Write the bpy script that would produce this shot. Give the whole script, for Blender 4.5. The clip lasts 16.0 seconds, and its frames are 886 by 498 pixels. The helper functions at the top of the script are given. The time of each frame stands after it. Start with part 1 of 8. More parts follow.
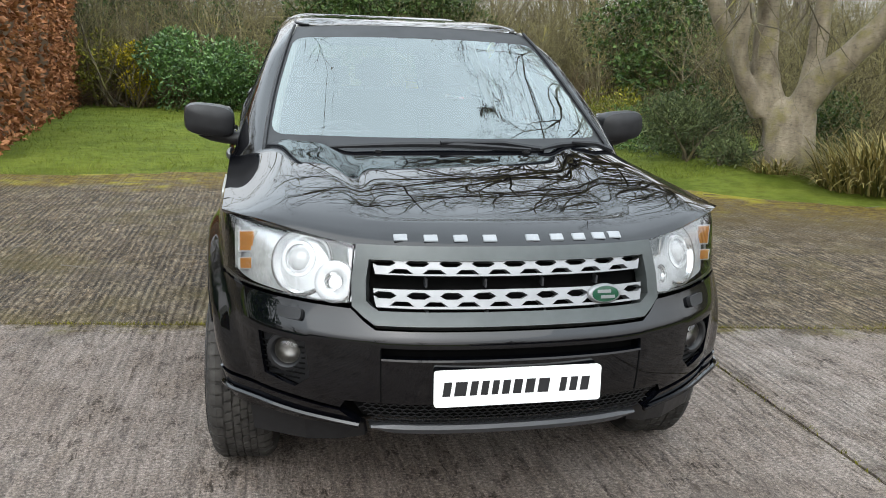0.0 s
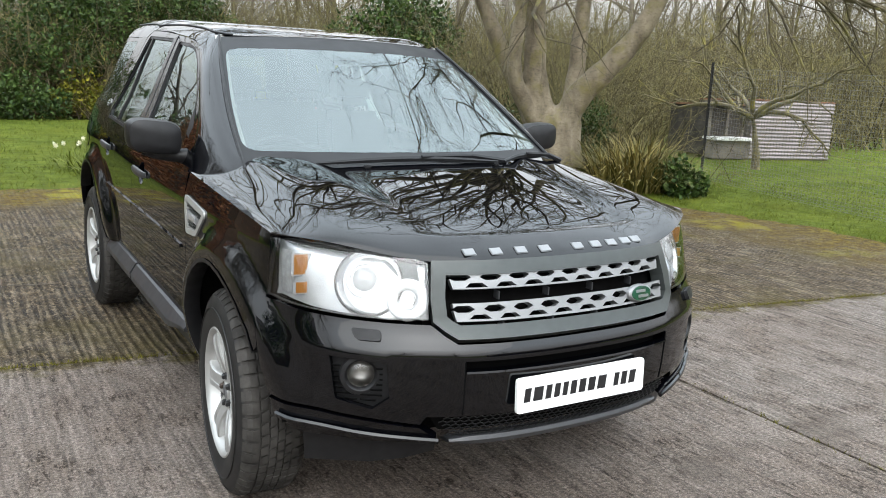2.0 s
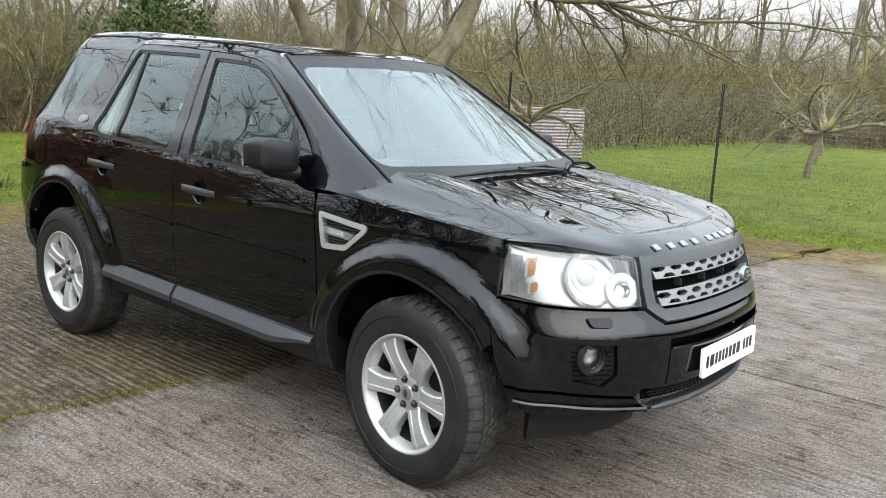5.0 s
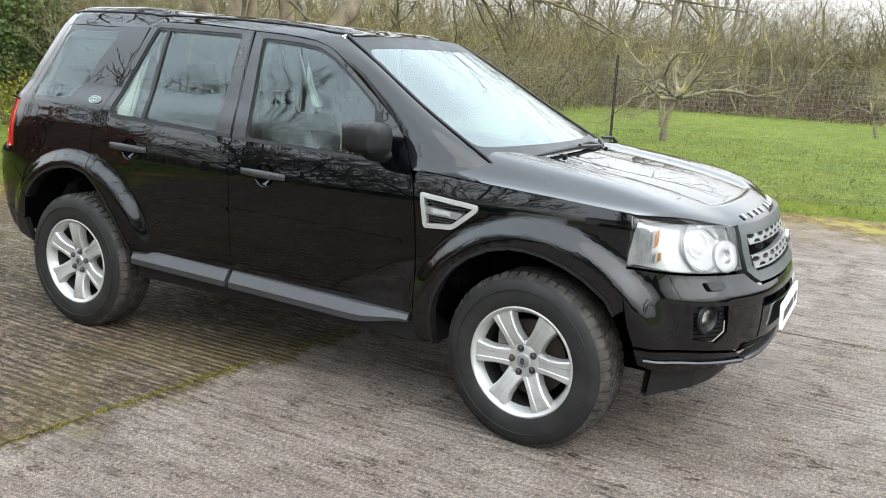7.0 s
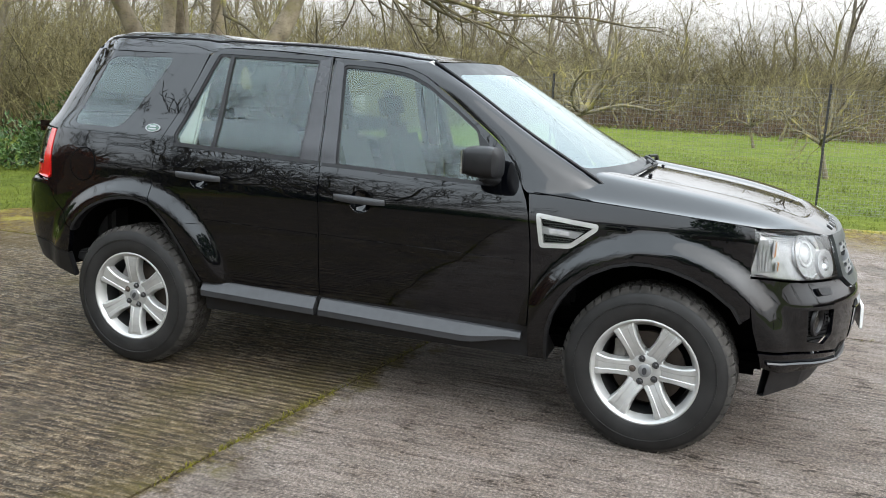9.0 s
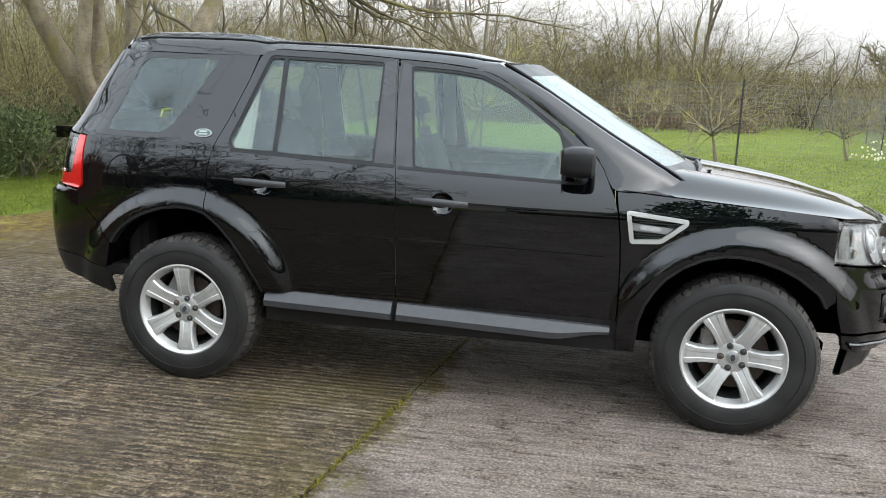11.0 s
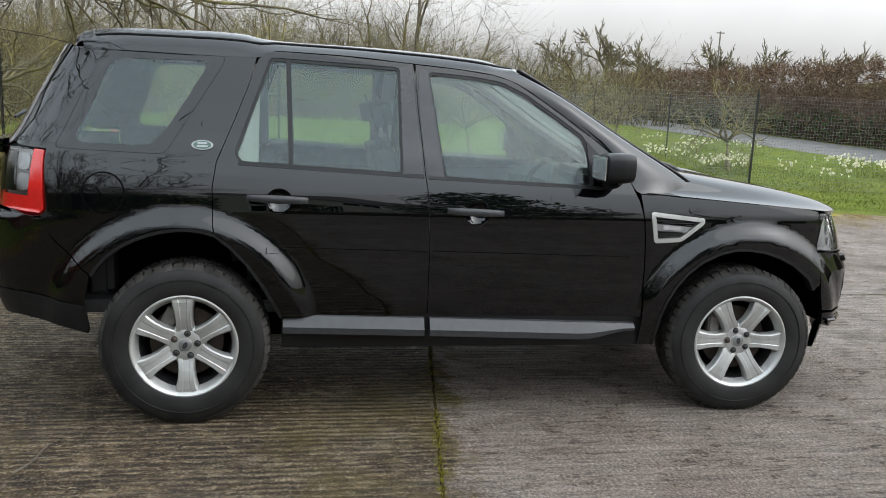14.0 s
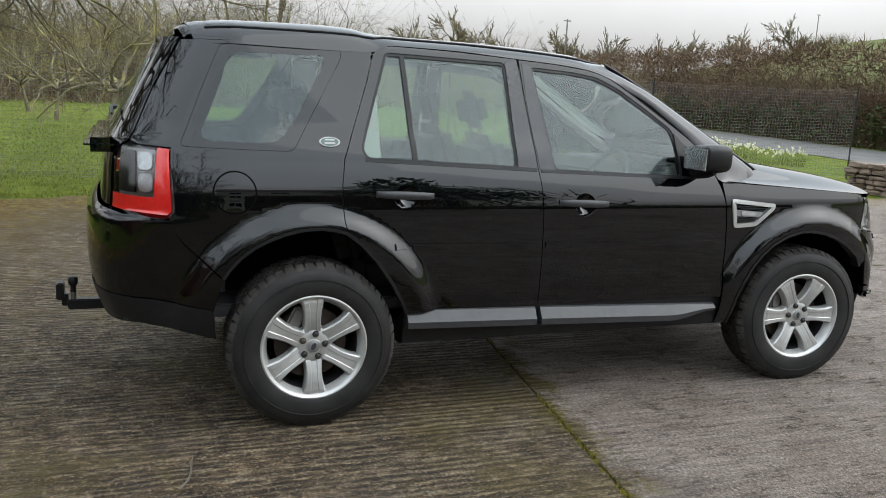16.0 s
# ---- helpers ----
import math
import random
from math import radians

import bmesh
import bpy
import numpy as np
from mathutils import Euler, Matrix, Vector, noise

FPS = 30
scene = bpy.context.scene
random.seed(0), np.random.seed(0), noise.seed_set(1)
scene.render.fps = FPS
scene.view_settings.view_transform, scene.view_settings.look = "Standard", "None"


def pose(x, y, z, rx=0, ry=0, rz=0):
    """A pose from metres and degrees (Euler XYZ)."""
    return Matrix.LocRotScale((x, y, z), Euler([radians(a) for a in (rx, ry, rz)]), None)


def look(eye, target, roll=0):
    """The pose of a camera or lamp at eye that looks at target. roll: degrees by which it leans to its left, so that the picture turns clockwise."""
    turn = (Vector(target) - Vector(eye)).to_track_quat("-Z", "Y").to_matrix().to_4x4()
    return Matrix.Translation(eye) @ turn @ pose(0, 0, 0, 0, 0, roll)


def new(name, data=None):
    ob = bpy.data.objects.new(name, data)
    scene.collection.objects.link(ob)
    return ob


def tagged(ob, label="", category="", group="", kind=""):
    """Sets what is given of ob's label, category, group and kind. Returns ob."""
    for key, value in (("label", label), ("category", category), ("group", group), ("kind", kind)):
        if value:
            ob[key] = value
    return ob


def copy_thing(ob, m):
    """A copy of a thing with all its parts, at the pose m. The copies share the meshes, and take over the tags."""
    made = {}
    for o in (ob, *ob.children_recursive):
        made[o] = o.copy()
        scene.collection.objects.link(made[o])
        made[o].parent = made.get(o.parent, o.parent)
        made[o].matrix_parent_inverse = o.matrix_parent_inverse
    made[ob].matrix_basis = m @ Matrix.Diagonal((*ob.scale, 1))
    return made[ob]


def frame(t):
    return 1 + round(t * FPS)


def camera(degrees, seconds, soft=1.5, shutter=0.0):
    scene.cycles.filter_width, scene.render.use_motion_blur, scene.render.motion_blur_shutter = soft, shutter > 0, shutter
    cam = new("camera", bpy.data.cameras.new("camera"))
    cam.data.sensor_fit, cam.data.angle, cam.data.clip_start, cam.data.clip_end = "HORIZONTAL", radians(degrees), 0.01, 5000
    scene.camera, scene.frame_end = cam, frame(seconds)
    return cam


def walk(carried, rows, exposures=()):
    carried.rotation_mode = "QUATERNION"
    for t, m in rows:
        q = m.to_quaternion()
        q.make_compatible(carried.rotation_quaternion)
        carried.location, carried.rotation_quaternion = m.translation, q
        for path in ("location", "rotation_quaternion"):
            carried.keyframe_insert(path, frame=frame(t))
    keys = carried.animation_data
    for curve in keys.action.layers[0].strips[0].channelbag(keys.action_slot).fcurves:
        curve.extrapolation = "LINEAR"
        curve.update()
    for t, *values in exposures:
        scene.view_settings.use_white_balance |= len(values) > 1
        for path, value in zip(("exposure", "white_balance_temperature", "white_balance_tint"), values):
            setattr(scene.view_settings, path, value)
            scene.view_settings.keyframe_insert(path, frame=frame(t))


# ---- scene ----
cam = camera(55.0, 16.0, 0.95)
PATH = [
    (0, (-0.748, -4.505, 1.535), (-0.332, -2.602, 1.082), 1.9),
    (0.5, (-0.933, -4.368, 1.517), (-0.347, -2.507, 1.078), 2.5),
    (1, (-1.141, -4.247, 1.53), (-0.403, -2.437, 1.108), 3.5),
    (1.5, (-1.43, -4.223, 1.527), (-0.549, -2.477, 1.109), 3.1),
    (2, (-1.741, -4.177, 1.533), (-0.725, -2.505, 1.118), 2.8),
    (2.5, (-1.95, -3.99, 1.514), (-0.824, -2.387, 1.112), 2.6),
    (3, (-2.21, -3.872, 1.521), (-0.981, -2.341, 1.141), 3.1),
    (3.5, (-2.57, -3.825, 1.544), (-1.275, -2.353, 1.151), 2.8),
    (4, (-2.798, -3.694, 1.522), (-1.427, -2.291, 1.135), 2.6),
    (4.2, (-2.894, -3.632, 1.528), (-1.492, -2.258, 1.143), 2.5),
    (6.3, (-3.67, -2.861, 1.502), (-1.996, -1.835, 1.12), 3.7),
    (6.5, (-3.764, -2.763, 1.506), (-2.071, -1.775, 1.113), 3.4),
    (7, (-3.968, -2.558, 1.539), (-2.242, -1.643, 1.108), 3.1),
    (7.5, (-4.026, -2.285, 1.509), (-2.245, -1.48, 1.09), 3.1),
    (8, (-4.158, -2.039, 1.526), (-2.341, -1.295, 1.142), 2.7),
    (8.5, (-4.384, -1.834, 1.56), (-2.551, -1.137, 1.165), 2.2),
    (9, (-4.477, -1.642, 1.529), (-2.624, -0.992, 1.149), 2.6),
    (9.5, (-4.561, -1.393, 1.502), (-2.686, -0.785, 1.164), 2.7),
    (10, (-4.702, -1.153, 1.518), (-2.802, -0.635, 1.166), 2.4),
    (10.2, (-4.753, -1.057, 1.508), (-2.846, -0.57, 1.156), 2.3),
    (12.3, (-4.708, -0.087, 1.54), (-2.749, -0.012, 1.144), 2.2),
    (12.5, (-4.675, 0.0, 1.524), (-2.712, 0.03, 1.143), 2.1),
    (13, (-4.62, 0.294, 1.534), (-2.655, 0.175, 1.176), 2.6),
    (13.5, (-4.67, 0.614, 1.544), (-2.72, 0.37, 1.171), 2.3),
    (14, (-4.655, 0.868, 1.529), (-2.721, 0.519, 1.159), 2.6),
    (14.5, (-4.564, 1.137, 1.539), (-2.64, 0.728, 1.173), 2.5),
    (15, (-4.553, 1.469, 1.516), (-2.66, 0.939, 1.149), 2.7),
    (15.5, (-4.557, 1.788, 1.542), (-2.694, 1.17, 1.159), 3.0),
    (16, (-4.408, 2.067, 1.519), (-2.571, 1.378, 1.132), 2.7),
]
walk(cam, [(t, look(eye, target, roll)) for t, eye, target, roll in PATH], [(0, 0.64), (4, 0.70), (7, 1.04), (7.5, 1.08), (8.5, 0.80), (9, 0.81), (9.5, 0.77), (10, 0.69), (12.5, 1.08), (13.0, 0.52), (13.5, 0.30), (14, 0.35), (14.5, 0.33), (16, 0.32)])

# ---- overcast daylight ----
world = bpy.data.worlds.new("overcast_sky")
scene.world = world
world.use_nodes = True
wn, wl = world.node_tree.nodes, world.node_tree.links
wn.clear()
SUN_EL, SUN_ROT = radians(48), radians(200)
sky = wn.new("ShaderNodeTexSky")
sky.sky_type = "NISHITA"
sky.sun_disc = False
sky.sun_elevation, sky.sun_rotation = SUN_EL, SUN_ROT
sky.dust_density = 4.0
hsv = wn.new("ShaderNodeHueSaturation")
hsv.inputs["Saturation"].default_value = 0.12
cloud = wn.new("ShaderNodeMix")
cloud.data_type = "RGBA"
cloud.inputs[0].default_value = 0.72
cloud_tint = wn.new("ShaderNodeMix")
cloud_tint.data_type = "RGBA"
cloud_tint.inputs[6].default_value = (8.1, 8.0, 7.9, 1)
cloud_tint.inputs[7].default_value = (6.9, 7.9, 8.7, 1)
wl.new(cloud_tint.outputs[2], cloud.inputs[7])
cloud_noise = wn.new("ShaderNodeTexNoise")
cloud_noise.inputs["Scale"].default_value = 2.2
cloud_noise.inputs["Detail"].default_value = 5
cloud_ramp = wn.new("ShaderNodeMapRange")
cloud_ramp.inputs[1].default_value, cloud_ramp.inputs[2].default_value = 0.3, 0.7
cloud_ramp.inputs[3].default_value, cloud_ramp.inputs[4].default_value = 0.84, 1.12
cloud_mul = wn.new("ShaderNodeVectorMath")
cloud_mul.operation = "SCALE"
# an overcast sky is about three times as bright overhead as at the horizon
sky_co = wn.new("ShaderNodeTexCoord")
sky_xyz = wn.new("ShaderNodeSeparateXYZ")
sky_up = wn.new("ShaderNodeMapRange")
sky_up.inputs[3].default_value, sky_up.inputs[4].default_value = 0.165, 1.98
sky_mul = wn.new("ShaderNodeMath")
sky_mul.operation = "MULTIPLY"
wl.new(sky_co.outputs["Generated"], sky_xyz.inputs[0])
sky_pow = wn.new("ShaderNodeMath")
sky_pow.operation = "POWER"
sky_pow.inputs[1].default_value = 0.62
sky_pow.use_clamp = True
sky_low = wn.new("ShaderNodeMath")
sky_low.operation = "MULTIPLY"
sky_low.use_clamp = True
sky_low.inputs[1].default_value = 1.7
wl.new(sky_xyz.outputs[2], sky_low.inputs[0])
wl.new(sky_low.outputs[0], sky_pow.inputs[0])
wl.new(sky_pow.outputs[0], sky_up.inputs[0])
tint_up = wn.new("ShaderNodeMapRange")
tint_up.inputs[2].default_value = 0.5
wl.new(sky_xyz.outputs[2], tint_up.inputs[0])
wl.new(tint_up.outputs[0], cloud_tint.inputs[0])
wl.new(sky_up.outputs[0], sky_mul.inputs[0])
wl.new(cloud_ramp.outputs[0], sky_mul.inputs[1])
bg = wn.new("ShaderNodeBackground")
bg.inputs["Strength"].default_value = 0.15
out = wn.new("ShaderNodeOutputWorld")
wl.new(sky.outputs[0], hsv.inputs["Color"])
wl.new(hsv.outputs[0], cloud.inputs[6])
wl.new(cloud_noise.outputs[0], cloud_ramp.inputs[0])
wl.new(cloud.outputs[2], cloud_mul.inputs[0])
wl.new(sky_mul.outputs[0], cloud_mul.inputs["Scale"])
wl.new(cloud_mul.outputs[0], bg.inputs["Color"])
wl.new(bg.outputs[0], out.inputs[0])

sun = new("sun", bpy.data.lights.new("sun", "SUN"))
sun.data.energy, sun.data.angle, sun.data.color = 0.85, radians(75), (1.0, 0.94, 0.86)
sun.matrix_world = look((0, 0, 0), (math.sin(SUN_ROT) * -math.cos(SUN_EL), -math.cos(SUN_ROT) * math.cos(SUN_EL), -math.sin(SUN_EL)))

# ---- materials ----


class Mat:
    """A small wrapper round a node material."""

    def __init__(self, name, rough=0.5, metal=0.0, color=(0.5, 0.5, 0.5)):
        self.m = bpy.data.materials.new(name)
        self.m.use_nodes = True
        self.n, self.l = self.m.node_tree.nodes, self.m.node_tree.links
        self.b = self.n["Principled BSDF"]
        self.b.inputs["Roughness"].default_value = rough
        self.b.inputs["Metallic"].default_value = metal
        self.b.inputs["Base Color"].default_value = (*color, 1)
        self.co = self.n.new("ShaderNodeTexCoord").outputs["Object"]

    def mapped(self, scale=(1, 1, 1), rot=(0, 0, 0)):
        mp = self.n.new("ShaderNodeMapping")
        mp.inputs["Scale"].default_value = scale
        mp.inputs["Rotation"].default_value = rot
        self.l.new(self.co, mp.inputs[0])
        return mp.outputs[0]

    def noise(self, scale, detail=4, rough=0.55, vec=None, distort=0.0):
        t = self.n.new("ShaderNodeTexNoise")
        t.inputs["Scale"].default_value = scale
        t.inputs["Detail"].default_value = detail
        t.inputs["Roughness"].default_value = rough
        t.inputs["Distortion"].default_value = distort
        self.l.new(vec if vec else self.co, t.inputs["Vector"])
        return t.outputs[0]

    def voronoi(self, scale, vec=None, feature="F1"):
        t = self.n.new("ShaderNodeTexVoronoi")
        t.feature = feature
        t.inputs["Scale"].default_value = scale
        self.l.new(vec if vec else self.co, t.inputs["Vector"])
        return t.outputs["Distance"]

    def wave(self, scale, distort, dscale, vec=None, axis="X", detail=2):
        t = self.n.new("ShaderNodeTexWave")
        t.bands_direction = axis
        t.inputs["Scale"].default_value = scale
        t.inputs["Distortion"].default_value = distort
        t.inputs["Detail"].default_value = detail
        t.inputs["Detail Scale"].default_value = dscale
        self.l.new(vec if vec else self.co, t.inputs["Vector"])
        return t.outputs[1]

    def span(self, val, a, b, c=0.0, d=1.0):
        t = self.n.new("ShaderNodeMapRange")
        for i, v in enumerate((a, b, c, d)):
            t.inputs[i + 1].default_value = v
        self.l.new(val, t.inputs[0])
        return t.outputs[0]

    def ramp(self, val, *stops):
        t = self.n.new("ShaderNodeValToRGB")
        e = t.color_ramp.elements
        while len(e) < len(stops):
            e.new(0.5)
        for i, (p, c) in enumerate(stops):
            e[i].position, e[i].color = p, (*c, 1)
        self.l.new(val, t.inputs[0])
        return t.outputs[0]

    def math(self, op, a, b):
        t = self.n.new("ShaderNodeMath")
        t.operation = op
        for i, v in enumerate((a, b)):
            if isinstance(v, (int, float)):
                t.inputs[i].default_value = v
            else:
                self.l.new(v, t.inputs[i])
        return t.outputs[0]

    def mix(self, fac, a, b, mode="MIX"):
        t = self.n.new("ShaderNodeMix")
        t.data_type, t.blend_type = "RGBA", mode
        for i, v in ((0, fac), (6, a), (7, b)):
            if isinstance(v, (int, float)):
                t.inputs[i].default_value = v
            elif isinstance(v, tuple):
                t.inputs[i].default_value = (*v, 1)
            else:
                self.l.new(v, t.inputs[i])
        return t.outputs[2]

    def axis(self, which):
        t = self.n.new("ShaderNodeSeparateXYZ")
        self.l.new(self.co, t.inputs[0])
        return t.outputs[which]

    def island(self):
        return self.n.new("ShaderNodeNewGeometry").outputs["Random Per Island"]

    def each(self):
        return self.n.new("ShaderNodeObjectInfo").outputs["Random"]

    def color(self, sock):
        self.l.new(sock, self.b.inputs["Base Color"])
        return self

    def rough(self, sock):
        self.l.new(sock, self.b.inputs["Roughness"])
        return self

    def bump(self, sock, strength=0.3, dist=0.01):
        t = self.n.new("ShaderNodeBump")
        t.inputs["Strength"].default_value = strength
        t.inputs["Distance"].default_value = dist
        self.l.new(sock, t.inputs["Height"])
        self.l.new(t.outputs[0], self.b.inputs["Normal"])
        return self


def simple(name, color, rough, metal=0.0, coat=0.0, vary=0.15, scale=20.0, bump=0.0, spec=0.5):
    """A plain surface with slight mottling of its colour and gloss."""
    m = Mat(name, rough, metal, color)
    f = m.noise(scale, 5)
    lo = tuple(c * (1 - vary) for c in color)
    hi = tuple(min(1, c * (1 + vary)) for c in color)
    m.color(m.ramp(f, (0.3, lo), (0.7, hi)))
    m.rough(m.span(m.noise(scale * 0.37, 3), 0.3, 0.7, max(0.02, rough * 0.85), min(1, rough * 1.15)))
    m.b.inputs["Coat Weight"].default_value = coat
    m.b.inputs["Coat Roughness"].default_value = 0.03
    m.b.inputs["Specular IOR Level"].default_value = spec
    if bump:
        m.bump(m.noise(scale * 8, 4), bump, 0.002)
    return m.m


def make_concrete():
    """Tined yard concrete: ridges and grooves along y, worn and pinkish ahead of the joint, grimy behind it, moss at the lawn."""
    m = Mat("tined_concrete", 0.85)
    m.b.inputs["Specular IOR Level"].default_value = 0.3
    lie = (0, 0, radians(3))
    big = m.noise(0.7, 5, 0.6)
    mid = m.noise(3.6, 7, 0.68)
    grit = m.noise(70, 4, 0.75)
    fine = m.noise(210, 2, 0.75)
    clod = m.noise(20, 5, 0.72, m.mapped((1.5, 0.45, 1), lie), 0.5)
    groove = m.wave(6.6, 5.5, 1.6, m.mapped((1, 0.13, 1), lie), "X", 5)
    streak = m.noise(34, 5, 0.7, m.mapped((1, 0.05, 1), lie))
    dash = m.noise(7, 4, 0.65, m.mapped((1.8, 0.30, 1), lie))
    yy, xx = m.axis(1), m.axis(0)
    line = m.math("ADD", yy, m.math("MULTIPLY", xx, 0.13))
    rear = m.span(m.math("ADD", line, m.span(mid, 0.35, 0.65, -0.10, 0.10)), -0.03, 0.06)
    # ahead of the joint: worn, pinkish, gritty
    front = m.ramp(big, (0.30, (0.172, 0.134, 0.110)), (0.5, (0.228, 0.188, 0.161)), (0.70, (0.282, 0.243, 0.215)))
    front = m.mix(m.span(mid, 0.47, 0.66, 0.0, 0.65), front, (0.150, 0.114, 0.088))
    # behind it: grey-brown with grime
    back = m.ramp(big, (0.34, (0.120, 0.076, 0.034)), (0.52, (0.178, 0.126, 0.070)), (0.68, (0.215, 0.170, 0.118)))
    back = m.mix(m.span(mid, 0.46, 0.62, 0.0, 0.75), back, (0.052, 0.034, 0.015))
    chunk = m.noise(9, 6, 0.72, m.mapped((1.2, 0.42, 1), lie), 0.4)
    back = m.mix(m.span(chunk, 0.42, 0.56, 0.0, 0.75), back, (0.045, 0.030, 0.014))
    back = m.mix(m.span(chunk, 0.34, 0.44, 0.6, 0.0), back, (0.215, 0.178, 0.132))
    front = m.mix(m.span(chunk, 0.50, 0.62, 0.0, 0.5), front, (0.120, 0.090, 0.070))
    base = m.mix(rear, front, back)
    # grooves: dark, broken in dashes; pale ridge tops between them
    amount = m.math("MAXIMUM", m.span(rear, 0, 1, 0, 0.95), m.span(m.noise(0.8, 4, 0.55), 0.48, 0.64, 0.06, 0.6))
    broken = m.math("MULTIPLY", m.span(dash, 0.40, 0.53, 0.12, 1.0), m.span(m.noise(1.9, 5, 0.65), 0.36, 0.54, 0.3, 1.0))
    # bump alone shows little: groove shade and lit ridges are put into colour
    gmask = m.math("MULTIPLY", m.math("MULTIPLY", m.span(groove, 0.20, 0.54, 0.95, 0), amount), broken)
    ridge = m.math("MULTIPLY", m.math("MULTIPLY", m.span(groove, 0.62, 0.95), amount), m.span(dash, 0.42, 0.56, 0.05, 0.42))
    base = m.mix(ridge, base, (0.245, 0.202, 0.146))
    base = m.mix(gmask, base, (0.016, 0.010, 0.006))
    # clods of grime; pits and lumps with their relief shading in the colour
    base = m.mix(m.math("MULTIPLY", m.span(clod, 0.40, 0.46, 1.0, 0.0), m.span(mid, 0.40, 0.60, 0.15, 0.9)), base, (0.030, 0.020, 0.012))
    pit = m.noise(26, 5, 0.7, m.mapped((1.4, 0.55, 1), lie), 0.7)
    base = m.mix(m.math("MULTIPLY", rear, m.span(pit, 0.40, 0.48, 0.8, 0.0)), base, (0.020, 0.012, 0.005))
    base = m.mix(m.math("MULTIPLY", rear, m.span(pit, 0.53, 0.64, 0.0, 0.6)), base, (0.33, 0.255, 0.165))
    lum = m.math("MULTIPLY", m.span(grit, 0.38, 0.62, 0.50, 1.45), m.span(fine, 0.36, 0.64, 0.62, 1.38))
    lum = m.math("MULTIPLY", lum, m.span(streak, 0.38, 0.62, 1.22, 0.74))
    base = m.mix(1.0, base, lum, "MULTIPLY")
    base = m.mix(m.span(grit, 0.58, 0.64, 0, 0.4), base, (0.46, 0.42, 0.37))
    # damp stains, green-brown grime
    base = m.mix(m.span(m.noise(1.3, 5, 0.55), 0.57, 0.66, 0, 0.45), base, (0.062, 0.047, 0.034))
    base = m.mix(m.math("MULTIPLY", rear, m.span(m.noise(1.0, 6, 0.7), 0.50, 0.62, 0, 0.5)), base, (0.092, 0.070, 0.014))
    jw = m.math("ABSOLUTE", line, 0.0)
    base = m.mix(m.math("MULTIPLY", m.span(jw, 0.03, 0.15, 1, 0), m.span(m.noise(3.4, 6, 0.75), 0.52, 0.62, 0, 0.75)), base, (0.105, 0.086, 0.012))
    # moss along the lawn
    wob = m.span(m.noise(1.5, 7, 0.68), 0.3, 0.7, -0.65, 0.65)
    moss = m.span(m.math("ADD", yy, wob), 4.85, 5.45)
    moss = m.math("MAXIMUM", moss, m.span(m.math("ADD", xx, wob), 4.9, 6.3, 0, 0.9))
    corner = m.math("ADD", m.math("ADD", m.math("MULTIPLY", xx, 0.55), yy), wob)
    moss = m.math("MAXIMUM", moss, m.span(corner, 5.3, 6.3))
    base = m.mix(m.math("MULTIPLY", rear, m.math("MULTIPLY", m.span(corner, 3.6, 5.4, 0, 0.8), m.span(mid, 0.34, 0.56, 0.35, 1.0))), base, (0.082, 0.055, 0.012))
    mossy = m.ramp(m.noise(11, 7, 0.78), (0.36, (0.040, 0.022, 0.005)), (0.5, (0.120, 0.076, 0.008)), (0.64, (0.225, 0.170, 0.012)))
    mossy = m.mix(m.span(m.noise(1.2, 4, 0.6), 0.55, 0.62, 0, 0.7), mossy, (0.30, 0.27, 0.008))
    base = m.mix(m.math("MULTIPLY", moss, m.span(mid, 0.35, 0.55, 0.72, 1.0)), base, mossy)
    m.color(base)
    h = m.math("MULTIPLY", groove, m.span(amount, 0, 1, 0.05, 1.3))
    h = m.math("ADD", h, m.math("MULTIPLY", grit, 0.9))
    h = m.math("ADD", h, m.math("MULTIPLY", m.math("ADD", clod, pit), 1.0))
    h = m.math("ADD", h, m.math("MULTIPLY", fine, 0.45))
    m.bump(h, 1.0, 0.020)
    m.rough(m.span(mid, 0.3, 0.7, 0.62, 0.95))
    return m.m


def make_grass_ground():
    m = Mat("lawn", 0.9)
    m.b.inputs["Specular IOR Level"].default_value = 0.1
    a = m.noise(0.35, 5, 0.6)
    b = m.noise(6.0, 6, 0.7)
    c = m.ramp(b, (0.3, (0.040, 0.056, 0.008)), (0.5, (0.090, 0.122, 0.016)), (0.72, (0.158, 0.185, 0.030)))
    c = m.mix(m.span(a, 0.4, 0.7, 0, 0.55), c, (0.14, 0.150, 0.018))
    c = m.mix(m.span(m.noise(1.3, 6, 0.7), 0.46, 0.60, 0, 0.6), c, (0.050, 0.072, 0.003))
    c = m.mix(m.span(m.noise(0.55, 5, 0.7), 0.54, 0.66, 0, 0.3), c, (0.10, 0.095, 0.006))
    # duller green a long way off
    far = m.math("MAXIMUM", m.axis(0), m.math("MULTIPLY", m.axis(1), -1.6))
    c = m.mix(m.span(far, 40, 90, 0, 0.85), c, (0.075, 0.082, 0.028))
    m.color(c)
    m.bump(m.noise(60, 5, 0.75), 0.8, 0.03)
    return m.m


def leafy(name, dark, light, rough=0.5, per="island", spec=0.15):
    m = Mat(name, rough)
    r = m.island() if per == "island" else m.each()
    c = m.ramp(r, (0.0, dark), (0.55, tuple((p + q) / 2 for p, q in zip(dark, light))), (1.0, light))
    c = m.mix(m.span(m.noise(0.8, 3), 0.35, 0.65, 0, 0.4), c, tuple(v * 0.55 for v in dark))
    m.color(c)
    m.b.inputs["Specular IOR Level"].default_value = spec
    return m.m


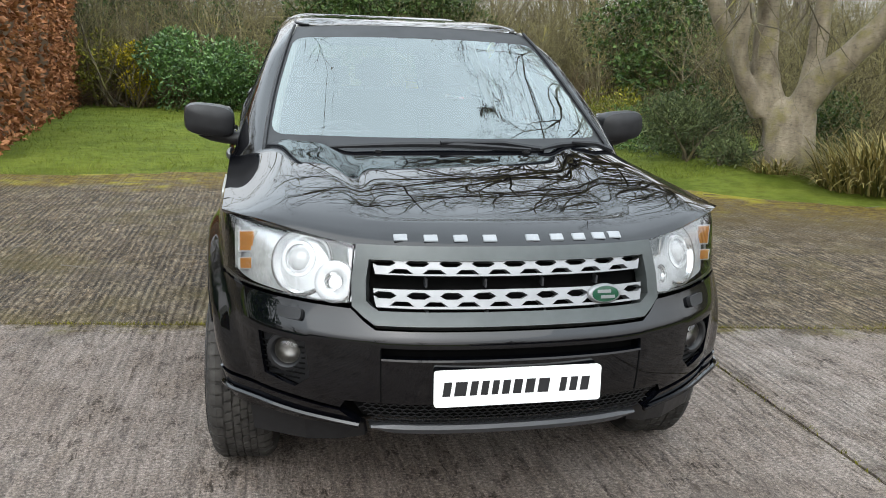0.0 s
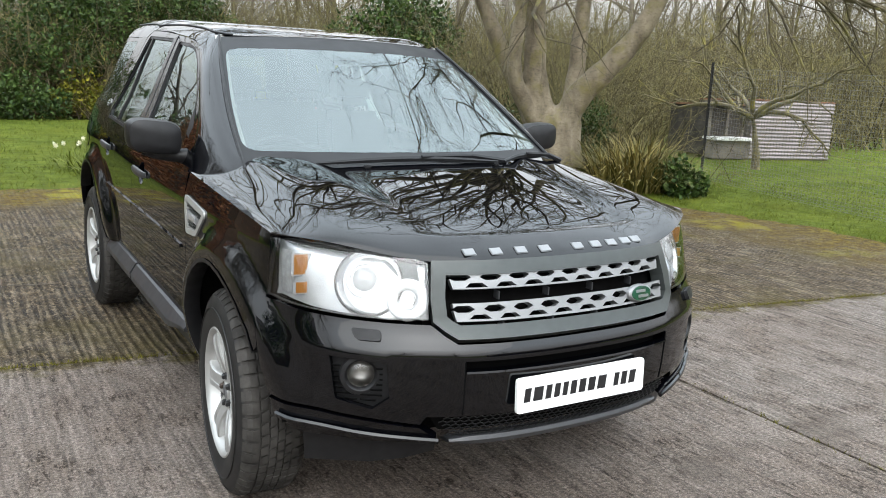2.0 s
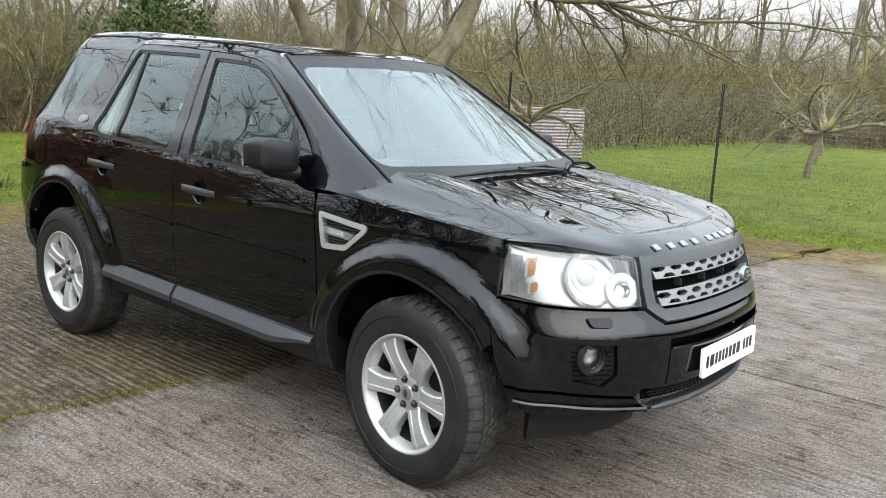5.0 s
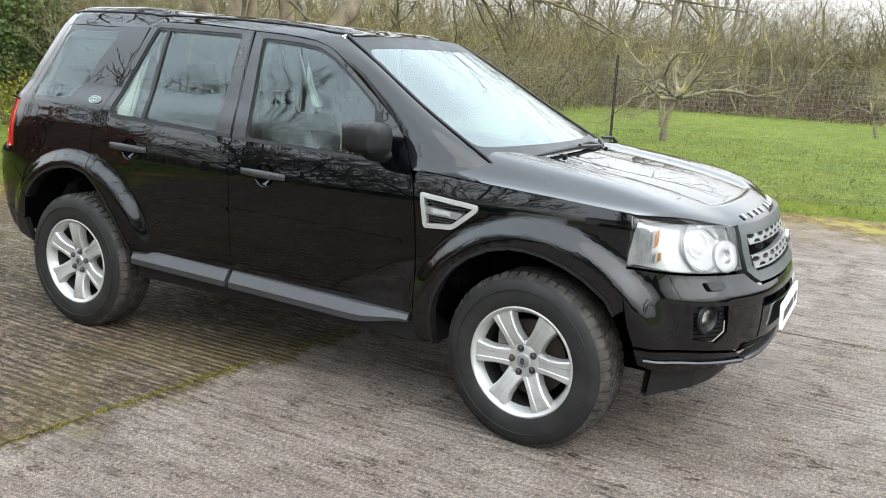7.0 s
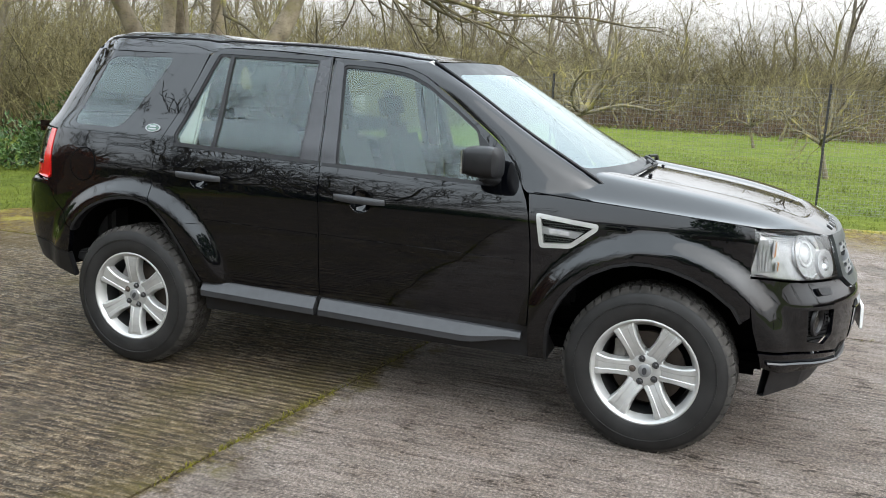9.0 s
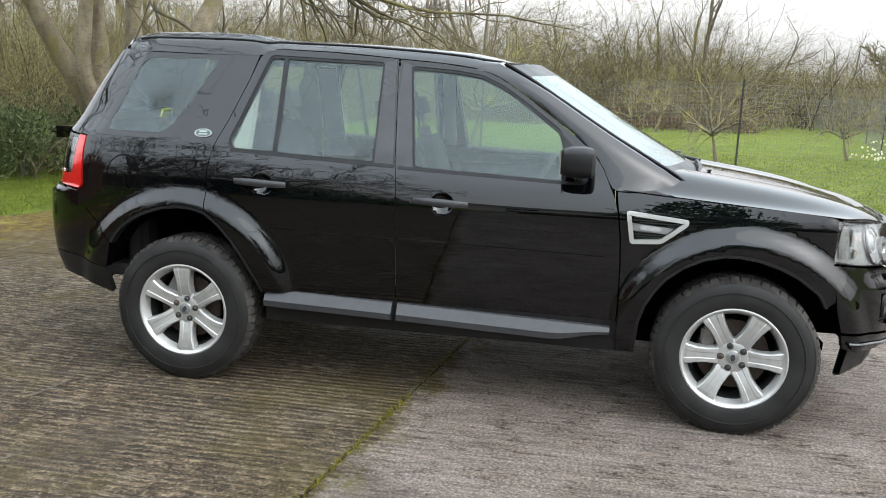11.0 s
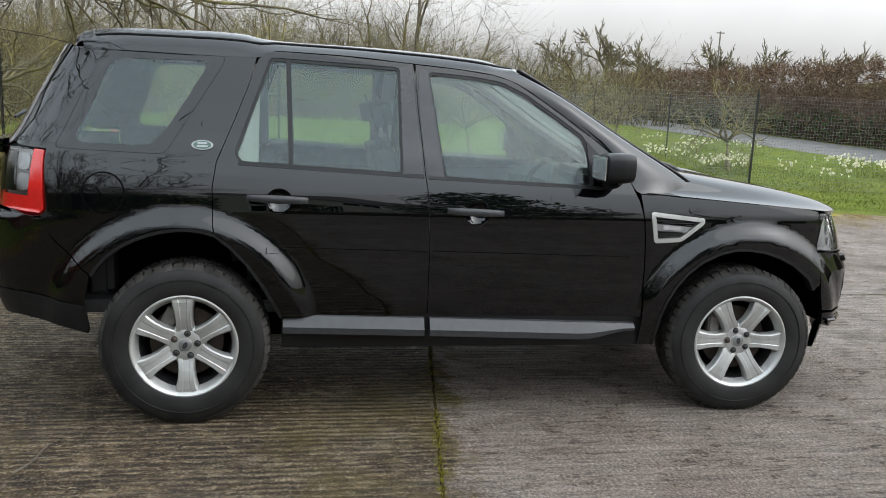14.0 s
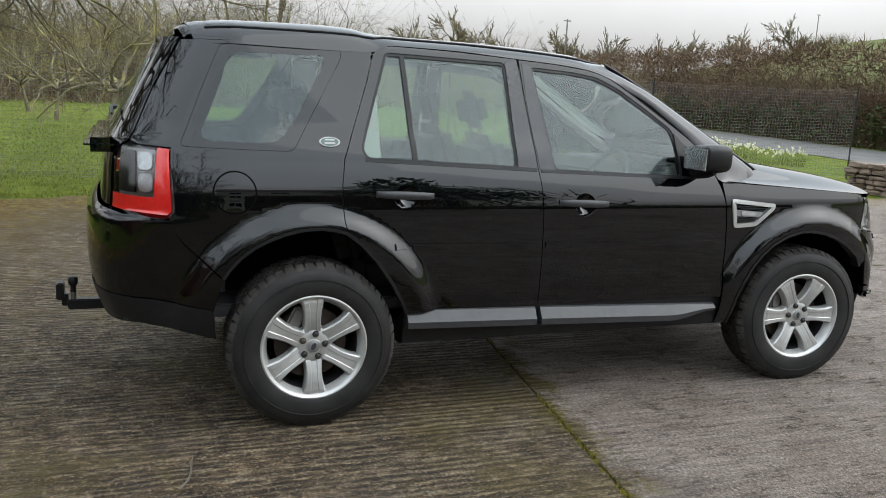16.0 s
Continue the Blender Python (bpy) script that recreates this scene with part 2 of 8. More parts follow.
def make_bark(name, lo, hi, green, amount, scale=1.0):
    m = Mat(name, 0.88)
    a = m.noise(3.0 * scale, 6, 0.65, m.mapped((1, 1, 0.5)))
    b = m.noise(14 * scale, 6, 0.7, m.mapped((1, 1, 2.6)))
    c = m.ramp(a, (0.3, lo), (0.7, hi))
    c = m.mix(m.span(b, 0.5, 0.7, 0, 0.6), c, tuple(v * 0.4 for v in lo))
    c = m.mix(m.span(m.noise(2.1 * scale, 5, 0.7), 0.5, 0.68, 0, amount), c, green)
    m.color(c)
    m.bump(b, 0.6, 0.02)
    return m.m


CONCRETE = make_concrete()
LAWN = make_grass_ground()
GRASS = leafy("grass_blades", (0.075, 0.100, 0.012), (0.205, 0.238, 0.040), 0.6)
BEECH = leafy("dead_beech_leaves", (0.16, 0.055, 0.02), (0.52, 0.24, 0.11), 0.6)
LAUREL = leafy("laurel_leaves", (0.020, 0.060, 0.014), (0.135, 0.235, 0.060), 0.42, "island", 0.35)
YELLOWGREEN = leafy("yellow_shrub_leaves", (0.05, 0.068, 0.010), (0.27, 0.24, 0.025), 0.5)
GOLDEN = leafy("golden_shrub_leaves", (0.10, 0.10, 0.008), (0.62, 0.50, 0.015), 0.5)
IVY = leafy("ivy_leaves", (0.018, 0.040, 0.010), (0.085, 0.13, 0.03), 0.4)
SAGE = leafy("grey_green_shrub_leaves", (0.028, 0.040, 0.014), (0.150, 0.180, 0.075), 0.55)
REED = leafy("strap_leaves", (0.035, 0.042, 0.008), (0.34, 0.27, 0.095), 0.6)
HEDGETWIG = leafy("hedge_twigs", (0.050, 0.033, 0.022), (0.22, 0.145, 0.09), 0.8)
THICKET = leafy("thicket_twigs", (0.026, 0.022, 0.011), (0.29, 0.25, 0.115), 0.8)
PETAL = leafy("narcissus_petals", (0.72, 0.68, 0.45), (0.85, 0.84, 0.70), 0.5)
BARK = make_bark("pale_bark", (0.085, 0.066, 0.042), (0.30, 0.252, 0.178), (0.155, 0.135, 0.035), 0.8, 1.3)
TWIG = make_bark("mossy_twig_bark", (0.040, 0.032, 0.019), (0.150, 0.125, 0.072), (0.23, 0.205, 0.045), 0.8)
HEDGECORE = make_bark("hedge_inner_twigs", (0.022, 0.014, 0.010), (0.19, 0.12, 0.078), (0.07, 0.06, 0.03), 0.35, 0.9)
MOSSTWIG = make_bark("lichened_twig_bark", (0.060, 0.050, 0.028), (0.23, 0.195, 0.11), (0.36, 0.31, 0.075), 0.85)
GREYTWIG = make_bark("grey_twig_bark", (0.065, 0.052, 0.042), (0.24, 0.205, 0.165), (0.10, 0.10, 0.05), 0.3)


def make_paint():
    m = Mat("black_car_paint", 0.25, 0.0, (0.0045, 0.0045, 0.0055))
    dust = m.noise(3.0, 6, 0.7)
    m.color(m.mix(m.span(dust, 0.45, 0.8, 0, 0.02), (0.0009, 0.0011, 0.0019), (0.05, 0.047, 0.042)))
    m.b.inputs["Coat Weight"].default_value = 1.0
    m.b.inputs["Coat Roughness"].default_value = 0.012
    m.b.inputs["Coat IOR"].default_value = 1.52
    m.b.inputs["Specular IOR Level"].default_value = 0.0
    return m.m


def make_glass(name, tint, gloss=(1, 1, 1), ior=1.6):
    m = bpy.data.materials.new(name)
    m.use_nodes = True
    n, l = m.node_tree.nodes, m.node_tree.links
    n.clear()
    o = n.new("ShaderNodeOutputMaterial")
    mix = n.new("ShaderNodeMixShader")
    fres = n.new("ShaderNodeFresnel")
    fres.inputs[0].default_value = ior
    tr = n.new("ShaderNodeBsdfTransparent")
    tr.inputs[0].default_value = (*tint, 1)
    gl = n.new("ShaderNodeBsdfGlossy")
    gl.inputs["Roughness"].default_value = 0.008
    gl.inputs["Color"].default_value = (*gloss, 1)
    l.new(fres.outputs[0], mix.inputs[0])
    l.new(tr.outputs[0], mix.inputs[1])
    l.new(gl.outputs[0], mix.inputs[2])
    l.new(mix.outputs[0], o.inputs[0])
    return m


PAINT = make_paint()
PLASTIC = simple("satin_black_plastic", (0.010, 0.010, 0.011), 0.42, vary=0.25, scale=30, bump=0.06, spec=0.3)
GREYPLASTIC = simple("dark_grey_plastic", (0.030, 0.031, 0.034), 0.36, vary=0.12, scale=25)
TRIM = simple("satin_pillar_trim", (0.022, 0.022, 0.025), 0.26, vary=0.15, scale=15)
SCREENBORDER = simple("glazed_black_border", (0.008, 0.008, 0.009), 0.4, vary=0.1, spec=0.3)
# near-black without gloss: the shade of hollows put into the colour
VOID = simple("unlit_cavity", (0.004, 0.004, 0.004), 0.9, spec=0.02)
RUBBER = simple("tyre_rubber", (0.0125, 0.0120, 0.0118), 0.58, vary=0.45, scale=9, bump=0.15, spec=0.35)
DUSTYRUBBER = simple("dusty_tread_rubber", (0.040, 0.037, 0.034), 0.9, vary=0.55, scale=14, bump=0.2, spec=0.2)
ALLOY = simple("silver_alloy", (0.45, 0.45, 0.44), 0.40, 0.55, vary=0.10, scale=12)
SATINSILVER = simple("satin_silver_trim", (0.25, 0.255, 0.26), 0.42, 0.6, vary=0.08)
GRILLEGREY = simple("grille_surround_grey", (0.050, 0.056, 0.055), 0.36, 0.35, vary=0.1)
CHROME = simple("lamp_chrome", (0.80, 0.81, 0.82), 0.16, 0.9, vary=0.08, scale=35)
LAMPWHITE = simple("lamp_housing_white", (0.52, 0.53, 0.54), 0.22, 0.5, vary=0.16, scale=45)
LAMPGREY = simple("tail_reflector_grey", (0.60, 0.61, 0.62), 0.25, 0.3, vary=0.15, scale=50)
# dark steel of the nuts, also the painted shade of the wheel barrel
NUTSTEEL_SHADE = simple("dark_nut_steel", (0.045, 0.045, 0.046), 0.4, 0.6, vary=0.2)
STEEL = simple("dull_steel", (0.22, 0.21, 0.20), 0.5, 0.8, vary=0.3)
RUST = simple("rusty_disc", (0.06, 0.045, 0.036), 0.6, 0.4, vary=0.4)
LAMPLENS = simple("pale_lamp_lens", (0.50, 0.51, 0.52), 0.12, coat=0.8, vary=0.06)
AMBER = simple("amber_lens", (0.45, 0.20, 0.05), 0.15, vary=0.08)
REDLENS = simple("red_lens", (0.48, 0.014, 0.012), 0.12, coat=0.8, vary=0.12, scale=60)
CLEARLENS = make_glass("clear_lamp_cover", (0.97, 0.98, 0.98))
GLASS = make_glass("tinted_car_glass", (0.70, 0.82, 0.74), (0.90, 1.0, 1.0), 1.66)
WINDSCREEN = make_glass("coated_windscreen_glass", (0.55, 0.64, 0.61), (0.90, 0.99, 0.99), 2.35)
STICKERYELLOW = simple("yellow_sticker", (0.72, 0.66, 0.02), 0.5, vary=0.05)
PLATEWHITE = simple("number_plate_white", (0.80, 0.80, 0.79), 0.35, vary=0.03)
INK = simple("black_lettering", (0.012, 0.012, 0.013), 0.4)
BADGEGREEN = simple("badge_green", (0.010, 0.055, 0.030), 0.2, coat=0.6)
CLOTH = simple("dark_grey_seat_cloth", (0.035, 0.036, 0.038), 0.85, vary=0.3, scale=60, bump=0.1)
CABINGREY = simple("pale_grey_cabin_lining", (0.36, 0.36, 0.34), 0.8, vary=0.08)
DASH = simple("dark_dashboard_plastic", (0.03, 0.03, 0.032), 0.6, vary=0.15)
MOSS = leafy("joint_moss", (0.06, 0.055, 0.008), (0.24, 0.22, 0.025), 0.9)
SOIL = simple("dark_soil", (0.040, 0.028, 0.017), 0.95, vary=0.5, scale=6, bump=0.4, spec=0.05)
TARMAC = simple("road_tarmac", (0.078, 0.074, 0.069), 0.75, vary=0.2, scale=3)
STONE = simple("wall_stone", (0.17, 0.125, 0.095), 0.9, vary=0.5, scale=5, bump=0.4)
TIN = simple("corrugated_tin", (0.27, 0.235, 0.235), 0.45, 0.3, vary=0.2, scale=3)
RUSTTIN = simple("rusty_corrugated_tin", (0.26, 0.13, 0.08), 0.7, 0.2, vary=0.4, scale=4)
POSTBLACK = simple("black_fence_post", (0.018, 0.018, 0.018), 0.6, vary=0.3)
WIRE = simple("dark_fence_wire", (0.16, 0.16, 0.16), 0.5, 0.3, vary=0.3)
WOODGREY = simple("weathered_timber", (0.16, 0.14, 0.115), 0.85, vary=0.4, scale=4, bump=0.2)
RUNSHADE = simple("dark_timber", (0.045, 0.038, 0.032), 0.9, vary=0.5, scale=6)
RENDERWALL = simple("pale_house_render", (0.55, 0.52, 0.46), 0.9, vary=0.12, scale=2)
ROOFSLATE = simple("grey_roof_slate", (0.10, 0.09, 0.085), 0.8, vary=0.3, scale=6)
WHITEPAINT = simple("white_window_paint", (0.75, 0.75, 0.73), 0.5, vary=0.05)
HILLGREEN = simple("far_field_green", (0.09, 0.12, 0.045), 0.95, vary=0.4, scale=0.05)

# ---- mesh tools ----


def mesh_ob(name, verts, faces, mat, parent=None, label="", smooth=True, normals=None):
    """One mesh object from plain lists."""
    me = bpy.data.meshes.new(name)
    me.from_pydata([tuple(v) for v in verts], [], faces)
    me.materials.append(mat)
    if smooth:
        me.polygons.foreach_set("use_smooth", [True] * len(me.polygons))
    if normals is not None:
        me.normals_split_custom_set_from_vertices([tuple(n) for n in normals])
    me.update()
    ob = new(name, me)
    ob.parent = parent
    if label:
        ob["label"] = label
    return ob


def part(name, bm, mat, parent, label="", smooth=False):
    """Links a bmesh as one mesh object under a thing."""
    me = bpy.data.meshes.new(name)
    bmesh.ops.recalc_face_normals(bm, faces=bm.faces)
    bm.to_mesh(me)
    bm.free()
    me.materials.append(mat)
    if smooth:
        me.polygons.foreach_set("use_smooth", [True] * len(me.polygons))
        me.set_sharp_from_angle(angle=radians(38))
    ob = new(name, me)
    ob.parent = parent
    if label:
        ob["label"] = label
    return ob


def thing(name, place, label, category, group="", kind=""):
    ob = new(name)
    ob.matrix_world = place
    return tagged(ob, label, category, group, kind)


def box(bm, c, s, bevel=0.0, rot=None, taper=1.0):
    """A bevelled box, centre c, size s; taper scales its top."""
    m = Matrix.Translation(c) @ (rot.to_4x4() if rot is not None else Matrix())
    vs = bmesh.ops.create_cube(bm, size=1.0)["verts"]
    for v in vs:
        k = taper if v.co.z > 0 else 1.0
        v.co = m @ Vector((v.co.x * s[0] * k, v.co.y * s[1] * k, v.co.z * s[2]))
    if bevel:
        es = list({e for v in vs for e in v.link_edges})
        bmesh.ops.bevel(bm, geom=es, offset=bevel, segments=2, affect="EDGES", clamp_overlap=True)


def tube(bm, pts, radius, sides=8, cap=True):
    """A tube along a line of points; radius may be a list."""
    pts = [Vector(p) for p in pts]
    rs = radius if isinstance(radius, (list, tuple)) else [radius] * len(pts)
    rings, side = [], None
    for i, p in enumerate(pts):
        d = (pts[min(i + 1, len(pts) - 1)] - pts[max(i - 1, 0)]).normalized()
        if side is None:
            side = d.orthogonal().normalized()
        side = (side - d * side.dot(d)).normalized()
        other = d.cross(side)
        rings.append([bm.verts.new(p + rs[i] * (math.cos(2 * math.pi * k / sides) * side + math.sin(2 * math.pi * k / sides) * other)) for k in range(sides)])
    for a, b in zip(rings, rings[1:]):
        for k in range(sides):
            bm.faces.new((a[k], a[(k + 1) % sides], b[(k + 1) % sides], b[k]))
    if cap:
        bm.faces.new(rings[0][::-1])
        bm.faces.new(rings[-1])


def lathe(bm, profile, m, steps=48, closed=False):
    """Turns a profile of (radius, height) round the z axis of the pose m."""
    rings = [[bm.verts.new(m @ Vector((r * math.cos(2 * math.pi * k / steps), r * math.sin(2 * math.pi * k / steps), h))) for k in range(steps)] for r, h in profile]
    pairs = list(zip(rings, rings[1:]))
    if closed:
        pairs.append((rings[-1], rings[0]))
    for a, b in pairs:
        for k in range(steps):
            bm.faces.new((a[k], a[(k + 1) % steps], b[(k + 1) % steps], b[k]))


def prism(bm, outline, m, depth):
    """A flat outline in the xy plane of the pose m, raised by depth along its z."""
    lo = [bm.verts.new(m @ Vector((x, y, 0))) for x, y in outline]
    hi = [bm.verts.new(m @ Vector((x, y, depth))) for x, y in outline]
    bm.faces.new(lo[::-1])
    bm.faces.new(hi)
    for i in range(len(lo)):
        j = (i + 1) % len(lo)
        bm.faces.new((lo[i], lo[j], hi[j], hi[i]))


def smooth_curve(pts):
    """A smooth function through points (x, y), no overshoot to speak of."""
    xs = np.array([p[0] for p in pts], float)
    ys = np.array([p[1] for p in pts], float)
    d = np.diff(ys) / np.diff(xs)
    t = np.empty(len(xs))
    t[0], t[-1] = d[0], d[-1]
    for i in range(1, len(xs) - 1):
        h0, h1 = xs[i] - xs[i - 1], xs[i + 1] - xs[i]
        t[i] = 0.0 if d[i - 1] * d[i] <= 0 else (h0 + h1) * 3 / ((2 * h1 + h0) / d[i - 1] + (h1 + 2 * h0) / d[i])

    def f(x):
        x = min(max(x, xs[0]), xs[-1])
        i = min(max(int(np.searchsorted(xs, x)) - 1, 0), len(xs) - 2)
        h = xs[i + 1] - xs[i]
        s = (x - xs[i]) / h
        return (ys[i] * (1 + 2 * s) * (1 - s) ** 2 + ys[i + 1] * s * s * (3 - 2 * s) + h * (t[i] * s * (1 - s) ** 2 + t[i + 1] * s * s * (s - 1)))

    return f


def step01(x, a, b):
    s = min(max((x - a) / (b - a), 0.0), 1.0)
    return s * s * (3 - 2 * s)


def inside(poly, x, y):
    hit = False
    j = len(poly) - 1
    for i in range(len(poly)):
        xi, yi = poly[i]
        xj, yj = poly[j]
        if (yi > y) != (yj > y) and x < (xj - xi) * (y - yi) / (yj - yi) + xi:
            hit = not hit
        j = i
    return hit


def resample(poly, step, closed=True):
    res = []
    n = len(poly)
    for i in range(n if closed else n - 1):
        a, b = poly[i], poly[(i + 1) % n]
        k = max(1, int(math.ceil(math.dist(a, b) / step)))
        res += [(a[0] + (b[0] - a[0]) * s / k, a[1] + (b[1] - a[1]) * s / k) for s in range(k)]
    if not closed:
        res.append(poly[-1])
    return res


def rounded(poly, r, n=4):
    """Rounds the corners of an outline."""
    res = []
    for i, p in enumerate(poly):
        a, b = poly[i - 1], poly[(i + 1) % len(poly)]
        da, db = math.dist(a, p), math.dist(b, p)
        k = min(r, da * 0.45, db * 0.45)
        s = (p[0] + (a[0] - p[0]) * k / da, p[1] + (a[1] - p[1]) * k / da)
        e = (p[0] + (b[0] - p[0]) * k / db, p[1] + (b[1] - p[1]) * k / db)
        for q in range(n + 1):
            w = q / n
            res.append(((1 - w) ** 2 * s[0] + 2 * w * (1 - w) * p[0] + w * w * e[0], (1 - w) ** 2 * s[1] + 2 * w * (1 - w) * p[1] + w * w * e[1]))
    return res


def inset(poly, g):
    """Shrinks an outline by g."""
    area = sum(poly[i - 1][0] * poly[i][1] - poly[i][0] * poly[i - 1][1] for i in range(len(poly)))
    sgn = 1 if area > 0 else -1
    res = []
    for i, p in enumerate(poly):
        a, b = poly[i - 1], poly[(i + 1) % len(poly)]
        n = []
        for q, r in ((a, p), (p, b)):
            L = math.dist(q, r) or 1e-9
            n.append((-(r[1] - q[1]) / L * sgn, (r[0] - q[0]) / L * sgn))
        nx, ny = n[0][0] + n[1][0], n[0][1] + n[1][1]
        L2 = max(0.5, (nx * nx + ny * ny) / 2)
        res.append((p[0] + g * nx / L2, p[1] + g * ny / L2))
    return res


def panel(name, poly, surf, mat, parent, holes=(), step=0.035, depth=0.014, off=0.0, gap=0.002, label="", centre=(0, 0.2, 0.8)):
    """A curved sheet with thickness: an outline in the (u, v) of surf(u, v), with holes, returned edges of the given depth
    and true surface normals."""
    from mathutils.geometry import delaunay_2d_cdt
    outline = resample(inset(poly, gap) if gap else poly, step * 0.7)
    loops = [outline] + [resample(h, step * 0.7) for h in holes]
    pts, edges = [], []
    for lp in loops:
        s = len(pts)
        pts += lp
        edges += [(s + i, s + (i + 1) % len(lp)) for i in range(len(lp))]
    rim = np.array(pts)
    us, vs = [p[0] for p in outline], [p[1] for p in outline]
    for i in range(int((max(us) - min(us)) / step) + 2):
        for j in range(int((max(vs) - min(vs)) / step) + 2):
            q = (min(us) + (i + 0.5 * (j % 2)) * step, min(vs) + j * step)
            if inside(outline, *q) and not any(inside(h, *q) for h in loops[1:]) and np.min(np.hypot(rim[:, 0] - q[0], rim[:, 1] - q[1])) > step * 0.45:
                pts.append(q)
    co, _, tris, *_ = delaunay_2d_cdt([Vector(p) for p in pts], edges, [], 0, 1e-7)
    co = [(c[0], c[1]) for c in co]
    pos, nor = [], []
    mid = Vector(centre)
    e = 0.002
    for u, v in co:
        p = Vector(surf(u, v))
        n = (Vector(surf(u + e, v)) - Vector(surf(u - e, v))).cross(Vector(surf(u, v + e)) - Vector(surf(u, v - e)))
        n = n.normalized() if n.length > 0 else (p - mid).normalized()
        if n.dot(p - mid) < 0:
            n = -n
        pos.append(p + n * off)
        nor.append(n)
    faces = []
    for a, b, c in tris:
        gx, gy = (co[a][0] + co[b][0] + co[c][0]) / 3, (co[a][1] + co[b][1] + co[c][1]) / 3
        if not inside(outline, gx, gy) or any(inside(h, gx, gy) for h in loops[1:]):
            continue
        fn = (pos[b] - pos[a]).cross(pos[c] - pos[a])
        faces.append((a, b, c) if fn.dot(nor[a]) > 0 else (a, c, b))
    if depth:
        count = {}
        for f in faces:
            for i in range(3):
                a, b = f[i], f[(i + 1) % 3]
                count[(a, b)] = 1
        for (a, b) in [k for k in count if (k[1], k[0]) not in count]:
            s = len(pos)
            w = (pos[b] - pos[a]).cross(nor[a]).normalized()
            for q, d in ((a, 0.0), (b, 0.0), (b, depth), (a, depth)):
                pos.append(pos[q] - nor[q] * d)
                nor.append(w)
            faces.append((s + 1, s, s + 3, s + 2))
    return mesh_ob(name, pos, faces, mat, parent, label, True, nor)


def sheet(name, f, nu, nv, mat, parent, label="", flip=False, close=False):
    """A grid sheet of f(a, b) for a, b from 0 to 1."""
    v = [f(i / (nu - 1), j / (nv - 1)) for j in range(nv) for i in range(nu)]
    fs = []
    for j in range(nv - 1):
        for i in range(nu - 1):
            q = (j * nu + i, j * nu + i + 1, (j + 1) * nu + i + 1, (j + 1) * nu + i)
            fs.append(q[::-1] if flip else q)
    return mesh_ob(name, v, fs, mat, parent, label)

# ---- ground ----


def ground_height(x, y):
    """The lie of the land: flat round the yard, a low bank under the tree, rising to hills far off."""
    r = math.hypot(x, y)
    h = -0.03
    h += 0.30 * math.exp(-((x - 6.6) ** 2 + (y - 6.2) ** 2) / 3.0)
    a = math.atan2(y, x)
    h += step01(r, 70, 300) * (4 + 17 * step01(-a, 0.50, 0.88) * step01(-a, 2.6, 1.9))
    h += 0.025 * noise.noise((x * 0.35, y * 0.35, 0)) * step01(r, 6.5, 9)
    return h


def build_ground():
    rings = [0, 3, 5, 6, 6.6, 7.2, 7.8, 8.5, 9.3, 10.2, 11.3, 12.6, 14, 16, 18, 21, 25, 30, 37, 46, 60, 80, 110, 150, 200, 270, 360, 500, 800, 1600]
    n = 120
    v, f = [(0, 0, ground_height(0, 0))], []
    for r in rings[1:]:
        for k in range(n):
            x, y = r * math.cos(2 * math.pi * k / n), r * math.sin(2 * math.pi * k / n)
            v.append((x, y, ground_height(x, y)))
    for k in range(n):
        f.append((0, 1 + k, 1 + (k + 1) % n))
    for i in range(len(rings) - 2):
        a, b = 1 + i * n, 1 + (i + 1) * n
        for k in range(n):
            f.append((a + k, b + k, b + (k + 1) % n, a + (k + 1) % n))
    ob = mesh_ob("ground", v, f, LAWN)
    tagged(ob, "mown green lawn and grass with mossy patches", "ground", kind="structure")


build_ground()


def joint_y(x):
    return 0.07 - 0.13 * x


EDGE_RIGHT = [(4.6, 4.75), (5.45, 4.3), (5.9, 3.4), (6.35, 2.5), (6.6, 1.5), (6.7, 0.4), (6.8, -1.2), (7.0, -3.0), (6.8, -5.6), (6.2, -8.2), (5.6, -10.0), (5.2, -14.0)]


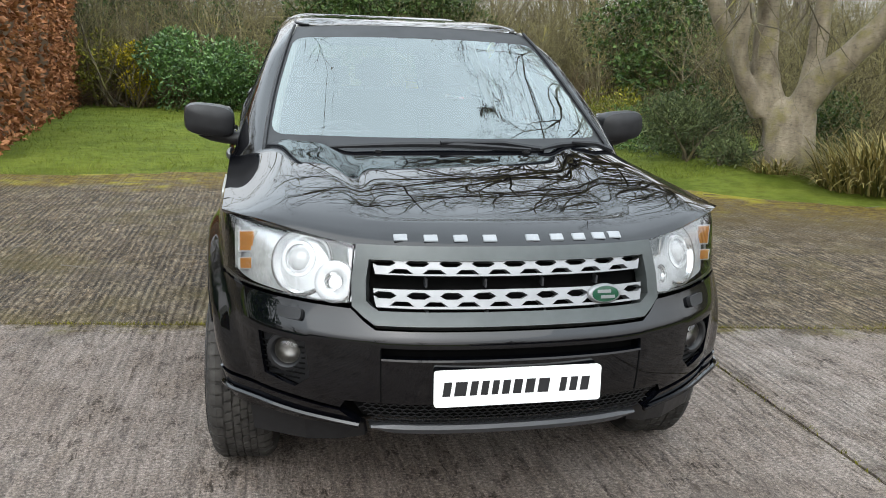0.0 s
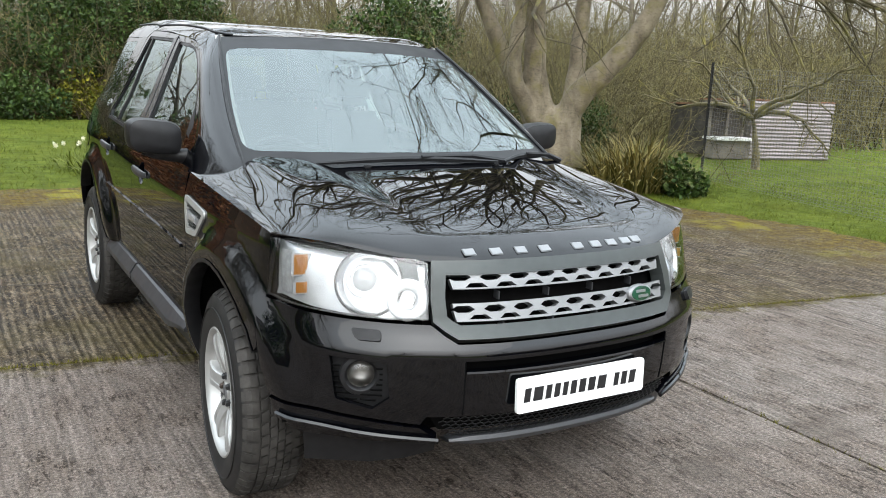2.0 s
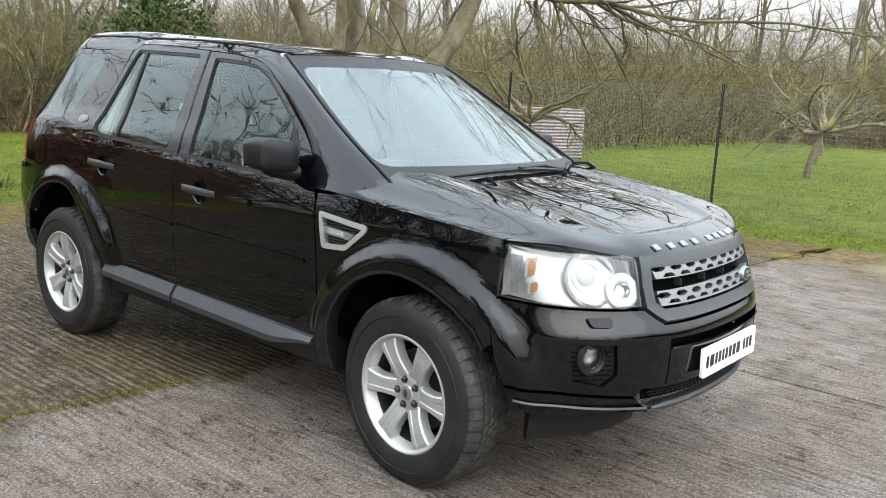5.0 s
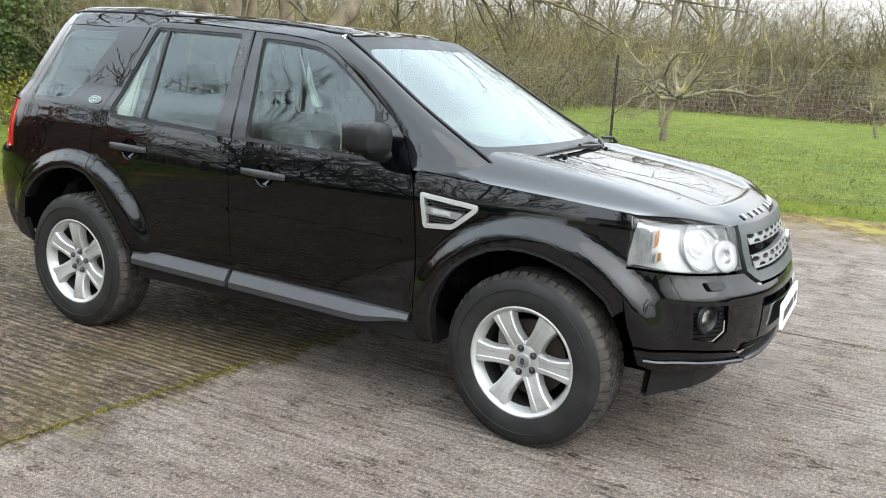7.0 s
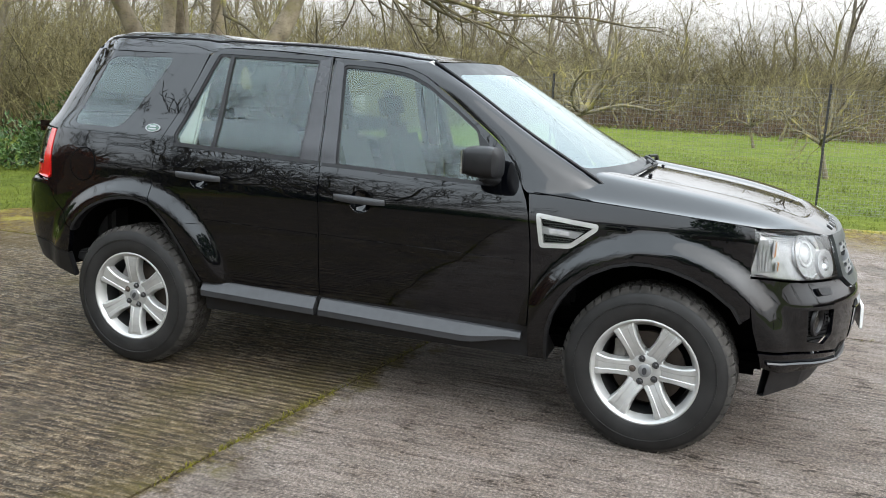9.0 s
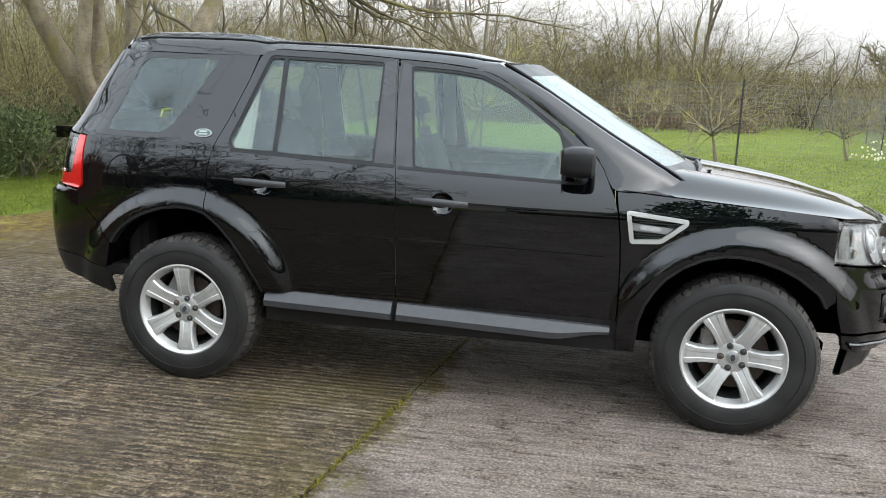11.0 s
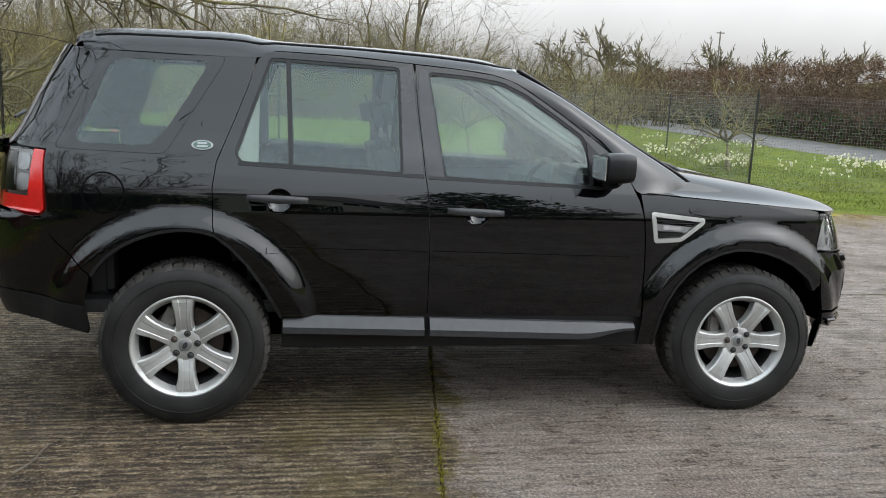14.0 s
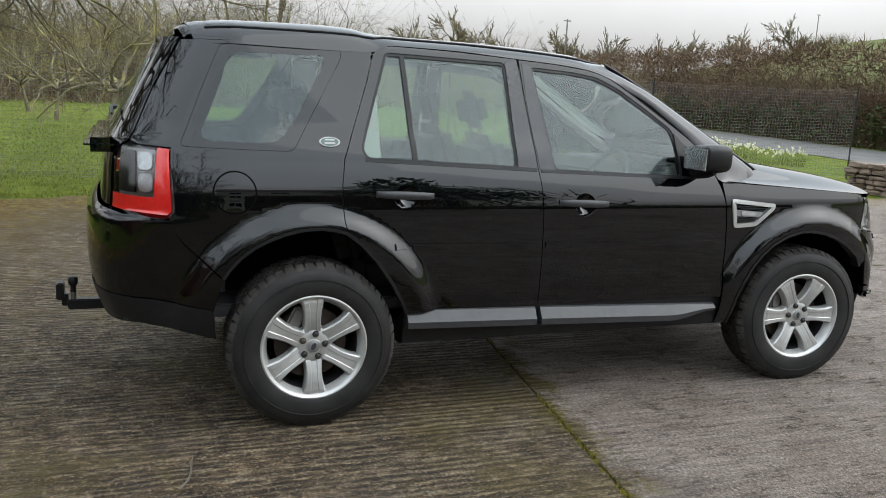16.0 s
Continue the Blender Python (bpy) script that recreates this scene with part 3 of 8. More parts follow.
def build_yard():
    yard = thing("pavement", Matrix(), "tined brown-grey concrete yard with mossy joints", "concrete yard", kind="structure")
    back = [(-14.0, 5.9), (-3.2, 5.95), (-2.0, 6.15), (-0.8, 6.25), (0.8, 6.2), (2.5, 5.9), (4.6, 5.2)]
    g = 0.009
    jx = 1.54
    cut = [p for p in back if p[0] < jx]
    slabs = [
        [(-14.0, joint_y(-14) + g)] + [(jx - g, joint_y(jx) + g)] + [(jx - g, 6.1)] + cut[::-1],
        [(jx + g, joint_y(jx) + g), (6.72, joint_y(6.72) + g), (6.6, 1.5), (6.35, 2.5), (5.95, 3.6), (5.7, 4.4), (4.44, 4.7), (3.9, 5.05), (2.5, 5.75), (jx + g, 6.1)],
        [(-14, -16), (jx - g, -16), (jx - g, joint_y(jx) - g), (-14, joint_y(-14) - g)],
        [(jx + g, -16), (5.0, -16), (5.2, -14), (5.6, -10), (6.2, -8.2), (6.8, -5.6), (7.0, -3.0), (6.8, -1.2), (6.72, joint_y(6.72) - g), (jx + g, joint_y(jx) - g)],
    ]
    rnd = random.Random(4)
    for s in slabs:
        pts = []
        for p in resample(s, 0.25):
            far = max(p[1] - 4.9, p[0] - 5.3)
            k = 0.10 if far > 0 and p[0] > -13.5 and p[1] > -15 else 0.002
            pts.append((p[0] + rnd.uniform(-k, k), p[1] + rnd.uniform(-k, k)))
        bm = bmesh.new()
        prism(bm, pts, pose(0, 0, -0.14), 0.14)
        part("slab", bm, CONCRETE, yard)
    bm = bmesh.new()
    for x0, y0, x1, y1 in ((-14, joint_y(-14), 6.7, joint_y(6.7)), (jx, -16, jx, 5.05)):
        L = math.hypot(x1 - x0, y1 - y0)
        m = pose((x0 + x1) / 2, (y0 + y1) / 2, -0.07, 0, 0, math.degrees(math.atan2(y1 - y0, x1 - x0)))
        box(bm, (0, 0, 0), (L, 0.03, 0.124))
        bm.verts.ensure_lookup_table()
        for v in bm.verts[-8:]:
            v.co = m @ v.co
    part("joint_filler", bm, SOIL, yard, "dark mossy soil in the joints")
    # moss and weed tufts along the joints
    v, f = [], []
    for x0, x1, n in ((-5.0, 6.5, 5200), (0, 0, 2200)):
        for _ in range(n):
            if x1 > x0:
                x = rnd.uniform(x0, x1)
                if noise.noise((x * 1.1, 3, 0)) < rnd.uniform(-0.55, 0.35):
                    continue
                y = joint_y(x) + rnd.gauss(0, 0.012 + 0.05 * max(0, noise.noise((x * 0.9, 7, 2))))
            else:
                y = rnd.uniform(-6, 5)
                if noise.noise((y * 1.2, 9, 0)) < rnd.uniform(-0.4, 0.5):
                    continue
                x = jx + rnd.gauss(0, 0.014)
            a, h, w = rnd.uniform(0, 6.28), rnd.uniform(0.006, 0.02), rnd.uniform(0.002, 0.005)
            dx, dy = math.cos(a) * w, math.sin(a) * w
            lx, ly = rnd.gauss(0, 0.012), rnd.gauss(0, 0.012)
            s = len(v)
            v += [(x - dx, y - dy, -0.006), (x + dx, y + dy, -0.006), (x + lx, y + ly, h)]
            f.append((s, s + 1, s + 2))
    tagged(mesh_ob("moss_tufts", v, f, MOSS, yard), kind="stuff")


build_yard()

# ---- vegetation tools ----


class Wood:
    """Collects branch tubes into one mesh."""

    def __init__(self, seed):
        self.v, self.f, self.r = [], [], random.Random(seed)
        self.cv, self.cf = [], []
        self.tips = []
        self.mossy = False
        self.least = 0.002

    def tube(self, pts, rad, sides, crown=False):
        vv, ff = (self.cv, self.cf) if crown else (self.v, self.f)
        side, last = None, None
        for i, p in enumerate(pts):
            d = (pts[min(i + 1, len(pts) - 1)] - pts[max(i - 1, 0)]).normalized()
            if side is None:
                side = d.orthogonal().normalized()
            side = (side - d * side.dot(d))
            side = side.normalized() if side.length > 1e-6 else d.orthogonal().normalized()
            oth = d.cross(side)
            s = len(vv)
            for k in range(sides):
                a = 2 * math.pi * k / sides
                vv.append(p + rad[i] * (math.cos(a) * side + math.sin(a) * oth))
            if last is not None:
                for k in range(sides):
                    ff.append((last + k, last + (k + 1) % sides, s + (k + 1) % sides, s + k))
            last = s

    def branch(self, p, d, length, rad, level, wig=0.25, lift=0.1, kids=(5, 5, 4, 3), fork=0.75, sides=(8, 6, 4, 3, 3), depth=0, end=0.3, droop=0.0, start=0.25):
        """A crooked tapering branch with side branches."""
        r = self.r
        n = max(3, min(9, int(3 + length * 2.2)))
        pts, rads, dirs = [p.copy()], [rad], [d.copy()]
        for i in range(n):
            d = (d + Vector((r.gauss(0, wig), r.gauss(0, wig), r.gauss(0, wig) + lift - droop * i / n))).normalized()
            p = p + d * (length / n)
            pts.append(p.copy())
            rads.append(rad * (1 - (1 - end) * (i + 1) / n))
            dirs.append(d.copy())
        self.tube(pts, rads, sides[min(depth, len(sides) - 1)], depth > 0 or self.mossy)
        if level == 0:
            self.tips.append((p.copy(), d.copy()))
            return
        k = kids[min(depth, len(kids) - 1)]
        for j in range(k):
            t = start + (1 - start) * (j + r.random()) / k if j < k - 1 else 1.0
            i = min(n, max(1, int(round(t * n))))
            dd = dirs[i]
            ax = dd.orthogonal().normalized()
            ax.rotate(Matrix.Rotation(r.uniform(0, 2 * math.pi), 3, dd))
            ang = r.uniform(0.35, 1.05) * (0.55 if t == 1.0 else 1.0)
            nd = (dd * math.cos(ang) + ax * math.sin(ang)).normalized()
            self.branch(pts[i].copy(), nd, length * fork * r.uniform(0.65, 1.1) * (1.05 - 0.45 * t), max(rads[i] * r.uniform(0.45, 0.75), self.least),
                        level - 1, wig, lift, kids, fork, sides, depth + 1, end, droop, 0.2)

    def mesh(self, name, mat, parent=None, label="", crown_mat=None):
        ob = mesh_ob(name, self.v, self.f, mat, parent, label)
        if self.cf:
            mesh_ob("crown", self.cv, self.cf, crown_mat or mat, parent, "bare branching crown")
        return ob


def leaf_cloud(points, size, seed, aspect=0.6, fold=0.25, spread=0.0, up=0.0):
    """Small folded leaves, four triangles each, at (point, direction)."""
    r = random.Random(seed)
    v, f = [], []
    for p, d in points:
        p = Vector(p)
        a = Vector((r.gauss(0, 1), r.gauss(0, 1), r.gauss(0, 1) + up)) + Vector(d) * 0.8
        a = a.normalized()
        b = a.orthogonal().normalized()
        b.rotate(Matrix.Rotation(r.uniform(0, 6.28), 3, a))
        c = a.cross(b)
        L = size * r.uniform(0.6, 1.25)
        w = L * aspect * 0.5
        if spread:
            p = p + Vector((r.gauss(0, spread), r.gauss(0, spread), r.gauss(0, spread)))
        s = len(v)
        v += [p, p + a * L * 0.45 + b * w + c * w * fold, p + a * L, p + a * L * 0.45 - b * w + c * w * fold, p + a * L * 0.5]
        f += [(s, s + 1, s + 4), (s + 1, s + 2, s + 4), (s + 4, s + 2, s + 3), (s, s + 4, s + 3)]
    return v, f


def build_grass():
    """Blades on the lawn near the yard."""
    r = random.Random(11)
    v, f = [], []

    def blade(x, y, h):
        z = ground_height(x, y)
        a, w = r.uniform(0, 6.28), r.uniform(0.003, 0.007)
        dx, dy = math.cos(a) * w, math.sin(a) * w
        lx, ly = r.gauss(0, h * 0.5), r.gauss(0, h * 0.5)
        s = len(v)
        v.extend([(x - dx, y - dy, z - 0.01), (x + dx, y + dy, z - 0.01), (x + lx * 0.5, y + ly * 0.5, z + h * 0.7), (x + lx, y + ly, z + h)])
        f.extend([(s, s + 1, s + 2), (s + 2, s + 1, s + 3)])

    edge = smooth_curve([(-14, 5.2), (-6.8, 7.0), (-5.6, 6.8), (-1.2, 6.7), (-0.4, 6.7), (1.5, 6.6), (2.5, 6.35), (3.4, 5.9), (4.3, 5.5), (4.8, 4.7)])
    n = 0
    while n < 60000:
        q = r.random()
        if q < 0.42:
            x, y = r.uniform(-9, 5.5), 5.5 + r.random() ** 1.8 * 11
        elif q < 0.92:
            x, y = 6.3 + r.random() ** 1.7 * 13, r.uniform(-11, 4.5)
        else:
            x, y = r.uniform(8, 22), r.uniform(-4, 9)
        if y > 0 and x < 5 and y < 5.95 + 0.45 * noise.noise((x * 1.3, 0, 5)) + (0.2 if -2.6 < x < 2.0 else 0) - 1.15 * step01(x, 2.0, 4.6):
            continue
        if y <= 4.7 and x < edge(y) - 0.05 + 0.3 * noise.noise((y * 1.3, 4, 5)):
            continue
        tuft = 0.5 + noise.noise((x * 1.7, y * 1.7, 1))
        blade(x, y, r.uniform(0.02, 0.05) * (0.6 + max(0, tuft)))
        n += 1
    tagged(mesh_ob("lawn_grass", v, f, GRASS), "short green grass blades on the lawn", "grass", kind="stuff")


build_grass()


# ---- the big tree beside the yard ----


def build_big_tree():
    base = Vector((6.2, 5.8, ground_height(6.2, 5.8) - 0.1))
    t = thing("tree", Matrix.Translation(base), "big bare multi-stemmed tree with pale smooth bark", "tree")
    w = Wood(21)
    across, along = Vector((0.83, -0.56, 0)), Vector((0.56, 0.83, 0))

    def at(p):
        return across * p[0] + along * p[1] + Vector((0, 0, p[2]))

    # the vase-shaped bole: height, half-width, half-depth, shift
    n = 32
    rings = []
    for z, rx, ry, sh in ((0.0, 0.50, 0.46, 0.0), (0.10, 0.42, 0.38, 0.0), (0.28, 0.365, 0.33, 0.0), (0.5, 0.355, 0.31, -0.01), (0.72, 0.385, 0.28, -0.05), (0.86, 0.33, 0.20, -0.10), (0.94, 0.16, 0.09, -0.12)):
        q = len(w.v)
        for k in range(n):
            a = 2 * math.pi * k / n
            wave = 1 + 0.07 * math.sin(a * 3 + 0.6 + z) + 0.05 * math.sin(a * 5 + z * 2.5) + 0.03 * math.sin(a * 9 - z * 3)
            w.v.append(at((0.93 * rx * wave * math.cos(a) + sh, ry * wave * math.sin(a), z)))
        rings.append(q)
    for a, b in zip(rings, rings[1:]):
        for k in range(n):
            w.f.append((a + k, a + (k + 1) % n, b + (k + 1) % n, b + k))
    w.f.append(tuple(rings[-1] + k for k in range(n)))
    w.f.append(tuple(rings[0] + k for k in reversed(range(n))))
    limbs = [
        (0.18, 0.09, ((-0.36, 0.03, 0.70), (-0.60, 0.10, 1.15), (-0.92, 0.15, 1.75), (-1.20, 0.20, 2.35), (-1.55, 0.30, 3.20), (-1.95, 0.40, 4.30))),
        (0.15, 0.07, ((-0.34, -0.10, 0.70), (-0.62, -0.18, 1.15), (-0.71, -0.24, 1.60), (-0.66, -0.30, 2.30), (-0.72, -0.38, 3.20), (-0.95, -0.55, 4.40))),
        (0.24, 0.11, ((-0.22, 0.02, 0.75), (-0.38, 0.02, 1.30), (-0.42, 0.05, 2.00), (-0.46, 0.10, 3.10), (-0.38, 0.20, 4.90))),
        (0.18, 0.09, ((0.12, 0.10, 0.75), (0.22, 0.24, 1.35), (0.25, 0.30, 2.10), (0.31, 0.36, 3.30), (0.42, 0.52, 4.90))),
        (0.25, 0.11, ((0.05, 0.0, 0.65), (0.28, -0.02, 1.12), (0.64, -0.08, 1.52), (1.05, -0.13, 2.05), (1.40, -0.20, 2.90), (1.66, -0.26, 4.20))),
    ]
    heavy = []
    for r0, r1, line in limbs:
        line = [at(p) for p in line]
        pts, rad = [], []
        for i in range(len(line) - 1):
            a, b, c, d = line[max(i - 1, 0)], line[i], line[i + 1], line[min(i + 2, len(line) - 1)]
            for k in range(5):
                u = k / 5
                pts.append(0.5 * ((2 * b) + (c - a) * u + (2 * a - 5 * b + 4 * c - d) * u * u + (3 * b - a - 3 * c + d) * u ** 3))
        pts.append(line[-1])
        for i, p in enumerate(pts):
            u = i / (len(pts) - 1)
            rad.append(0.86 * (r0 + (r1 - r0) * u) * (1 + 0.05 * math.sin(i * 1.7)))
        q = len(w.v)
        w.tube(pts, rad, 16)
        w.f.append(tuple(q + k for k in reversed(range(16))))
        w.f.append(tuple(len(w.v) - 16 + k for k in range(16)))
        for i in range(2, len(pts), 3):
            if pts[i].z > 2.9:
                heavy.append((pts[i].copy(), (pts[i] - pts[i - 1]).normalized(), rad[i], 3 if i < len(pts) - 3 else 7))
    w.mossy = True
    for p, d, rad, i in heavy:
        if i < 2:
            continue
        for _ in range(2 if i < 7 else 3):
            out = Vector((p.x * 0.6 + w.r.gauss(0, 0.7), p.y * 0.6 + w.r.gauss(0, 0.7) - 0.25, 0.25 + w.r.uniform(-0.15, 0.5)))
            nd = (out.normalized() + d * 0.35).normalized()
            w.branch(p.copy(), nd, w.r.uniform(2.6, 4.3), rad * w.r.uniform(0.38, 0.62), 3, 0.20, 0.02, (6, 5, 4), 0.62, (7, 5, 4, 3), 0, 0.30, 0.05)
    # mossy boughs over the fence and the orchard
    for z0, d, L in ((3.0, (1.0, -0.75, 0.16), 5.6), (3.4, (1.0, -0.35, 0.22), 5.2), (2.9, (0.8, -1.0, 0.20), 5.2), (3.6, (1.0, -0.05, 0.26), 5.0), (3.3, (0.55, -1.0, 0.30), 5.4), (3.2, (0.9, -0.55, 0.05), 4.6), (2.75, (1.0, -0.85, -0.02), 5.6), (2.95, (1.0, -0.5, 0.0), 5.8), (2.85, (0.85, -1.1, 0.0), 6.2), (3.05, (0.6, -1.0, 0.02), 6.4), (3.0, (1.0, -0.2, 0.03), 5.2)):
        w.branch(at((1.3, -0.2, z0)), Vector(d).normalized(), L, 0.045, 3, 0.20, 0.02, (13, 9, 6), 0.36, (7, 5, 4, 3), 0, 0.22, 0.03, 0.12)
    # long boughs that reach out over the yard
    for d in ((-1.0, -0.35, 0.40), (-0.85, -1.0, 0.42), (-0.5, -1.0, 0.34), (-1.0, 0.05, 0.50), (0.35, -1.0, 0.5)):
        w.branch(at((-0.4, 0.0, 3.2)), Vector(d).normalized(), w.r.uniform(3.6, 4.6), 0.060, 3, 0.16, 0.035, (10, 7, 5), 0.45, (7, 5, 4, 3), 0, 0.22, 0.05, 0.25)
    w.least = 0.0055
    for z0, d, L in ((3.0, (-1.0, 0.02, 0.36), 8.6), (3.4, (-1.0, 0.22, 0.30), 8.0), (4.0, (-1.0, -0.14, 0.46), 7.6), (4.4, (-1.0, 0.10, 0.50), 8.4), (3.6, (-1.0, 0.45, 0.42), 8.0), (4.2, (-1.0, 0.30, 0.62), 8.2), (3.8, (-1.0, 0.14, 0.26), 8.0)):
        w.branch(at((-0.4, 0.1, z0)), Vector(d).normalized(), L, 0.075, 3, 0.15, 0.0, (15, 9, 6), 0.36, (7, 5, 3, 3), 0, 0.18, 0.04, 0.22)
    w.least = 0.0035
    for k in range(11):
        a = radians(180 + 92 * (k + 0.5) / 11)
        d = Vector((math.cos(a), math.sin(a), w.r.uniform(0.22, 0.80)))
        w.branch(at((-0.2, 0, w.r.uniform(3.4, 4.8))), d.normalized(), w.r.uniform(5.2, 7.0), 0.034, 3, 0.18, 0.0, (13, 9, 5), 0.36, (6, 4, 3, 3), 0, 0.2, 0.08, 0.25)
    trunk = w.mesh("trunk", BARK, t, "", TWIG)
    # the limbs grow out of the bole in one skin
    skin = trunk.modifiers.new("skin", "REMESH")
    skin.mode = "VOXEL"
    skin.voxel_size = 0.022
    skin.use_smooth_shade = True
    ease = trunk.modifiers.new("ease", "SMOOTH")
    ease.factor = 0.5
    ease.iterations = 9


build_big_tree()


def woody(seed, height, rad, level, kids, wig, lift, fork, spread, stems, mat, least=0.002):
    w = Wood(seed)
    w.least = least
    for _ in range(stems):
        d = Vector((w.r.gauss(0, spread), w.r.gauss(0, spread), 1)).normalized()
        p = Vector((w.r.gauss(0, 0.12 * stems ** 0.5), w.r.gauss(0, 0.12 * stems ** 0.5), -0.05))
        w.branch(p, d, height * w.r.uniform(0.55, 0.75), rad * w.r.uniform(0.7, 1.1), level, wig, lift, kids, fork, (6, 4, 3, 3), 0, 0.35)
    return w


def plant(kind, name, label, category, places, make, group=""):
    """Builds one plant and copies it to places (x, y, scale, turn)."""
    first = None
    for x, y, s, a in places:
        m = pose(x, y, ground_height(x, y), 0, 0, a) @ Matrix.Diagonal((s, s, s, 1))
        if first is None:
            first = thing(name, Matrix(), label, category, group)
            make(first)
            first.matrix_world = m
        else:
            o = copy_thing(first, m)
            o.matrix_world = m


rw = random.Random(77)


def wood_belt(a0, a1, r0, r1, n):
    res = []
    for _ in range(n):
        a, r = radians(rw.uniform(a0, a1)), rw.uniform(r0, r1)
        res.append((r * math.cos(a), r * math.sin(a), rw.uniform(0.75, 1.3), rw.uniform(0, 360)))
    return res


def make_thicket(seed, mat):
    return lambda t: woody(seed, 5.0, 0.05, 3, (6, 5, 4), 0.16, 0.05, 0.60, 0.42, 6, mat).mesh("trunk", mat, t)


def make_fine(seed, mat):
    return lambda t: woody(seed, 8.6, 0.080, 4, (10, 7, 5, 3), 0.18, 0.03, 0.62, 0.24, 3, mat, 0.010).mesh("trunk", mat, t)


def make_skyline(seed, mat):
    return lambda t: woody(seed, 8.0, 0.22, 3, (12, 8, 6), 0.14, 0.05, 0.60, 0.08, 1, mat, 0.032).mesh("trunk", mat, t)


def make_tall(seed, mat):
    return lambda t: woody(seed, 10.5, 0.17, 4, (6, 5, 4, 3), 0.12, 0.06, 0.62, 0.08, 1, mat).mesh("trunk", mat, t)


for s, mat in ((1, MOSSTWIG), (2, TWIG), (3, MOSSTWIG)):
    plant("", "shrub", "leafless tangled brown shrub at the wood's edge", "shrub", [(x, y, k * 0.58, a) for x, y, k, a in wood_belt(52, 118, 17.5, 25, 22)] + wood_belt(-4, 52, 34, 46, 13), make_thicket(s, mat), "wood edge shrubs")
for s, mat in ((5, GREYTWIG), (6, TWIG), (7, GREYTWIG)):
    plant("", "tree", "tall bare grey-brown tree in the wood", "tree", [(x, y, k * 0.75, a) for x, y, k, a in wood_belt(50, 125, 22, 34, 12)] + wood_belt(-8, 50, 40, 60, 12), make_tall(s, mat), "woodland trees")

# ---- the car: nose towards -y, standing over the origin ----
BODY = smooth_curve([(0.20, 0.800), (0.33, 0.842), (0.42, 0.866), (0.50, 0.876), (0.60, 0.886), (0.75, 0.8925), (0.88, 0.893), (0.95, 0.8925), (0.985, 0.889),
                     (1.01, 0.8825), (1.04, 0.8735), (1.074, 0.8625), (1.12, 0.8445), (1.19, 0.820), (1.30, 0.7745), (1.45, 0.711), (1.60, 0.644), (1.66, 0.612), (1.72, 0.560), (1.78, 0.45)])
PLAN = [(0.0, -2.200), (-0.15, -2.196), (-0.30, -2.180), (-0.42, -2.150), (-0.52, -2.110), (-0.62, -2.058), (-0.70, -2.003), (-0.765, -1.945), (-0.815, -1.880),
        (-0.850, -1.800), (-0.872, -1.700), (-0.884, -1.58), (-0.891, -1.40), (-0.893, -1.1), (-0.893, -0.5), (-0.893, 0.4), (-0.893, 1.2), (-0.889, 1.55),
        (-0.876, 1.80), (-0.855, 1.95), (-0.818, 2.06), (-0.755, 2.145), (-0.66, 2.20), (-0.50, 2.238), (-0.25, 2.255), (0.0, 2.26)]


def plan_table():
    """The waist outline from the middle of the nose to the middle of the tail, by its length."""
    p = [Vector((x, y)) for x, y in PLAN]
    p = [Vector((-p[1].x, p[1].y))] + p + [Vector((-p[-2].x, p[-2].y))]
    res = []
    for i in range(1, len(p) - 2):
        for k in range(12):
            s = k / 12
            a, b, c, d = p[i - 1], p[i], p[i + 1], p[i + 2]
            res.append(0.5 * ((2 * b) + (c - a) * s + (2 * a - 5 * b + 4 * c - d) * s * s + (3 * b - a - 3 * c + d) * s ** 3))
    res.append(p[-2])
    u = [0.0]
    for a, b in zip(res, res[1:]):
        u.append(u[-1] + (b - a).length)
    return np.array(u), np.array([q.x for q in res]), np.array([q.y for q in res])


PU, PX, PY = plan_table()
U_END = float(PU[-1])


def uy(y):
    """Length along the outline at a place y on the flank."""
    return float(np.interp(y, PY, PU))


def ux(x):
    """Length along the outline at a half-width x on the nose."""
    return float(np.interp(abs(x), -PX[:110], PU[:110]))


def uxr(x):
    """Length along the outline at a half-width x on the tail."""
    return float(np.interp(-abs(x), PX[-110:], PU[-110:]))


NOSE = smooth_curve([(0.20, 0.16), (0.34, 0.075), (0.40, 0.045), (0.47, 0.016), (0.55, 0.003), (0.64, 0.0), (0.692, 0.0), (0.700, 0.004), (0.785, 0.050), (0.83, 0.066),
                     (0.97, 0.125), (1.02, 0.17), (1.10, 0.26)])
TAIL = smooth_curve([(0.25, 0.14), (0.42, 0.075), (0.52, 0.035), (0.60, 0.012), (0.75, 0.0), (0.90, 0.006), (0.93, 0.030), (0.945, 0.062), (1.0, 0.068), (1.20, 0.085), (1.25, 0.115),
                     (1.43, 0.205), (1.64, 0.315), (1.70, 0.345), (1.80, 0.40)])
ARCHES = ((-1.33, 0.355), (1.345, 0.375))


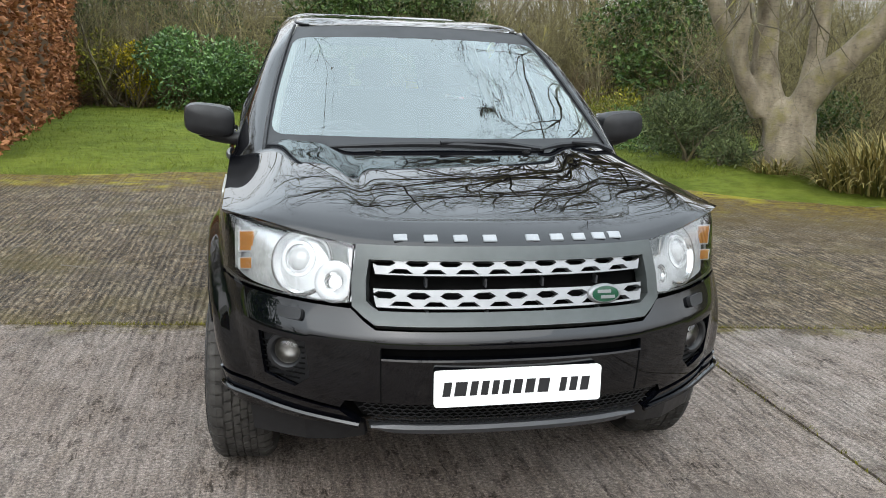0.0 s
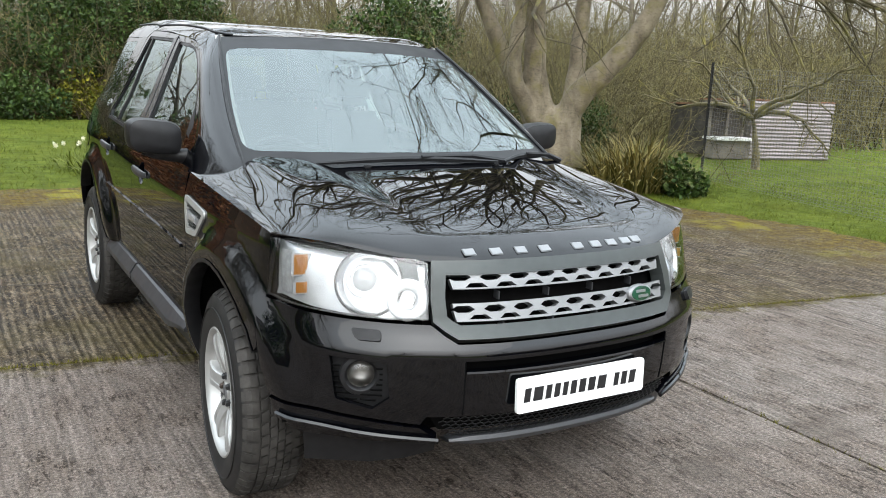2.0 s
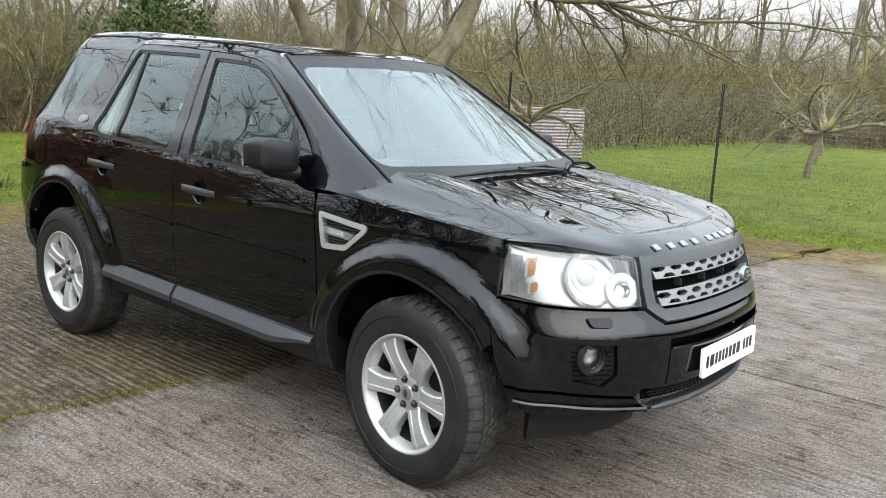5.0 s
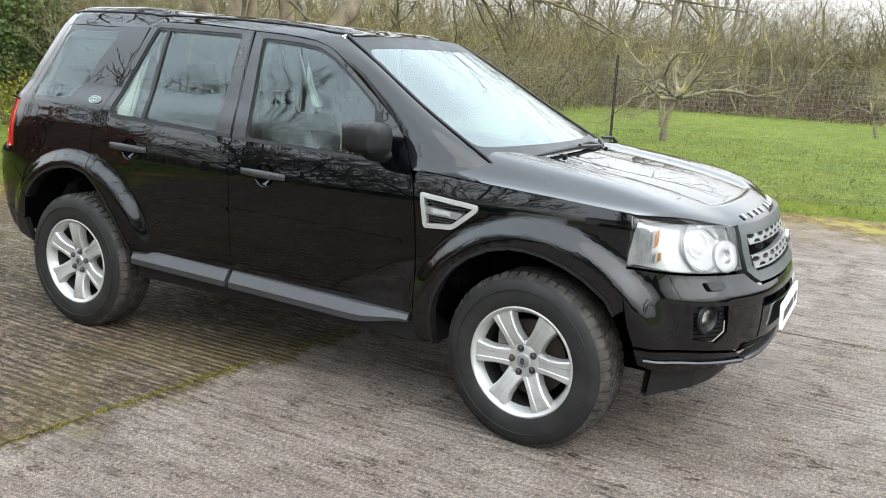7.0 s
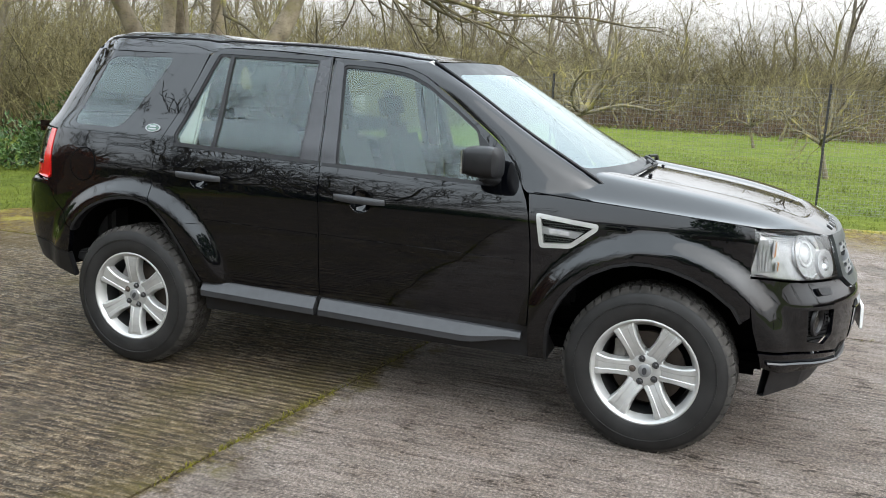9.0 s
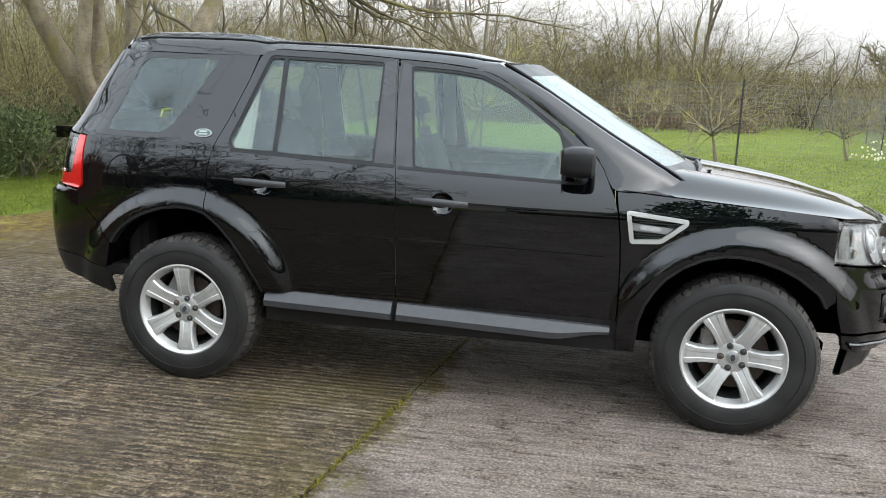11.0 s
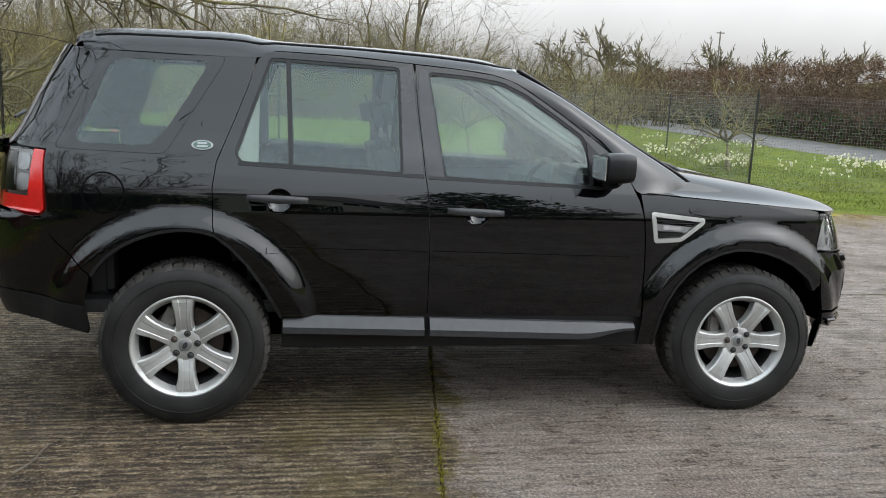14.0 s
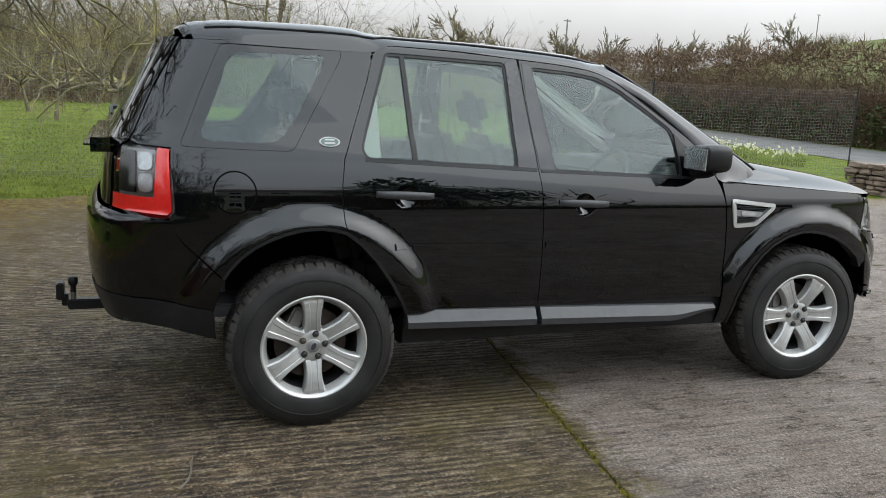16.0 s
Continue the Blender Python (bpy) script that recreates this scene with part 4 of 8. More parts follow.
def hull(u, z):
    """The outer skin on the right-hand flank, round nose and tail."""
    s = 1.0
    if u < 0:
        u, s = -u, -1.0
    if u > U_END:
        u, s = 2 * U_END - u, -1.0
    x, y = float(np.interp(u, PU, PX)), float(np.interp(u, PU, PY))
    # the shoulder below the glass climbs towards the tail
    zs = z - 0.045 * step01(y, -0.5, 1.3) * step01(z, 0.96, 1.06) * step01(z, 1.32, 1.17)
    k = BODY(zs) / 0.893
    wf = step01(y, -1.62, -2.02)
    wr = step01(y, 1.55, 2.08)
    k = k * (1 - max(wf, 0.0)) + wf * (0.55 * k + 0.45)
    y += wf * NOSE(z) - wr * TAIL(z)
    x *= k
    if -1.95 < y < 1.98:
        for cy, cz in ARCHES:
            r = math.hypot(y - cy, z - cz)
            if 0.3 < r < 0.75:
                a = math.atan2(z - cz, abs(y - cy))
                x -= 0.046 * step01(r, 0.615, 0.515) * step01(a, -0.35, 0.55)
    return Vector((x * s, y, z))


def hull_left(u, z):
    p = hull(u, z)
    return Vector((-p.x, p.y, p.z))


def length_at(y, z):
    """Length along the outline at which the skin passes y at the height z."""
    lo, hi = 0.0, U_END
    if abs(y) < 1.5:
        return uy(y)
    for _ in range(22):
        mid = (lo + hi) / 2
        lo, hi = (mid, hi) if hull(mid, z).y < y else (lo, mid)
    return lo


def flank(pts):
    """Side outline: (y, z) to (length, z)."""
    return [(length_at(y, z), z) for y, z in pts]


car = thing("car", Matrix(), "black four-wheel-drive car parked on the concrete yard", "car")

FD_FRONT = [(0.313, 1.634), (0.106, 1.621), (-0.058, 1.602), (-0.13, 1.584), (-0.181, 1.563), (-0.3, 1.489), (-0.46, 1.378), (-0.56, 1.308), (-0.619, 1.260), (-0.662, 1.215), (-0.692, 1.170), (-0.726, 1.1),
            (-0.752, 1.048), (-0.77, 0.984), (-0.785, 0.877), (-0.794, 0.739), (-0.797, 0.54), (-0.794, 0.485)]
B_LINE = [(0.247, 0.487), (0.249, 0.606), (0.250, 0.765), (0.256, 0.946), (0.265, 1.07), (0.277, 1.149), (0.287, 1.267), (0.304, 1.441), (0.3165, 1.634)]
FRONT_DOOR = FD_FRONT + B_LINE[:-1]
C_LINE = [(0.94, 1.663), (0.996, 1.655), (1.029, 1.623), (1.066, 1.51), (1.126, 1.351), (1.197, 1.172), (1.212, 1.066), (1.208, 0.912), (1.198, 0.868)]
ARCH_R = [(1.130, 0.815), (1.060, 0.740), (0.989, 0.640), (0.935, 0.545), (0.908, 0.490)]
REAR_DOOR = C_LINE + ARCH_R + B_LINE[:-1] + [(0.321, 1.636), (0.66, 1.656)]
WIN_F = rounded([(0.245, 1.591), (0.026, 1.577), (-0.097, 1.559), (-0.204, 1.512), (-0.337, 1.426), (-0.478, 1.327), (-0.503, 1.251), (-0.517, 1.112), (0.180, 1.138)], 0.02)
WIN_R = rounded([(0.967, 1.621), (0.397, 1.605), (0.388, 1.151), (1.09, 1.181), (1.110, 1.215), (1.066, 1.341)], 0.015)
QUARTER = [(1.034, 1.632), (1.31, 1.637), (1.548, 1.643), (1.845, 1.645), (1.965, 1.432), (2.062, 1.225), (2.03, 1.211), (1.905, 1.203), (1.909, 1.155), (1.922, 0.929), (1.918, 0.917),
           (1.906, 0.882), (1.866, 0.823), (1.79, 0.752), (1.715, 0.683), (1.690, 0.722), (1.646, 0.770), (1.590, 0.812), (1.531, 0.843), (1.470, 0.866), (1.416, 0.880), (1.36, 0.888), (1.30, 0.889),
           (1.25, 0.882), (1.200, 0.868), (1.208, 0.912), (1.212, 1.066), (1.197, 1.172), (1.126, 1.351), (1.066, 1.51)]
WIN_Q_FRIT = rounded([(1.691, 1.634), (1.176, 1.634), (1.176, 1.598), (1.305, 1.38), (1.415, 1.198), (1.875, 1.210)], 0.03)
WIN_Q = rounded([(1.655, 1.600), (1.252, 1.604), (1.262, 1.560), (1.37, 1.372), (1.465, 1.232), (1.80, 1.236)], 0.06)
WING = [(-0.757, 1.086), (-0.938, 1.071), (-1.16, 1.058), (-1.38, 1.043), (-1.60, 1.030), (-1.727, 1.021), (-1.720, 0.95), (-1.706, 0.854), (-1.706, 0.80), (-1.712, 0.72), (-1.722, 0.655), (-1.690, 0.630), (-1.652, 0.690),
        (-1.560, 0.757), (-1.48, 0.795), (-1.393, 0.822), (-1.31, 0.834), (-1.237, 0.833), (-1.15, 0.812), (-1.064, 0.769), (-0.995, 0.712), (-0.943, 0.645), (-0.905, 0.57), (-0.884, 0.49), (-0.878, 0.40), (-0.876, 0.335),
        (-0.800, 0.335), (-0.799, 0.54), (-0.796, 0.739), (-0.787, 0.877), (-0.772, 0.984)]
VENT = rounded([(-0.804, 0.999), (-1.079, 0.973), (-1.079, 0.947), (-0.969, 0.859), (-0.830, 0.850)], 0.018)
TAILLAMP = [(1.906, 1.200), (2.03, 1.208), (2.09, 1.206), (2.125, 1.15), (2.140, 0.945), (1.922, 0.932), (1.911, 1.155)]


def shrunk(poly, g):
    return inset(poly, g)


def recess_ring(y0, z0):
    return [(y0 + 0.125 + 0.058 * math.cos(a), z0 - 0.004 + 0.054 * math.sin(a)) for a in np.linspace(0, 2 * math.pi, 29)[:-1]]


def door(name, outline, window, surf, side, grip):
    d = panel(name, flank(outline), surf, PAINT, car, [flank(inset(window, -0.012)), flank(recess_ring(*grip))], label="gloss black door", depth=0.006, step=0.022)
    panel("window_seal", flank(inset(window, -0.0125)), surf, PLASTIC, d, [flank(window)], off=-0.004, gap=0, depth=0.03, label="black rubber window seal")
    panel("window_pane", flank(window), surf, GLASS, d, off=-0.010, gap=0.0, depth=0.0, step=0.06, label="tinted door glass").visible_shadow = False
    panel("door_lining", flank(inset([p for p in outline if p[1] < 1.12], 0.03)), surf, DASH, d, off=-0.075, gap=0, depth=0.0, step=0.09, label="dark inner door lining")
    return d


def handle(y0, z0, surf, parent, side):
    """A pull handle over a round recess."""
    bm = bmesh.new()
    n = 12
    rings = []
    for i in range(n + 1):
        t = i / n
        y = y0 + 0.265 * t
        p = surf(uy(y), z0 + 0.008 * t)
        out = 0.006 + 0.022 * math.sin(math.pi * min(1, max(0, t * 1.0))) ** 0.35
        h = 0.019 * (0.75 + 0.25 * math.sin(math.pi * t))
        q = Vector((side * out, 0, 0))
        rings.append([bm.verts.new(p + q * k + Vector((0, 0, h * m))) for k, m in ((0.45, -0.95), (0.9, -0.9), (1.12, -0.4), (1.12, 0.4), (0.9, 0.9), (0.45, 0.95))])
    for a, b in zip(rings, rings[1:]):
        for k in range(6):
            bm.faces.new((a[k], a[(k + 1) % 6], b[(k + 1) % 6], b[k]))
    bm.faces.new(rings[0])
    bm.faces.new(rings[-1])
    part("handle", bm, GREYPLASTIC, parent, "satin grey pull handle", True)
    yc = y0 + 0.125
    ring = recess_ring(y0, z0)

    def bowl(u, z):
        p = surf(u, z)
        y = p.y
        r = math.hypot((y - yc) / 0.058, (z - z0 + 0.004) / 0.054)
        return p + Vector((-side * 0.036 * (1 - min(1, r) ** 2), 0, 0))
    panel("handle_recess", flank(ring), bowl, PAINT, parent, depth=0, gap=0, off=-0.0006, step=0.012, label="scooped gloss black handle recess")


def flank_parts(surf, side):
    fd = door("front_door", FRONT_DOOR, WIN_F, surf, side, (-0.089, 0.978))
    rd = door("rear_door", REAR_DOOR, WIN_R, surf, side, (0.801, 1.018))
    handle(-0.089, 0.978, surf, fd, side)
    handle(0.801, 1.018, surf, rd, side)
    # satin pillar covers beside the middle post, quarter-light bar
    panel("pillar_trim", flank([(0.300, 1.628), (0.252, 1.604), (0.186, 1.130), (0.268, 1.134), (0.284, 1.267), (0.300, 1.441)]), surf, TRIM, fd, off=0.002, gap=0.002, depth=0.004, label="satin black pillar trim")
    panel("pillar_trim", flank([(0.388, 1.618), (0.327, 1.630), (0.313, 1.441), (0.294, 1.267), (0.283, 1.139), (0.380, 1.142)]), surf, TRIM, rd, off=0.002, gap=0.002, depth=0.004, label="satin black pillar trim")
    panel("window_bar", flank([(0.905, 1.621), (0.884, 1.621), (0.866, 1.168), (0.888, 1.170)]), surf, PLASTIC, rd, off=-0.002, gap=0, depth=0.02, label="black quarter-light bar")
    for dr, a, b, z0, z1 in ((fd, -0.60, 0.262, 1.107, 1.136), (rd, 0.282, 1.105, 1.139, 1.176)):
        panel("waist_strip", flank([(a, z0), (b, z1), (b, z1 - 0.014), (a, z0 - 0.014)]), surf, PLASTIC, dr, off=0.003, gap=0, depth=0.008, label="black waist strip under the glass")
    # rubbing strips low on the doors
    for dr, a, b, z0, z1 in ((fd, -0.72, 0.235, 0.772, 0.786), (rd, 0.262, 0.98, 0.786, 0.797)):
        panel("rubbing_strip", flank([(a, z0 + 0.010), (b, z1 + 0.013), (b, z1 - 0.013), (a, z0 - 0.006)]), surf, PAINT, dr, off=0.007, gap=0, depth=0.01, label="slim body-coloured rubbing strip")
    q = panel("rear_quarter", flank(QUARTER), surf, PAINT, car, [flank(WIN_Q_FRIT)], label="gloss black rear quarter panel", step=0.022)
    panel("quarter_window_border", flank(WIN_Q_FRIT), surf, PAINT, q, [flank(WIN_Q)], off=-0.001, gap=0.002, depth=0.01, label="black glazed window border")
    panel("quarter_window", flank(WIN_Q), surf, GLASS, q, off=-0.002, gap=0, depth=0, step=0.06, label="tinted quarter window glass").visible_shadow = False
    fc = [(1.661 + 0.082 * math.cos(a), 1.031 + 0.082 * math.sin(a)) for a in np.linspace(0, 2 * math.pi, 41)[:-1]]
    panel("filler_flap_gap", flank([(1.661 + 0.089 * math.cos(a), 1.031 + 0.089 * math.sin(a)) for a in np.linspace(0, 2 * math.pi, 41)[:-1]]), surf, VOID, q, off=0.0006, gap=0, depth=0, step=0.03)
    panel("filler_flap", flank(fc), surf, PAINT, q, off=0.0022, gap=0, depth=0.002, step=0.03, label="round gloss black filler flap")
    badge_at(surf, q, 1.258, 1.240, 0.046, 0.020, side)
    w = panel("front_wing", flank(WING), surf, PAINT, car, [flank(inset(VENT, 0.004))], label="gloss black front wing", step=0.022)
    vent(surf, w)
    # lips round the wheel openings
    for (cy, cz), pts, owner in ((ARCHES[0], [p for p in WING if p[1] < 0.84 and p[1] > 0.33 and p[0] < -0.87 and p[0] > -1.695], w),
                                 (ARCHES[1], [p for p in QUARTER if p[1] < 0.895 and p[0] < 1.72 and p[0] > 1.19][:12] + ARCH_R, q)):
        line = sorted(set(pts), key=lambda p: math.atan2(p[1] - cz, p[0] - cy))
        bm = bmesh.new()
        a = [surf(uy(y), z) for y, z in resample(line, 0.03, False)]
        rows = []
        for p in a:
            d = Vector((0, p.y - cy, p.z - cz)).normalized()
            rows.append([bm.verts.new(p + d * 0.004 + Vector((side * 0.003, 0, 0))), bm.verts.new(p - d * 0.010 + Vector((side * 0.003, 0, 0))), bm.verts.new(p - d * 0.014 - Vector((side * 0.02, 0, 0))), bm.verts.new(p - d * 0.004 - Vector((side * 0.06, 0, 0)))])
        for r0, r1 in zip(rows, rows[1:]):
            for k in range(3):
                bm.faces.new((r0[k], r0[k + 1], r1[k + 1], r1[k]))
        part("arch_lip", bm, PLASTIC, owner, "black wheel arch lip", True)
        # inner liner, near-black for the shade inside the arch
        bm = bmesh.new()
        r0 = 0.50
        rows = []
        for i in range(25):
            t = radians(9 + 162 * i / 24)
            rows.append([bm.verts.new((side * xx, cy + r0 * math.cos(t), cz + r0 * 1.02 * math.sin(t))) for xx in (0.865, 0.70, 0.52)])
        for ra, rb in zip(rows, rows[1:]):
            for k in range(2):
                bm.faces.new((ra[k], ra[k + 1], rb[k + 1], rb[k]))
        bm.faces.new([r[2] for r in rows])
        part("arch_liner", bm, VOID, owner, "arch liner, the shade inside the arch put into its near-black colour", True)
    # sill with step mouldings
    bm = bmesh.new()
    sec = [(0.868, 0.500), (0.874, 0.492), (0.862, 0.415), (0.850, 0.335), (0.80, 0.318), (0.60, 0.318)]
    rows = [[bm.verts.new((side * x, y, z)) for x, z in sec] for y in (-0.872, -0.4, 0, 0.5, 0.912)]
    for ra, rb in zip(rows, rows[1:]):
        for k in range(len(sec) - 1):
            bm.faces.new((ra[k], ra[k + 1], rb[k + 1], rb[k]))
    for r in (rows[0], rows[-1]):
        bm.faces.new(r)
    sill = part("sill", bm, PLASTIC, car, "satin black plastic sill", True)
    for y0, y1, z0, z1 in ((0.905, 0.262, 0.508, 0.492), (0.236, -0.77, 0.492, 0.462)):
        bm = bmesh.new()
        rows = []
        n = 18
        for i in range(n + 1):
            t = i / n
            y, zt = y0 + (y1 - y0) * t, z0 + (z1 - z0) * t
            k = 1.0
            if y1 < -0.5:
                k = 1 - 0.72 * step01(t, 0.72, 1.0)
            h = 0.068 * k + 0.010
            rows.append([bm.verts.new((side * x, y, z)) for x, z in ((0.868, zt - 0.006), (0.884, zt - 0.012), (0.914 - 0.02 * (1 - k), zt - 0.012 - h * 0.62), (0.912 - 0.02 * (1 - k), zt - h - 0.012), (0.868, zt - h - 0.022))])
        for ra, rb in zip(rows, rows[1:]):
            for k in range(4):
                bm.faces.new((ra[k], ra[k + 1], rb[k + 1], rb[k]))
        bm.faces.new(rows[0])
        bm.faces.new(rows[-1])
        part("step_moulding", bm, GREYPLASTIC, sill, "dark grey sloping step moulding")


def badge_at(surf, parent, y, z, a, b, side):
    """A small oval badge: silver rim, green field."""
    def oval(k):
        return flank([(y + a * k * math.cos(t), z + b * k * math.sin(t)) for t in np.linspace(0, 2 * math.pi, 29)[:-1]])
    rim = panel("badge", oval(1.0), surf, SATINSILVER, parent, off=0.005, gap=0, depth=0.006, step=0.02, label="small oval silver and green badge")
    panel("badge_field", oval(0.82), surf, BADGEGREEN, rim, off=0.0062, gap=0, depth=0.001, step=0.02)
    for dz, w in ((0.35, 0.45), (-0.3, 0.5)):
        panel("badge_mark", flank([(y - a * w, z + b * (dz + 0.16)), (y + a * w, z + b * (dz + 0.16)), (y + a * w, z + b * (dz - 0.16)), (y - a * w, z + b * (dz - 0.16))]), surf, SATINSILVER, rim, off=0.0072, gap=0, depth=0.001, step=0.02)


def vent(surf, parent):
    """Side vent: silver frame, two meshes and a plain silver bar."""
    inner = inset(VENT, 0.020)
    fr = panel("side_vent", flank(VENT), surf, ALLOY, parent, [flank(inner)], off=0.008, gap=0, depth=0.03, label="silver side vent with black mesh")
    # near-black sheet for the shade behind the vent mesh
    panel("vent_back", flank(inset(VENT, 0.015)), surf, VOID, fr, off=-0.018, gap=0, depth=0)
    bar = [(-0.830, 0.944), (-1.015, 0.930), (-0.985, 0.903), (-0.838, 0.912)]
    panel("vent_bar", flank(bar), surf, SATINSILVER, fr, off=0.004, gap=0, depth=0.02)
    panel("vent_marker", flank([(-0.868, 0.938), (-0.958, 0.931), (-0.958, 0.912), (-0.868, 0.917)]), surf, LAMPWHITE, fr, off=0.008, gap=0, depth=0.006, label="pale side repeater lamp")
    bm = bmesh.new()
    for j in range(-2, 16):
        for i in range(26):
            yy, zz = -0.815 - 0.0125 * i - (0.00625 if j % 2 else 0), 0.862 + 0.0105 * j
            seg = [(yy, zz), (yy - 0.00625, zz + 0.0052), (yy - 0.0125, zz)]
            if not all(inside(inner, *s) for s in seg) or inside(inset(bar, -0.004), yy, zz):
                continue
            tube(bm, [surf(uy(s[0]), s[1]) + Vector((-0.001 if surf is hull else 0.001, 0, 0)) for s in seg], 0.0021, 4, False)
    tagged(part("vent_mesh", bm, GRILLEGREY, fr, "dark grey diamond mesh"), kind="stuff")


flank_parts(hull, -1)
flank_parts(hull_left, 1)

# ---- roof, pillars, windscreen, bonnet ----
ROOFLINE = smooth_curve([(-0.34, 1.600), (-0.28, 1.634), (-0.20, 1.655), (-0.08, 1.672), (0.05, 1.684), (0.26, 1.698), (0.53, 1.708), (0.90, 1.714), (1.02, 1.722), (1.10, 1.738), (1.27, 1.744), (1.56, 1.741), (1.80, 1.732), (1.90, 1.718)])
DOOR_TOP = smooth_curve([(-0.30, 1.489), (-0.181, 1.565), (-0.13, 1.586), (-0.058, 1.604), (0.106, 1.623), (0.313, 1.637), (0.66, 1.659), (0.94, 1.664), (1.034, 1.630), (1.10, 1.628), (1.31, 1.629), (1.55, 1.633), (1.80, 1.636), (1.90, 1.625)])
# windscreen's side edge: height -> (half-width, y)
SCREEN_X = smooth_curve([(1.10, 0.735), (1.18, 0.722), (1.32, 0.690), (1.49, 0.634), (1.57, 0.602), (1.63, 0.572)])
SCREEN_Y = smooth_curve([(1.10, -1.09), (1.14, -1.035), (1.18, -0.965), (1.32, -0.715), (1.49, -0.435), (1.57, -0.300), (1.63, -0.19)])


def screen(a, b):
    """Windscreen: a from -1 to 1 across, b from 0 to 1 up."""
    z = 1.10 + 0.525 * b
    x, y = SCREEN_X(z), SCREEN_Y(z)
    bow = (1 - abs(a) ** 2.2)
    return Vector((x * a, y - (0.165 - 0.045 * b) * bow, z + 0.018 * bow * b))


frit = rounded([(-0.982, 0.165), (0.982, 0.165), (0.968, 0.90), (-0.968, 0.90)], 0.08, 6)
ws = panel("windscreen", frit, screen, WINDSCREEN, car, gap=0, depth=0, step=0.07, label="curved windscreen reflecting the sky")
ws.visible_shadow = False


panel("screen_border", [(-1, 0), (1, 0), (1, 1), (-1, 1)], screen, SCREENBORDER, ws, [frit], gap=0, depth=0, step=0.06, label="black printed screen border")


def roof_point(a, b):
    """Roof: a from -1 to 1 across, b its place along y from 0 to 1."""
    y0 = -0.19 - 0.125 * (1 - abs(a) ** 2.2)
    y = y0 + (1.79 + 0.045 * (1 - abs(a) ** 4) - y0) * b
    ze, zc = DOOR_TOP(max(y, -0.16)), ROOFLINE(y)
    fore = min(1.0, max(0.0, (-0.06 - y) / 0.13))
    if fore > 0:
        ze = 1.602 + 0.028 * fore
    xe = BODY(min(ze, 1.664)) + 0.001
    if y > 1.3:
        xe = abs(hull(length_at(min(y, 1.84), min(ze, 1.645)), min(ze, 1.645)).x) + 0.004
    if fore > 0:
        xe = BODY(1.602) + 0.001 + (0.571 - BODY(1.602)) * fore
    t = abs(a)
    rise = 1 - (1 - min(1, (1 - t) / 0.36)) ** 3.0
    x = xe * a * (1 - 0.02 * (1 - t))
    z = ze + (zc - ze) * rise
    bow = 1 - t ** 2.2
    k = step01(y, y0, y0 + 0.22)
    k += (1 - k) * t ** 12
    z = 1.628 + 0.018 * bow + (z - 1.628 - 0.018 * bow) * k
    if b > 0.9:
        z -= 0.012 * ((b - 0.9) / 0.1) ** 2
    return Vector((x, y, z))


def roof_grid(a, b):
    t = 2 * a - 1
    t = math.copysign(1 - (1 - abs(t)) ** 1.6, t)
    return roof_point(t, b)


sheet("roof", roof_grid, 49, 60, PAINT, car, "gloss black stepped roof")
for s in (-1, 1):
    bm = bmesh.new()
    pts = [roof_point(s * 0.885, b) + Vector((0, 0, 0.001)) for b in np.linspace(0.02, 0.97, 40)]
    tube(bm, pts, 0.006, 6)
    part("roof_strip", bm, PLASTIC, car, "black roof channel strip")
    # front pillar
    rows = []
    zs = [1.092, 1.13, 1.17, 1.215, 1.26, 1.308, 1.378, 1.44, 1.489, 1.53, 1.563, 1.59, 1.602]
    gy = smooth_curve([(1.092, -0.735), (1.10, -0.728), (1.17, -0.694), (1.215, -0.664), (1.26, -0.621), (1.308, -0.562), (1.378, -0.462), (1.489, -0.302), (1.563, -0.183), (1.584, -0.132), (1.602, -0.060)])
    bm = bmesh.new()
    for z in zs:
        y = gy(z)
        g = Vector((s * (BODY(z) - 0.0), y, z))
        zz = min(1.63, z + 0.028 * step01(z, 1.45, 1.602))
        e = Vector((s * SCREEN_X(zz), SCREEN_Y(zz), zz))
        n = Vector((s * 0.75, -0.45, 0.45)).normalized()
        row = []
        for k in range(9):
            t = k / 8
            bulge = 0.030 * (4 * t * (1 - t)) ** 0.7 * (1 - 0.9 * step01(z, 1.47, 1.602))
            row.append(bm.verts.new(g + (e - g) * t + n * (bulge + 0.002)))
        rows.append(row)
    for r0, r1 in zip(rows, rows[1:]):
        for k in range(8):
            bm.faces.new((r0[k], r0[k + 1], r1[k + 1], r1[k]))
    low = [bm.verts.new((s * x, y, z)) for x, y, z in ((0.872, -0.755, 1.083), (0.872, -0.81, 1.080), (0.866, -0.86, 1.078), (0.850, -0.90, 1.076), (0.832, -0.935, 1.077), (0.815, -0.958, 1.082), (0.795, -0.985, 1.090), (0.77, -1.02, 1.096), (0.735, -1.09, 1.10))]
    for k in range(8):
        bm.faces.new((low[k], low[k + 1], rows[0][k + 1], rows[0][k]))
    part("front_pillar", bm, PAINT, car, "gloss black windscreen pillar", True)
    bm = bmesh.new()
    tube(bm, [Vector((s * (SCREEN_X(z) + 0.004), SCREEN_Y(z) - 0.004, z + 0.004)) for z in np.linspace(1.10, 1.63, 24)], 0.007, 6)
    part("screen_seal", bm, PLASTIC, car, "black windscreen side seal")

